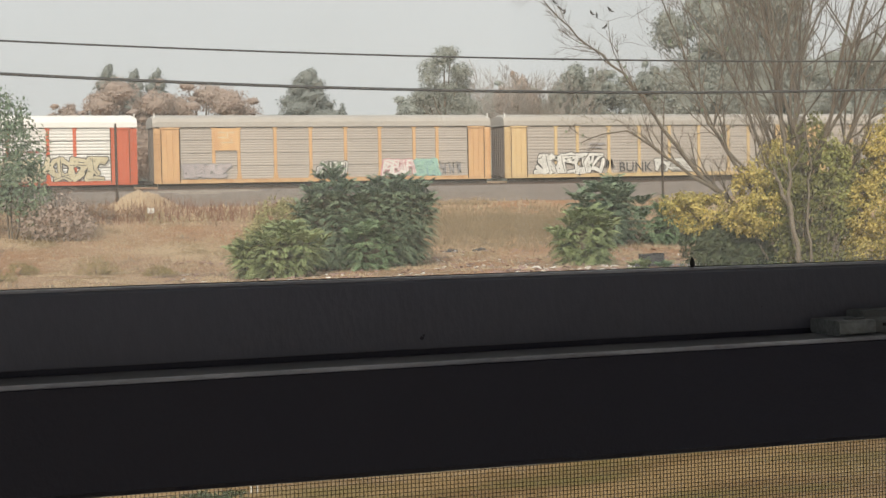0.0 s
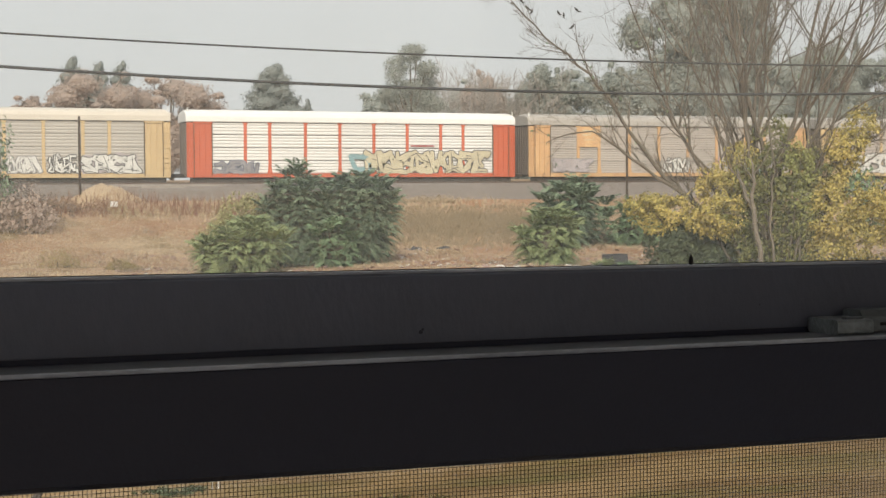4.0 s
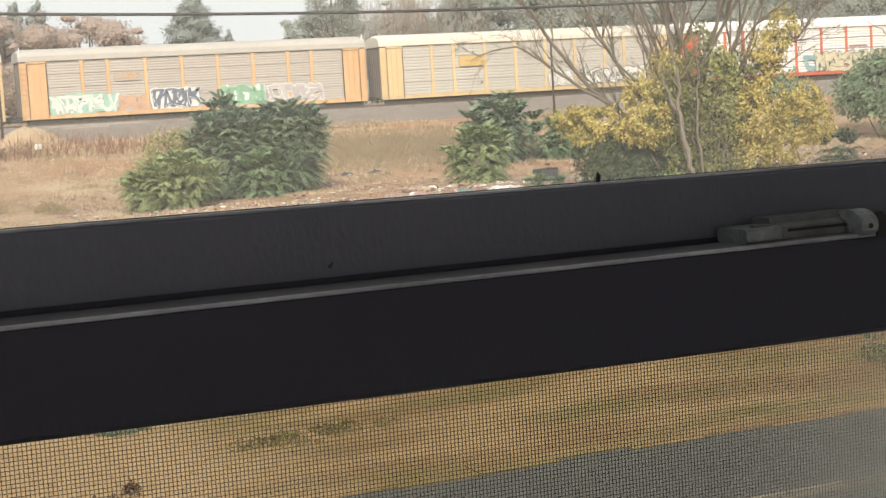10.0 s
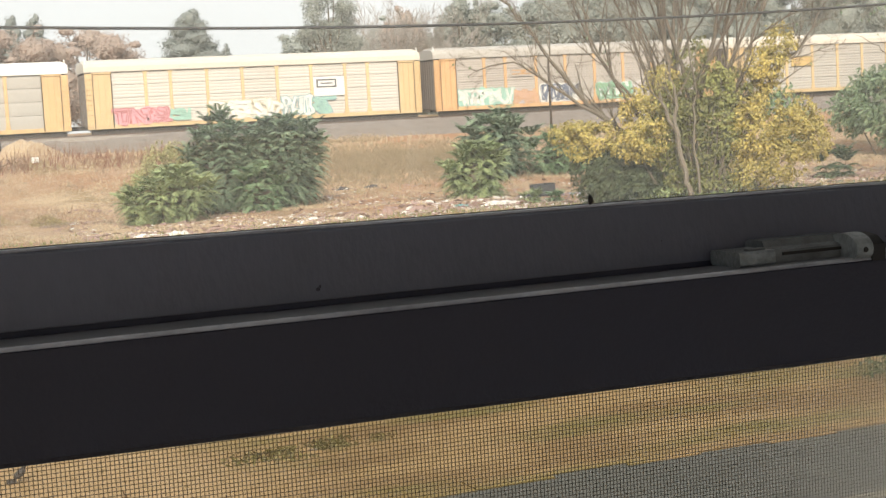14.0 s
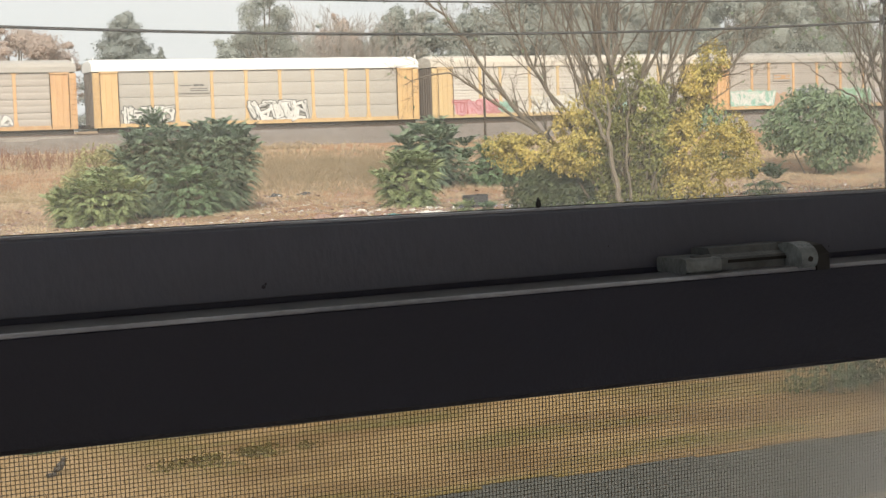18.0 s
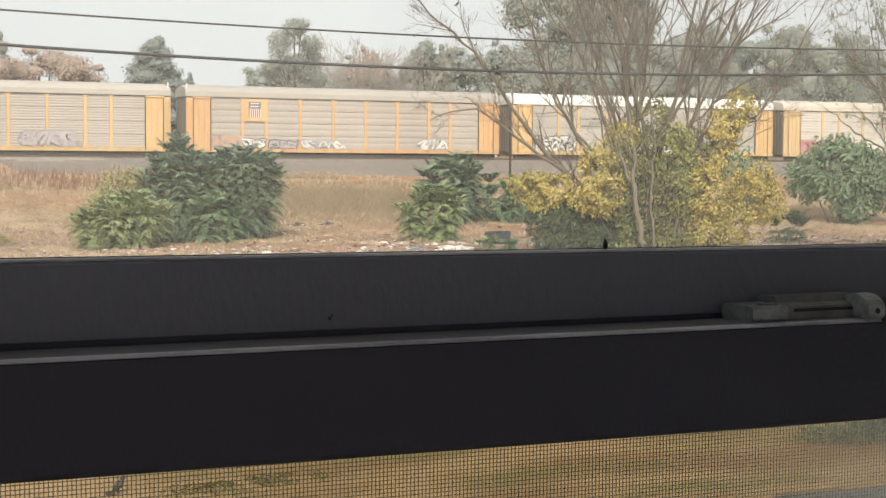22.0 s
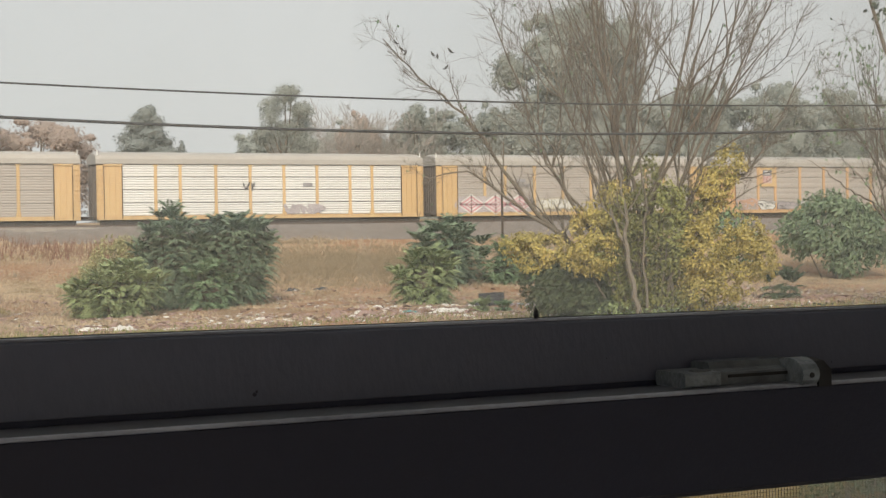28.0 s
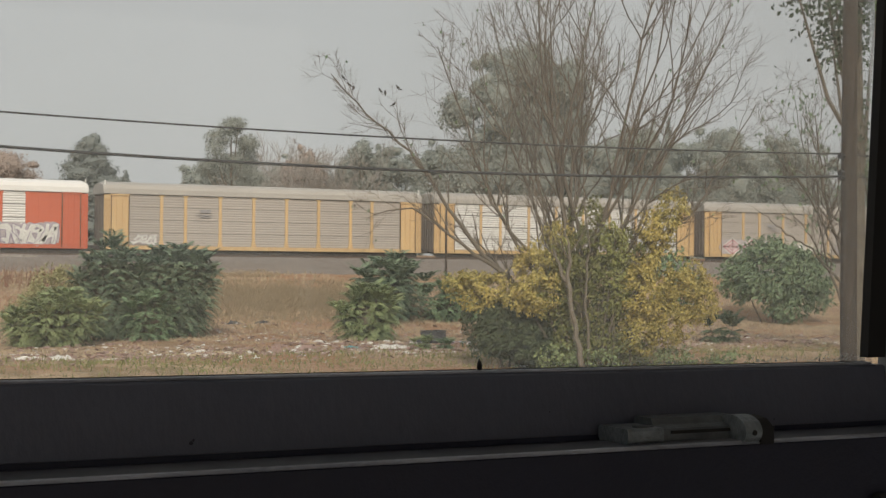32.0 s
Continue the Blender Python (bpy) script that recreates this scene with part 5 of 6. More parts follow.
for bends, r0, fore in (([(0.10, -0.05), (0.02, 0.9), (-0.14, 1.9), (-0.40, 3.6), (-0.30, 4.6), (-0.55, 6.6), (-0.9, 9.8), (-1.1, 13.5)], 0.125, -3.2),
                        ([(-0.35, 3.3), (-0.85, 4.5), (-1.25, 6.2), (-1.9, 8.2), (-2.3, 11.5)], 0.085, -3.0),
                        ([(0.45, -0.05), (0.45, 1.4), (0.40, 3.2), (0.50, 5.4), (0.35, 8.2), (0.75, 11.6), (0.80, 15.5)], 0.06, -2.2),
                        ([(1.55, -0.05), (1.60, 1.3), (1.55, 2.8), (1.85, 4.6), (2.0, 7.4), (2.7, 10.6), (3.2, 14.0)], 0.085, -1.2),
                        ([(2.2, -0.05), (2.25, 1.6), (2.45, 3.4), (2.45, 5.2), (3.2, 7.6), (4.1, 10.0)], 0.07, -1.2)):
    bent_limb([(q - 0.35, z) for q, z in bends], r0, 0.0, None, False, 0.30, M_BARK, fore)
bent_limb([(-0.08, 1.2), (-1.2, 2.4), (-3.35, 3.9), (-5.5, 6.5), (-7.1, 8.8), (-8.9, 10.3), (-10.4, 12.0)], 0.13, 0.8)
bent_limb([(-3.35, 3.9), (-5.4, 5.4), (-7.0, 6.4), (-8.8, 6.0)], 0.08, -0.5)
bent_limb([(-0.1, 1.6), (-1.5, 3.3), (-3.0, 5.6), (-3.9, 7.2), (-4.8, 9.8), (-6.0, 13.0)], 0.11, -0.8)
bent_limb([(0.0, 1.1), (1.3, 2.2), (2.8, 4.2), (3.7, 5.7), (4.6, 6.4), (5.7, 8.2), (7.2, 10.9)], 0.11, 0.6)
bent_limb([(0.0, 1.5), (1.0, 2.9), (2.0, 5.0), (3.0, 8.0), (4.6, 11.5), (6.0, 14.5)], 0.105, -0.7)
bent_limb([(-0.1, 0.4), (-0.8, 3.5), (-1.6, 7.0), (-2.9, 11.0), (-3.9, 15.0)], 0.105, 0.9)
bent_limb([(-0.2, 2.3), (-0.45, 2.75), (-1.1, 3.05), (-1.9, 3.1)], 0.03, -0.6, shoots=0.0, fore=-2.6)
for k in range(5):      # upright inner stems
    mb, u = MB(), (k + 0.5) / 5 * 2 - 1
    grow(mb, Vector((u * 0.25 * RX - 0.05, u * 0.25 * RY, rng.uniform(2.4, 4.0))), Vector((u * 0.42 * RX, u * 0.42 * RY, 1.0)).normalized(), rng.uniform(12, 15.5), 0.095, 3, rng, tips, 0.06, 0.11, (5, 6), (0.3, 0.8), 0.42, 11, 0.007)
    part("limb", mb, M_TWIG, tree)
sel = [t for t in tips if rng.random() < 0.02]
part("last_leaves", leaves_mesh("leaves", [tuple(t[0]) for t in sel], [(0, 0, -1)] * len(sel), 0.16, M_MIDG, 3, 0.6), None, tree, kind="stuff")

leafy_bush(34.2, 53.0, [across(-2.2, -0.6, 3.6, 1.2, 1.0, 1.6), across(-2.7, -0.4, 2.9, 0.9, 0.8, 0.7), across(-4.3, 0, 3.1, 1.5, 0.9, 0.9), across(2.3, -0.5, 3.2, 1.2, 1.0, 1.6),
                        across(3.9, 0, 3.3, 1.1, 0.9, 1.3), across(2.0, -0.6, 1.5, 0.9, 0.8, 1.0), across(3.3, -0.3, 1.9, 1.1, 0.8, 1.0), across(2.7, 0.2, 5.6, 0.9, 0.8, 1.0), across(3.4, 0.2, 6.6, 0.7, 0.7, 0.9), across(-1.4, -0.3, 5.2, 0.8, 0.7, 0.9), across(-5.0, 0.2, 3.4, 1.1, 0.8, 0.6), across(4.6, 0.2, 2.7, 0.8, 0.8, 1.0)],
           24000, 0.135, M_YELLOW, 14, "autumn-yellow shrub growing round the bare tree", "yellow_shrub", 0.6, 11, 0.0)
# Dark leaf colour stands in for the shade behind the trunk.
leafy_bush(34.4, 54.6, [across(0.2, 0.3, 2.2, 1.4, 0.7, 2.0), across(1.8, 0.4, 2.0, 1.4, 0.7, 1.6), across(-0.9, 0.4, 2.4, 1.2, 0.7, 1.6)], 3800, 0.17, M_OLIVE, 19, "dark olive undergrowth standing in for shade behind the trunk", "dark_shrub")
leafy_bush(33.9, 52.5, [across(-1.5, 0, 3.2, 0.65, 0.5, 1.4), across(1.25, 0, 3.6, 0.6, 0.5, 1.5), across(-1.2, 0, 4.9, 0.6, 0.5, 0.9), across(1.0, 0, 5.3, 0.7, 0.5, 0.9)], 2400, 0.14, M_YGREEN, 13, "thin yellow-green leaves beside the stems", "young_shrub", 0.6, 5, 0.0)
leafy_bush(34.2, 53.4, [across(0.9, -0.3, 4.6, 1.0, 0.6, 1.3), across(-0.9, -0.3, 4.0, 0.9, 0.6, 1.3), across(1.2, -0.4, 2.6, 0.8, 0.6, 1.4), across(-1.1, -0.4, 2.2, 0.7, 0.5, 1.3), across(2.2, 0.2, 4.6, 1.2, 0.8, 1.4), across(0.3, 0.5, 6.0, 1.2, 0.8, 1.2), across(0.0, 0.9, 3.4, 1.4, 0.6, 1.6)], 5200, 0.15, M_SHADEY, 15, "thin yellow-green foliage among the bare stems, darkened for shade", "young_shrub", 0.6, 7, 0.02)
leafy_bush(34.0, 52.6, [across(-0.9, 0, 3.2, 0.75, 0.45, 1.7), across(0.35, 0, 2.9, 0.8, 0.45, 1.8), across(1.1, 0, 3.4, 0.8, 0.45, 1.6), across(-0.4, 0.2, 4.6, 0.8, 0.45, 1.2), across(0.7, 0.2, 4.9, 0.8, 0.45, 1.1)], 3000, 0.14, M_SHADEY, 113, "olive-yellow foliage round the trunk of the bare tree, darkened for shade", "young_shrub", 0.6, 5, -0.05)
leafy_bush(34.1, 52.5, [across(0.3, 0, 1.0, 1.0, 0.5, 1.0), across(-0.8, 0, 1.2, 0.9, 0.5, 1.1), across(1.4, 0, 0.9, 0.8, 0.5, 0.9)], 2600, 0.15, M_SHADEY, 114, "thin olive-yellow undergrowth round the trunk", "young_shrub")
leafy_bush(32.6, 53.4, [across(-0.9, 0, 0.9, 1.2, 0.7, 1.0), across(-0.1, 0, 0.6, 0.8, 0.6, 0.7)], 3200, 0.16, M_DARKG, 20, "olive undergrowth at the foot of the trunk, darkened for shade", "dark_shrub")
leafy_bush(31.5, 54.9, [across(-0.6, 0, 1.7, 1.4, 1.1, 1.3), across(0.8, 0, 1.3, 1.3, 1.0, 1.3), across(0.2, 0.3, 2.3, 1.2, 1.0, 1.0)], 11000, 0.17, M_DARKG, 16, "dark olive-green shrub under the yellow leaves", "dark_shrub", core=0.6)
leafy_bush(32.4, 52.2, [across(0, 0, 0.5, 1.1, 0.8, 0.7), across(1.6, 0, 0.4, 0.9, 0.7, 0.6)], 900, 0.17, M_LIME, 17, "low green weeds at the foot of the tree", "weeds")
leafy_bush(37.4, 51.8, [across(0, 0, 0.4, 1.5, 0.8, 0.6), across(2.4, 0.2, 0.35, 1.3, 0.7, 0.5), across(-1.8, 0, 0.4, 1.0, 0.7, 0.6)], 1300, 0.16, M_LIME, 18, "low green weeds at the foot of the tree", "weeds")

# feathered bushes in the yard
frond_bush(21.9, 80.8, 5.0, 6.0, 20, M_SUMAC, 21, "dark green feathery bush on the dry yard", 0.30, tiers=12, peaks=((0.03, 0.60),), dome=1.5)
frond_bush(25.4, 80.2, 6.0, 5.4, 26, M_SUMAC, 22, "dark green feathery bush on the dry yard", 0.30, tiers=12, peaks=((0.0, 0.62),), dome=2.0)
frond_bush(23.4, 78.4, 3.2, 2.6, 7, M_MIDG, 27, "low green feathery bush before larger ones", 0.32, tiers=5)
frond_bush(18.0, 76.6, 5.8, 2.9, 24, M_LIME, 23, "low bright green feathery bush on the dry yard", 0.31, tiers=6, peaks=((0.08, 0.7),), dome=1.4)
M_PALE = leaf_mat("pale_yellow_green_leaf", (0.40, 0.385, 0.20), (0.29, 0.285, 0.145), 0.2, 0.45)
leafy_bush(19.4, 82.4, [across(0, 0, 2.5, 1.5, 1.1, 1.6), across(-1.3, 0, 1.5, 1.1, 0.9, 1.2), across(0.7, 0, 3.2, 0.9, 0.8, 1.0)], 4200, 0.19, M_PALE, 28, "wispy pale yellow-green shrub behind the feathery bushes", "young_shrub", 0.4, 5, -0.08)
frond_bush(34.9, 76.0, 4.2, 3.4, 13, M_LIME, 24, "bright green feathery bush beside the trodden earth", 0.34, tiers=6, peaks=((0.0, 0.8),))
frond_bush(42.6, 89.6, 6.2, 4.6, 16, M_SUMAC, 25, "dark green feathery bush on the bank", 0.38, tiers=8)
frond_bush(47.0, 89.2, 5.4, 2.9, 14, M_MIDG, 26, "low green feathery bush on the bank", 0.34, tiers=5)
M_ROUND = leaf_mat("dull_mid_green_leaf", (0.225, 0.295, 0.175), (0.14, 0.205, 0.125), 0.24, 0.45)
leafy_bush(71.3, 86.6, [across(0, 0, 3.7, 3.8, 2.6, 2.5), across(-2.2, 0, 3.2, 2.0, 1.8, 1.7), across(2.4, 0, 3.4, 2.3, 2.0, 1.9), across(0.4, -0.5, 4.8, 2.0, 1.8, 1.4), across(0.9, -0.6, 1.5, 1.8, 1.5, 1.5), across(3.4, 0.2, 1.9, 1.3, 1.0, 1.1)], 8000, 0.42, M_ROUND, 31, "broad round bright green bush on dry grass", "round_bush", 0.42)
leafy_bush(66.2, 92.0, [across(0, 0, 2.7, 1.8, 1.6, 2.2), across(1.4, 0, 1.9, 1.4, 1.2, 1.6)], 1600, 0.32, M_MIDG, 32, "green bush half hidden behind the yellow shrub", "round_bush", 0.45)
frond_bush(52.4, 68.0, 2.6, 1.5, 3, M_OLIVE, 33, "small sprawling dark green plant on dry grass", name="small_plant", tiers=3)
frond_bush(33.2, 66.2, 1.4, 0.6, 4, M_LIME, 34, "small yellow-green weed patch by the rubbish", 0.15, name="small_plant", tiers=3)
frond_bush(34.6, 66.5, 1.2, 0.5, 4, M_MIDG, 35, "small yellow-green weed patch by the rubbish", 0.14, name="small_plant", tiers=3)
M_TUFT = leaf_mat("olive_straw_leaf", (0.33, 0.275, 0.14), (0.24, 0.20, 0.10), 0.2, 0.35)
for tx_, ty_, tw_ in ((9.5, 81.0, 1.1), (6.0, 84.5, 0.8), (12.4, 79.4, 0.7), (4.2, 79.0, 0.9)):
    leafy_bush(tx_, ty_, [across(0, 0, 0.4 * tw_, tw_, 0.8 * tw_, 0.55 * tw_), across(0.8 * tw_, 0, 0.25 * tw_, 0.7 * tw_, 0.6 * tw_, 0.35 * tw_)], 700, 0.17, M_TUFT, int(36 + tx_ * 10), "low olive weed tuft in dry grass", "weeds", 0.25)

# tree and russet shrubs at the end of the bank
leafy_bush(6.6, 99.5, [across(0, 0, 5.2, 2.4, 2.0, 3.6), across(-2.2, 0, 4.5, 2.2, 2.0, 3.6), across(1.0, -0.3, 3.4, 1.7, 1.5, 2.4), across(-0.5, 0, 7.4, 1.7, 1.4, 2.2)], 5200, 0.32, M_SUMAC, 41, "leafy green tree on the bank by the railway", "green_tree", 0.45)
leafy_bush(9.6, 98.0, [across(0, 0, 1.4, 1.6, 1.0, 1.5), across(-1.8, 0, 1.2, 1.3, 1.0, 1.2), across(1.2, -0.3, 1.0, 1.0, 0.9, 1.0)], 1300, 0.28, M_FARB, 42, "russet dry shrub on the bank", "russet_shrub")
M_MAUVE = leaf_mat("grey_brown_leaf", (0.27, 0.225, 0.195), (0.19, 0.16, 0.135), 0.2, 0.3)
leafy_bush(8.7, 100.6, [across(-0.3, 0, 2.6, 1.7, 1.0, 1.7), across(1.6, 0, 1.7, 1.7, 1.0, 1.4), across(3.4, 0.2, 1.0, 1.4, 0.9, 0.8), across(-1.4, 0, 1.2, 1.6, 0.9, 1.2)], 2300, 0.20, M_MAUVE, 43, "grey-brown dusty shrub on the bank", "dusty_shrub", 0.3, 5, 0.03)

# half-bare tree and leafy tree near the utility pole
tr2, tips2 = bare_tree(54.0, 60.0, 6, 3, 14.0, "half-bare tree with a few green leaves", 3, 0.55)
rng = random.Random(41)
bent_limb([(0, 2.2), (-0.3, 3.5), (-1.0, 4.1), (-1.9, 5.1), (-3.0, 5.6), (-3.9, 6.1), (-4.7, 6.7), (-5.7, 7.2)], 0.085, 0.5, tr2, True, 0.2)
bent_limb([(0, 4.0), (-0.4, 5.6), (-1.0, 6.1), (-1.9, 6.7), (-2.6, 7.7), (-3.5, 8.6), (-4.5, 9.4), (-5.4, 10.6)], 0.085, -0.5, tr2, True, 0.2)
bent_limb([(0, 5.0), (-0.3, 6.4), (-0.9, 7.0), (-1.3, 7.8), (-1.4, 8.7), (-1.4, 9.6), (-1.7, 10.1), (-2.0, 10.9), (-2.6, 11.9)], 0.085, 0.4, tr2, True, 0.2)
bent_limb([(-1.0, 4.5), (-1.9, 5.2), (-2.6, 6.0), (-3.7, 6.9), (-4.7, 7.7)], 0.05, -0.3, tr2, True, 0.2)
bent_limb([(-1.1, 7.7), (-1.9, 8.5), (-2.7, 8.9), (-4.0, 9.2), (-5.1, 9.4)], 0.05, 0.3, tr2, True, 0.2)
tips2 = tips2 + tips[-900:]
rng = random.Random(12)
sel = [t for t in tips2 if rng.random() < 0.22]
part("last_leaves", leaves_mesh("leaves", [tuple(t[0]) for t in sel], [(0, 0, -1)] * len(sel), 0.22, M_MIDG, 4, 0.6), None, tr2, kind="stuff")


def crown_tree(x, y, lobes, n, leaf, material, seed, label, name="tree", trunk_r=0.3, aspect=0.6, group="", shell=0.35, z=None, core=0.0):
    ob = thing(name, label, "tree", group, loc=(x, y, ground_z(x, y) - 0.05 if z is None else z))
    mb = MB()
    top = max(l[2] for l in lobes)
    mb.tube([(0, 0, 0), (0.05, 0, top * 0.35), (0, 0.05, top * 0.75), (0, 0, top)], [trunk_r, trunk_r * 0.8, trunk_r * 0.45, 0.04], 7)
    for l in lobes:
        mb.tube([(0, 0, max(0.3, l[2] - l[5] * 1.3) * 0.7), (l[0] * 0.5, l[1] * 0.5, l[2] * 0.75), (l[0], l[1], l[2])], [trunk_r * 0.5, trunk_r * 0.3, 0.03], 5)
    part("trunk", mb, M_BARK, ob)
    # Added core in leaf colour: an even surface in place of dark holes.
    if core:
        part("inner_crown", inner_crown(lobes, seed, core), material, ob, "solid core closing dark holes between leaves")
    pts, ups, nors = cloud_points(lobes, n, seed, shell, -0.22)
    part("crown", leaves_mesh("crown", pts, ups, leaf, material, seed, aspect, 0.5, 0.2, nors, 0.35), None, ob, kind="stuff")
    return ob


crown_tree(30.2, 33.0, [(-1.0, 0, 10.4, 0.6, 0.6, 1.0), (-2.3, 0, 11.9, 0.9, 0.9, 0.9), (-0.9, 0, 11.6, 1.3, 1.2, 1.7), (-1.7, 0, 13.8, 1.9, 1.5, 2.0), (0.2, 0, 8.2, 0.45, 0.5, 3.2), (0.6, 0, 12.0, 1.2, 1.0, 2.4)], 3800, 0.17, M_OLIVE, 51, "tall leafy tree standing behind the utility pole", "leafy_tree", 0.2)

# far trees behind the railway
FAR = [
    ("brown", 22.6, 165, 13.9, 14.0), ("brown", 32.0, 168, 13.6, 14.5), ("brown", 17.2, 170, 11.6, 5.6), ("brown", 27.6, 172, 13.0, 8.0), ("spire", 23.6, 185, 17.0, 8.4),
    ("spire", 26.8, 186, 16.5, 7.6), ("spire", 29.6, 187, 16.8, 8.0), ("conifer", 41.3, 160, 14.4, 11.4), ("spire", 49.3, 175, 11.6, 3.4),
    ("spire", 57.1, 175, 11.2, 1.3), ("gum", 56.1, 158, 16.7, 7.2), ("thin", 67.4, 170, 16.6, 7.3), ("thin", 73.8, 168, 16.2, 6.0),
    ("mass", 78.0, 172, 17.0, 7.5), ("mass", 90.1, 176, 17.4, 9.0), ("big", 87.6, 150, 27.3, 16.5), ("mass", 119.0, 172, 20.6, 10.5),
    ("mass", 131.1, 170, 21.0, 12.0), ("mass", 146.1, 175, 20.8, 11.5), ("mass", 158.2, 170, 21.0, 12.2), ("brown", 72.5, 178, 16.0, 7.4),
    ("spire", 136.3, 190, 24.2, 3.4), ("low", 64.8, 188, 14.6, 12.0), ("low", 75.0, 186, 15.8, 14.0), ("low", 87.0, 184, 16.6, 15.7), ("low", 101.8, 184, 17.6, 17.4),
    ("low", 116.0, 186, 20.0, 17.0), ("low", 129.0, 190, 21.5, 17.0), ("low", 142.0, 190, 22.0, 18.6), ("low", 158.0, 188, 21.5, 19.3), ("low", 175.0, 184, 21.0, 19.3), ("mass", 108.0, 178, 18.0, 10.0),
]


def far_tree(kind, x, y, h, w, seed):
    rng = random.Random(seed)
    z = ground_z(x, y)
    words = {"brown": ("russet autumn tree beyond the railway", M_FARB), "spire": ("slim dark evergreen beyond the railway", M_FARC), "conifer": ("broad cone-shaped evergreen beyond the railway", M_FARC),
             "gum": ("open pale-leaved gum tree beyond the railway", M_GUM), "mass": ("dense haze-pale green tree beyond the railway", M_FARG), "big": ("very tall dense haze-pale green tree beyond the railway", M_FARG),
             "low": ("dense belt of haze-pale green trees beyond the railway", M_FARG)}
    if kind == "thin":
        ob = thing("far_bare_tree", "thin leafless tree beyond the railway", "tree", "far trees", loc=(x, y, z))
        tips = []
        for s in range(9):
            mb = MB()
            a = (s / 8 * 2 - 1) * 0.52
            grow(mb, Vector((0, 0, 0)), Vector((math.sin(a), rng.uniform(-.2, .2), math.cos(a))), h * rng.uniform(0.62, 0.74), 0.12, 3, rng, tips, 0.06, 0.10, (4, 6), (0.35, 0.8), 0.5, 6, 0.022)
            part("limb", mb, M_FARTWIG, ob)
        return
    lobes = []
    if kind in ("spire", "conifer"):
        for i in range(30):
            f = i / 29
            rr, a = w / 2 * (1.04 - 0.80 * f ** 2.1), 2.4 * i
            off = rr * 0.42
            lobes.append((off * math.cos(a), off * math.sin(a), h * (0.10 + 0.83 * f), rr * rng.uniform(0.5, 0.72), rr * 0.6, h * rng.uniform(0.05, 0.075)))
        n, leaf = (26000, 0.27) if kind == "conifer" else (9000, 0.25)
    elif kind == "gum":
        for i in range(22):
            a, f = rng.uniform(-1, 1), rng.random()
            lobes.append((a * w * 0.42, rng.uniform(-1, 1) * w * 0.25, h * (0.30 + 0.65 * f) - abs(a) * 1.2, w * 0.15, w * 0.15, h * 0.05))
        for a, f in ((0, 0.92), (-0.22, 0.84), (0.24, 0.82), (0.1, 0.7), (-0.3, 0.66), (0.34, 0.6)):
            lobes.append((a * w, 0, h * f, w * 0.22, w * 0.2, h * 0.07))
        n, leaf = 15000, 0.22
    else:
        k = {"brown": 5, "mass": 6, "big": 8, "low": 6}[kind]
        for i in range(k):
            a = (i + rng.random()) / k * 2 - 1
            lobes.append((a * w * 0.40, rng.uniform(-1, 1) * w * 0.22, h * (0.86 - 0.20 * a * a - 0.10 * rng.random()), w * rng.uniform(0.14, 0.2), w * rng.uniform(0.16, 0.24), h * rng.uniform(0.09, 0.14)))
            lobes.append((a * w * 0.44, rng.uniform(-1, 1) * w * 0.22, h * (0.62 - 0.10 * a * a - 0.2 * rng.random()), w * rng.uniform(0.16, 0.22), w * rng.uniform(0.16, 0.24), h * rng.uniform(0.11, 0.16)))
        lobes.append((0, 0, h * 0.42, w * 0.46, w * 0.34, h * 0.25))
        for i in range(k * 3):      # small sprays that break the outline
            a = rng.uniform(-1, 1)
            s = rng.uniform(0.05, 0.10)
            lobes.append((a * w * 0.52, rng.uniform(-1, 1) * w * 0.25, h * (rng.uniform(0.60, 0.97) - 0.24 * a * a), w * s, w * s, h * s * 0.55))
        n, leaf = {"brown": (20000, 0.25), "mass": (24000, 0.28), "big": (56000, 0.31), "low": (22000, 0.36)}[kind]
    lab, m = words[kind]
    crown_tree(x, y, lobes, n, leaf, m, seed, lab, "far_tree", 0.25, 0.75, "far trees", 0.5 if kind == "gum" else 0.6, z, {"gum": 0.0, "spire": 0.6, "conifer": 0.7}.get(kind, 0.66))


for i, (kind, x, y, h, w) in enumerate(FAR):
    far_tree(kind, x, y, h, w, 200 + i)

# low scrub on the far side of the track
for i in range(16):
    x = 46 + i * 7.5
    leafy_bush(x, 131 + (i * 7 % 5), [(0, 0, 1.3, 4.6, 1.6, 1.3), (3.0, 0, 1.0, 2.8, 1.4, 1.1)], 1500, 0.5, M_FARG, 400 + i, "low haze-pale scrub beyond the railway", "scrub")

leafy_bush(19.6, 86.0, [across(0, 0, 1.2, 1.5, 1.0, 1.3), across(-0.8, 0, 0.8, 1.1, 0.9, 0.9)], 900, 0.3, mat("straw_green_leaf", (0.30, 0.27, 0.12), 0.8, 0, (0.22, 0.19, 0.09), 0.7, 5, 0.6, per_island=0.3, translucent=0.3), 45, "pale straw-green weed clump behind green bushes", "weeds", 0.35)
leafy_bush(12.4, 105.5, [across(0, 0, 0.5, 1.6, 0.8, 0.6), across(2.2, 0, 0.4, 1.3, 0.7, 0.5)], 700, 0.22, M_REDW, 46, "rusty dead brush at the foot of the bank", "dead_brush")

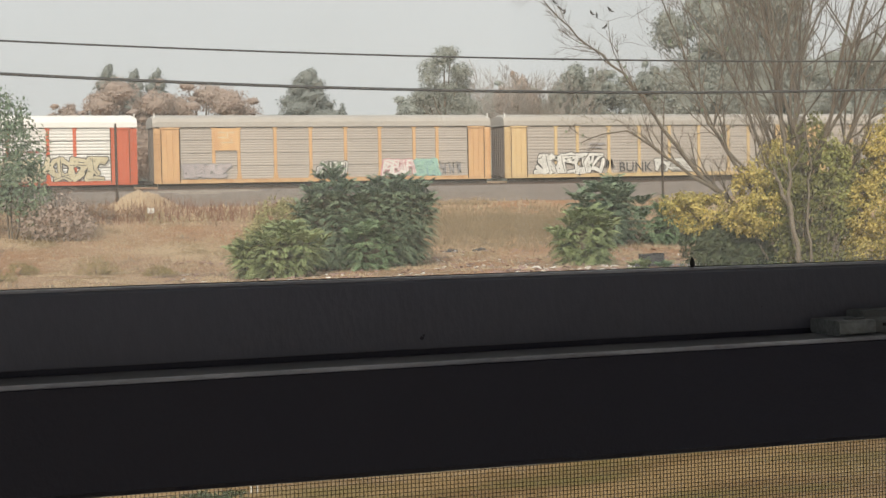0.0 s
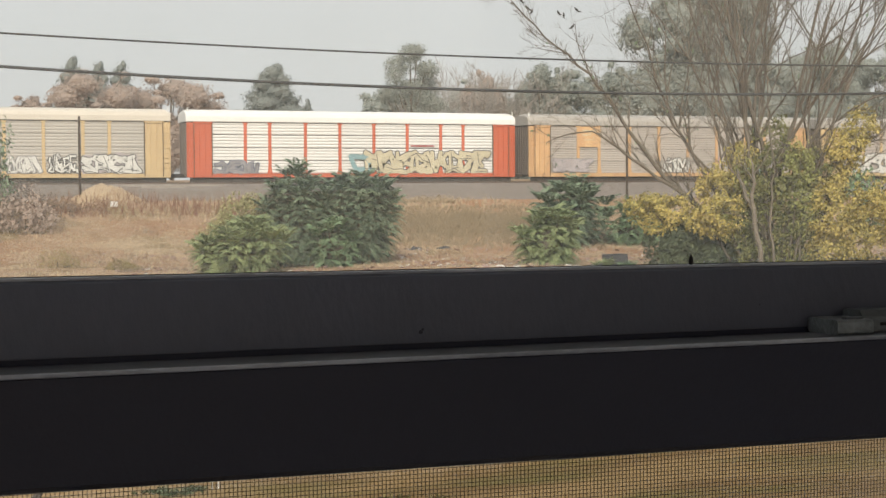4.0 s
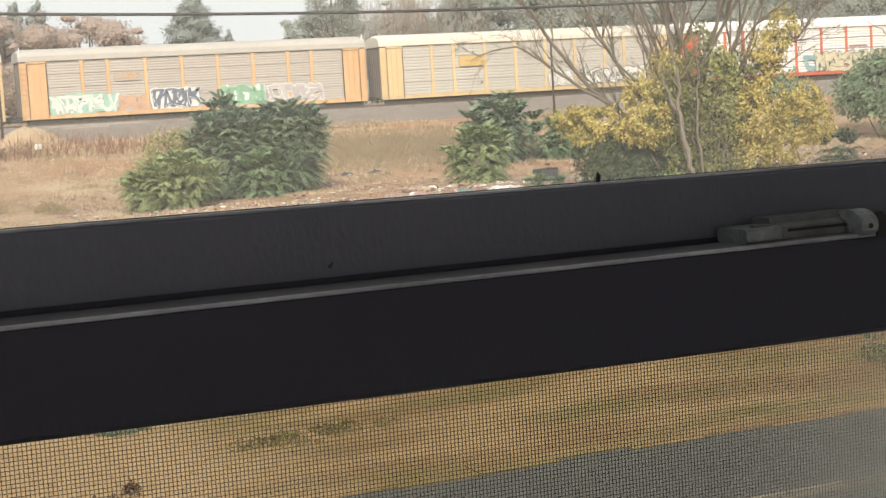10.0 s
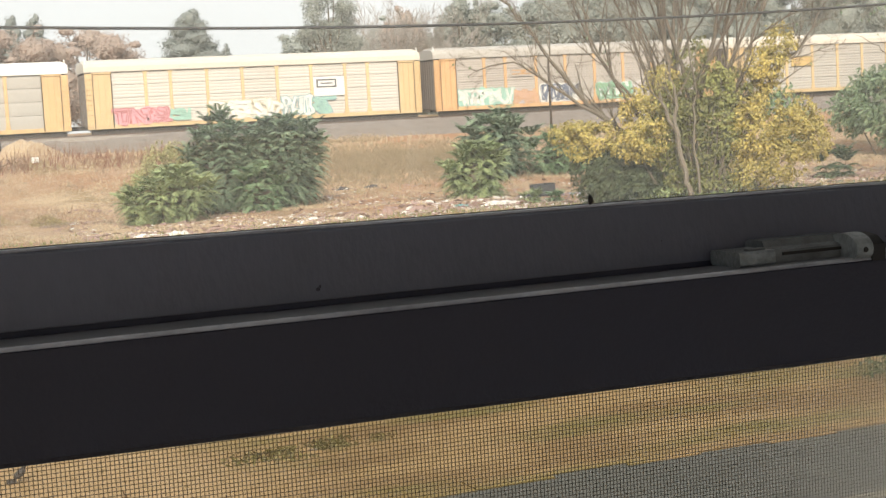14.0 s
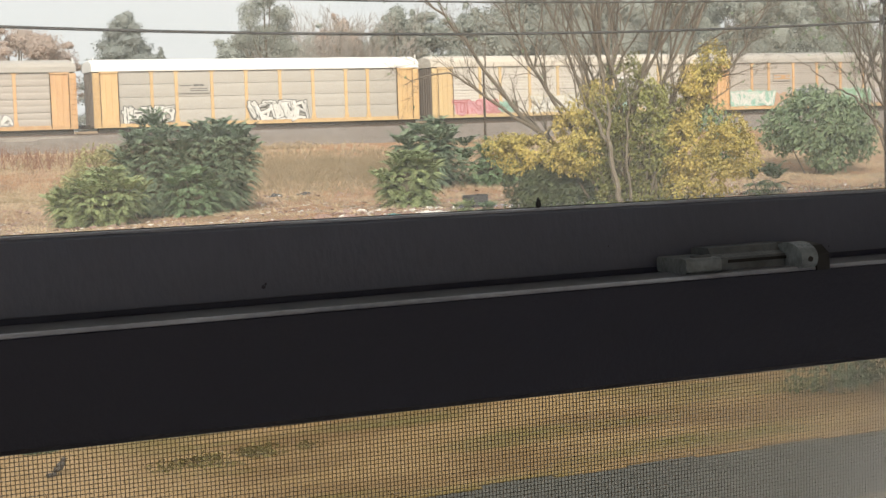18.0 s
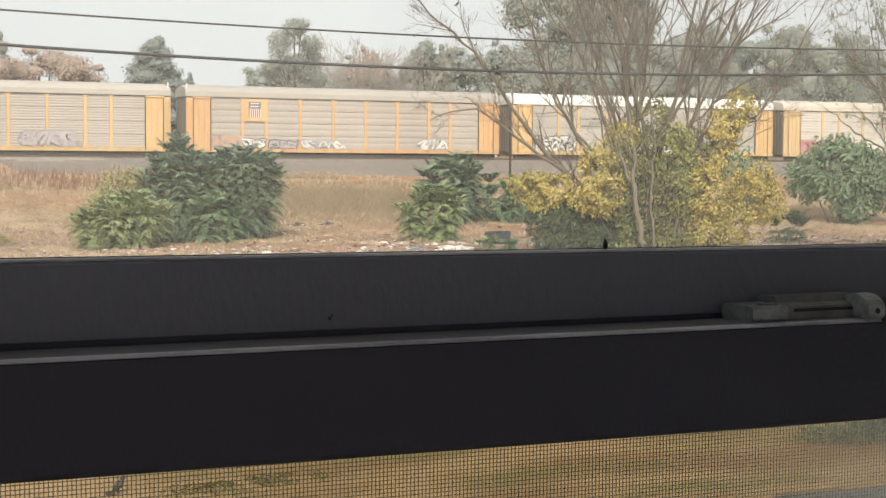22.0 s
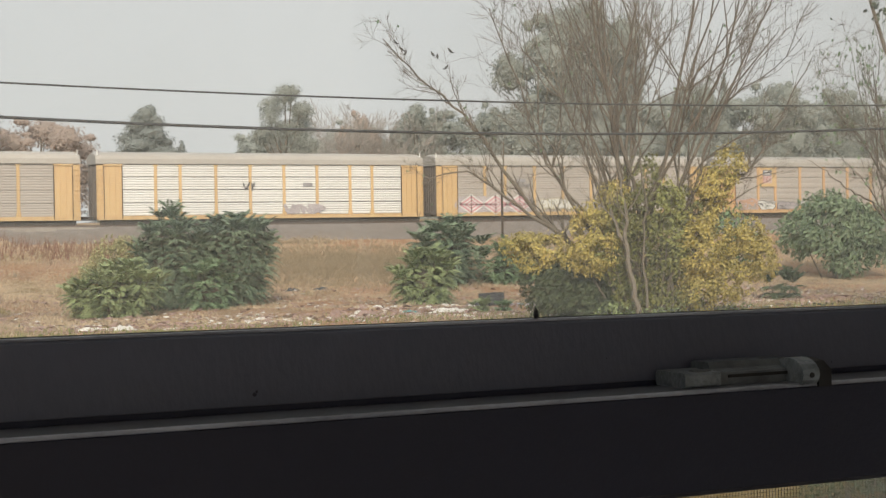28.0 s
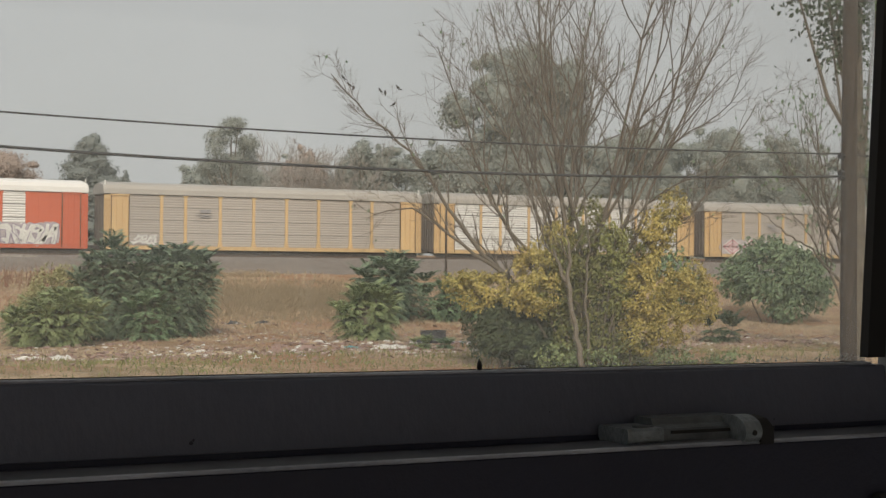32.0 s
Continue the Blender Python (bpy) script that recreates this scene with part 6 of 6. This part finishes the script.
# ---- dry grass, weeds and rubbish ----
def blades(name, n, place, hgt, wid, material, seed, label):
    r = np.random.RandomState(seed)
    v, f = [], []
    while len(f) < n:
        x, y, k = place(r)
        z, h = ground_z(x, y) - 0.02, hgt * k * r.uniform(0.5, 1.2)
        a, b = r.normal(0, 0.35 * h), r.normal(0, 0.35 * h)
        w = wid * r.uniform(0.6, 1.3)
        o = len(v)
        v += [(x - w, y, z), (x + w, y, z), (x + a, y + b, z + h)]
        f.append((o, o + 1, o + 2))
    me = bpy.data.meshes.new(name)
    me.from_pydata(v, [], f)
    me.materials.append(material)
    return tagged(new(name, me), label, "grass", kind="stuff")


def clumpy(x, y, s, cut):
    return noise.noise((x * s, y * s, 7.3)) > cut


def on_yard(r):
    while True:
        x, y = r.uniform(-4, 100), r.uniform(60, 98)
        if x < 0.85 * y + 6 and clumpy(x, y, 0.22, 0.05) and not (27 < x < 46 and 64 < y < 82 and not clumpy(x, y, 0.5, 0.3)):
            return x, y, 1.0


def on_bank(r):
    while True:
        x, y = r.uniform(0, 100), r.uniform(86, 110)
        if clumpy(x, y, 0.18, -0.1):
            return x, y, 0.7 + 0.8 * max(0, (y - 100) / 10)


def on_crest(r):
    while True:
        x, y = r.uniform(0, 100), r.gamma(2, 1.2) * -1 + 110.5
        if y > 104 and clumpy(x, y, 0.12, -0.02):
            return x, y, 1.0


def pale_lawn(r):
    while True:
        x, y = r.uniform(-2, 9), r.uniform(16.1, 26)
        if x + 2.5 * noise.noise((x * 0.5, y * 0.5, 3.3)) < 5.0:
            return x, y, 1.0


def gold_lawn(r):
    while True:
        x, y = r.uniform(2, 26), r.uniform(16.1, 26)
        if x + 2.5 * noise.noise((x * 0.5, y * 0.5, 3.3)) > 4.6:
            return x, y, 1.0


def tufted(seed, n, x0, x1, y0, y1, size):
    """Places gathered in tussocks."""
    q = random.Random(seed)
    spots = []
    while len(spots) < n:
        x, y = q.uniform(x0, x1), q.uniform(y0, y1)
        if clumpy(x, y, 0.13, -0.12 + 0.25 * q.random()):
            spots.append((x, y, q.uniform(0.5, 1.5)))

    def place(r):
        x, y, k = spots[r.randint(n)]
        dx, dy = r.normal(0, size * k), r.normal(0, size * k * 0.7)
        return x + dx, min(y + dy, 110.0), k * max(0.25, 1 - 0.5 * (abs(dx) + abs(dy)) / (size * k))
    return place


M_GREYW = mat("grey_dead_stalks", (0.30, 0.25, 0.19), 0.9, 0, (0.20, 0.16, 0.12), 0.4, 3, 0.6, per_island=0.3, translucent=0.2)
M_RUSTY = mat("fox_red_weed", (0.37, 0.255, 0.18), 0.9, 0, (0.26, 0.175, 0.125), 0.4, 3, 0.6, per_island=0.3, translucent=0.2)
blades("straw_tussocks", 16000, tufted(161, 520, 0, 80, 70, 108, 0.42), 0.36, 0.03, M_STRAW, 161, "straw-coloured grass tussocks over the yard")
blades("rusty_tussocks", 10000, tufted(162, 420, 0, 34, 82, 102, 0.55), 0.42, 0.03, M_RUSTY, 162, "rust-red dead weeds in tussocks")
blades("brown_tussocks", 12000, tufted(163, 360, 0, 90, 66, 106, 0.45), 0.34, 0.03, M_GREYW, 163, "grey-brown dead weeds in tussocks")
blades("dry_grass", 16000, on_yard, 0.13, 0.04, M_STRAW, 61, "dry straw-coloured grass over the yard")
blades("dry_grass", 7000, on_bank, 0.19, 0.05, M_STRAW, 62, "tall dry grass on the railway bank")
blades("rusty_weeds", 1700, lambda r: (lambda q: (q[0], min(q[1], 104.0), q[2]))(on_bank(r)), 0.22, 0.04, M_REDW, 63, "rusty dead weeds on the railway bank")
blades("pale_grass", 900, on_crest, 0.42, 0.05, M_STRAW, 64, "pale feathery grass along the crest of the bank")
blades("brown_grass", 15000, lambda r: (r.uniform(29, 47), min(r.normal(98, 4), 106.5), 1.0), 0.34, 0.04, mat("brown_grass_blade", (0.285, 0.23, 0.155), 0.9, 0, (0.235, 0.185, 0.12), 0.4, 3, 0.6, per_island=0.12, translucent=0.2), 69, "soft tall brown grass on the bank")
ob = thing("sand_mound", "pale mound of dry sandy earth and straw on the bank", "mound", loc=(15.9, 108.1, ground_z(15.9, 108.1)))
mb, n_, m_ = MB(), 48, 14
for b in range(m_ + 1):
    for a in range(n_):
        w_, q = 2 * math.pi * a / n_, b / m_
        k_ = 1 + 0.25 * noise.noise((math.cos(w_) * 1.3, math.sin(w_) * 1.3, 2.0))
        x_, y_ = 3.2 * q * k_ * math.cos(w_), 1.6 * q * k_ * math.sin(w_)
        mb.v.append((x_, y_, ground_z(15.9 + x_, 108.1 + y_) - ob.location.z - 0.12 * q + 0.85 * (1 - q * q) ** 1.3 + 0.3 * (1 - q) * noise.noise((x_ * 0.9, y_ * 0.9, 7.0)) + 0.16 * (1 - q) * noise.noise((x_ * 3.1, y_ * 3.1, 9.0))))
mb.f = [(b * n_ + a, b * n_ + (a + 1) % n_, (b + 1) * n_ + (a + 1) % n_, (b + 1) * n_ + a)[::-1] for b in range(m_) for a in range(n_)]
part("heap", mb, mat("dry_sand", (0.43, 0.335, 0.225), 0.95, 0, (0.31, 0.23, 0.15), 1.2, 9, 0.7, 0.7, 14), ob, smooth=True)
for i, (x, y) in enumerate(((39.4, 108.6), (41.2, 108.8), (37.6, 108.9), (52.0, 109.0), (56.0, 108.7), (26.0, 108.9))):
    leafy_bush(x, y, [(0, 0, 0.28, 0.9, 0.5, 0.4), (0.8, 0.1, 0.2, 0.7, 0.4, 0.3)], 420, 0.22, M_STRAW, 90 + i, "pale feathery grass tuft on the bank", "grass_tuft", 0.2)
blades("red_stalks", 700, lambda r: (r.uniform(10, 27), r.uniform(103, 109), 1.0), 1.0, 0.03, mat("red_stalk", (0.22, 0.12, 0.085), 0.9), 70, "dead reddish weed stalks on the bank")
blades("lawn", 12000, pale_lawn, 0.032, 0.055, mat("straw_lawn", (0.27, 0.19, 0.085), 0.9, 0, (0.15, 0.115, 0.052), 0.45, 1.6, 0.6, per_island=0.06, translucent=0.15), 65, "dry straw-coloured lawn beyond the road")
blades("lawn", 22000, gold_lawn, 0.032, 0.065, mat("golden_lawn", (0.175, 0.112, 0.040), 0.9, 0, (0.075, 0.062, 0.024), 0.45, 1.6, 0.6, per_island=0.05, translucent=0.1), 72, "dry golden-brown lawn beyond the road")
blades("green_grass", 5000, lambda r: (r.uniform(8, 60), r.normal(60, 3.5), 1.0), 0.20, 0.035, M_GRASS, 66, "green weeds along the front of the yard")
leafy_bush(15.4, 18.4, [(0, 0, 0.3, 0.9, 0.6, 0.35), (1.2, 0.5, 0.35, 0.9, 0.6, 0.4)], 900, 0.09, M_OLIVE, 67, "low green shrub at the edge of the lawn", "weeds")
leafy_bush(5.8, 18.9, [(0, 0, 0.03, 1.1, 0.5, 0.09), (0.9, 0.3, 0.03, 0.8, 0.4, 0.08)], 1100, 0.06, M_DULLG, 68, "low green patch in the dry lawn", "weeds")
leafy_bush(4.0, 20.95, [(0, 0, 0.03, 0.6, 0.3, 0.09)], 500, 0.06, M_OLIVE, 71, "low grey-green patch in the dry lawn", "weeds")
for i, (x, y) in enumerate(((3.37, 17.32), (3.08, 16.85), (2.87, 16.62), (4.34, 16.30))):
    s = 0.5 if i == 3 else 1.0
    leafy_bush(x, y, [(0, 0, 0.09 * s, 0.11 * s, 0.10 * s, 0.11 * s)], int(70 * s), 0.07 * s, M_DEADLEAF, 80 + i, "small brown dead weed in the dry lawn", "dead_weed")
mb = MB()
for dx in (-0.045, 0.045):
    mb.tube([(dx, 0, 0), (dx, 0.005, 0.34)], [0.010, 0.010], 6)
mb.tube([(-0.045, 0, 0.16), (0.045, 0, 0.16)], [0.008, 0.008], 5)
thing("wire_stake", "small white wire marker stake in the dry lawn", "stake", mb=mb, material=mat("white_wire", (0.7, 0.7, 0.68), 0.5), loc=(4.54, 20.95, 0))
M_RAG = mat("white_rubbish", (0.72, 0.71, 0.68), 0.8, 0, (0.48, 0.46, 0.43), 3, 20, 0.6)
M_TEALRAG = mat("teal_rag", (0.13, 0.30, 0.32), 0.8)
M_RUST = mat("pinkish_scrap", (0.36, 0.25, 0.22), 0.85, 0, (0.22, 0.15, 0.13), 3, 20)
M_BOX = mat("dark_crate", (0.045, 0.046, 0.050), 0.7, 0, (0.075, 0.075, 0.08), 4, 30)


def crumple(name, x, y, w, d, h, material, seed, label):
    """A crumpled rag or bag lying on the ground."""
    rng = random.Random(seed)
    mb, nu, nv = MB(), 9, 7
    for j in range(nv):
        for i in range(nu):
            u, v = i / (nu - 1) * 2 - 1, j / (nv - 1) * 2 - 1
            e = max(0, 1 - max(abs(u), abs(v)) ** 3)
            q = 1 + 0.3 * rng.uniform(-1, 1)
            mb.v.append((u * w / 2 * q, v * d / 2 * q, -0.02 + h * e * rng.uniform(0.35, 1.0)))
    mb.f = [(j * nu + i, j * nu + i + 1, (j + 1) * nu + i + 1, (j + 1) * nu + i) for j in range(nv - 1) for i in range(nu - 1)]
    return thing(name, label, "rubbish", "rubbish on the yard", mb=mb, material=material, loc=(x, y, ground_z(x, y)))


crumple("white_bag", 15.9, 65.8, 1.1, 0.9, 0.28, M_RAG, 1, "crumpled white plastic bag on dry grass")
crumple("white_bag", 14.6, 65.9, 1.5, 0.8, 0.20, M_RAG, 2, "crumpled white plastic sheet on dry grass")
rng = random.Random(77)
for i in range(120):
    x = rng.choice((rng.uniform(17, 22.5), rng.uniform(21.8, 27.5), rng.uniform(22, 36), rng.uniform(29, 42)))
    y = 65.3 - 0.1 * (x - 19) + rng.gauss(0, 0.8) + (rng.uniform(4, 11) if x > 29 and rng.random() < 0.6 else 0)
    crumple("litter", x, y, rng.uniform(0.2, 0.6), rng.uniform(0.2, 0.5), rng.uniform(0.06, 0.18), rng.choice((M_RAG, M_RAG, M_RUST, M_STRAW)), 300 + i, "scrap of pale litter on the trodden yard")
crumple("white_sheet", 31.6, 66.2, 1.6, 0.9, 0.22, M_RAG, 4, "crumpled white sheet on the trodden earth")
crumple("teal_rag", 29.7, 66.6, 1.0, 0.7, 0.14, M_TEALRAG, 5, "teal cloth rag on the trodden earth")
crumple("scrap_heap", 26.7, 64.6, 1.3, 0.8, 0.35, M_RUST, 6, "heap of reddish scrap and rags")
crumple("scrap_heap", 25.3, 64.8, 0.5, 0.4, 0.50, M_RUST, 7, "heap of reddish scrap and rags")
crumple("blue_sheet", 38.7, 71.6, 2.2, 1.2, 0.16, mat("blue_grey_sheet", (0.30, 0.33, 0.40), 0.8), 8, "blue-grey plastic sheet on the ground")
mb = MB()
mb.box(-0.55, -0.4, 0, 0.55, 0.4, 0.05)
mb.box(-0.55, -0.4, 0, -0.50, 0.4, 0.62)
mb.box(0.50, -0.4, 0, 0.55, 0.4, 0.66)
mb.box(-0.55, -0.4, 0, 0.55, -0.35, 0.60)
mb.box(-0.55, 0.35, 0, 0.55, 0.4, 0.64)
crate = thing("dark_crate", "dark blue-grey open crate dumped on the ground", "crate", mb=mb, material=M_BOX, loc=(37.0, 72.4, ground_z(37.0, 72.4)))
crate.rotation_euler = (0, 0, 0.35)
crumple("dark_bag", 35.9, 72.0, 1.2, 0.7, 0.3, M_BOX, 10, "dark rubbish bag beside the crate")
mb = MB()
mb.box(-0.22, -0.2, 0, 0.22, 0.2, 0.36)
thing("white_box", "small white box on the bank", "box", mb=mb, material=M_RAG, loc=(16.15, 105.6, ground_z(16.15, 105.6)))
for i, x in enumerate((31.5, 33.4)):
    crumple("dark_lump", x, 88.0, 0.9, 0.6, 0.25, M_BOX, 20 + i, "dark lump of scrap on the bank")


# chips, stones and straw on the trodden earth
rng = random.Random(88)
for nm, n, material, s, lab in (("pale_chips", 2600, M_RAG, 0.07, "pale chips and shreds on the trodden earth"), ("dark_clods", 3800, M_RUST, 0.10, "brown clods and stones on the trodden earth")):
    mb = MB()
    for i in range(n):
        x, y = rng.uniform(12, 62), rng.choice((rng.uniform(60, 88), rng.gauss(66, 2.5)))
        if noise.noise((x * 0.25, y * 0.25, 2.2)) < -0.05 and nm == "pale_chips":
            continue
        z, r = ground_z(x, y), s * rng.uniform(0.5, 1.8)
        mb.add([(x + rng.uniform(-r, r) * 1.6, y + rng.uniform(-r, r), z + rng.uniform(-0.2, 0.9) * r) for k in range(4)], [(0, 1, 2), (0, 2, 3), (0, 3, 1), (1, 3, 2)])
    tagged(new(nm, mb.mesh(nm, material)), lab, "debris", kind="stuff")

# small birds perched on the arching limb
def bird(p, turn, name="perched_bird", label="small dark bird perched on a bare twig", group="birds in the bare tree"):
    ob = thing(name, label, "bird", group, loc=tuple(p))
    ob.rotation_euler = (0, 0, turn)
    mb = MB()
    mb.tube([(0, -0.07, 0.03), (0, -0.04, 0.06), (0, 0.02, 0.09), (0, 0.06, 0.13), (0, 0.08, 0.15)], [0.01, 0.04, 0.052, 0.04, 0.015], 8)
    part("body", mb, M_BIRD, ob, smooth=True)
    mb = MB()
    mb.tube([(0, 0.05, 0.15), (0, 0.065, 0.165), (0, 0.09, 0.175), (0, 0.11, 0.175)], [0.015, 0.03, 0.028, 0.008], 8)
    part("head", mb, M_BIRD, ob, smooth=True)
    mb = MB()
    mb.tube([(0, 0.11, 0.175), (0, 0.135, 0.17)], [0.008, 0.002], 5)
    part("beak", mb, M_GASKET, ob)
    mb = MB()
    mb.box(-0.02, -0.17, -0.015, 0.02, -0.05, 0.03)
    part("tail", mb, M_BIRD, ob)
    for s in (-1, 1):
        mb = MB()
        mb.tube([(s * 0.02, 0.0, 0.05), (s * 0.02, 0.01, -0.02)], [0.005, 0.004], 4)
        part("leg", mb, M_GASKET, ob)
    return ob


M_BIRD = mat("dark_plumage", (0.07, 0.062, 0.055), 0.8, 0, (0.045, 0.04, 0.036), 20, 90, 0.5)
spots = [(Vector(t[0]), Vector(t[0]).x * RX + Vector(t[0]).y * RY) for t in tips]
for a, z, turn in ((-9.8, 11.7, 0.4), (-9.6, 11.5, 1.2), (-9.4, 11.1, -0.7), (-8.5, 11.3, 0.2), (-8.2, 11.3, 2.6), (-7.6, 11.2, 1.5), (-8.0, 10.9, -1.3)):
    best = min(spots, key=lambda s: (s[1] - a) ** 2 + (s[0].z - z) ** 2)
    spots.remove(best)
    bird(Vector(tree.location) + best[0] + Vector((0, 0, 0.02)), turn)


LAWN_BIRD = bird((2.13, 20.8, 0.06), 0, "lawn_bird", "small brown bird hopping over the dry lawn", "")


# ---- what moves ----
def motions():
    # seconds, and how many wagon lengths the joint ahead of wagon 0 has gone past the origin
    run = [(0.0, 2.620), (2.5, 3.364), (6.0, 4.388), (10.0, 5.576), (14.5, 6.900), (18.0, 7.951), (22.0, 9.129), (25.0, 10.016), (28.5, 11.054), (32.0, 12.082)]
    for k, car in CARS.items():
        walk(car, [(t, pose((u - k - 0.5) * 28.4, YT, 4.2)) for t, u in run])

    hops = [(0.0, 2.10, 20.80), (5.5, 2.13, 20.78), (9.0, 2.15, 20.4), (14.0, 2.50, 19.46), (15.5, 3.10, 19.4), (17.0, 3.73, 19.30), (17.5, 3.76, 19.14), (18.0, 3.88, 19.18), (18.5, 4.00, 19.09), (19.0, 4.20, 19.12), (20.0, 4.38, 19.11), (21.0, 4.45, 19.10), (22.0, 4.43, 19.09), (32.0, 4.43, 19.09)]
    walk(LAWN_BIRD, [(t, pose(x, y, 0.05, 0, 0, -70)) for t, x, y in hops])


motions()
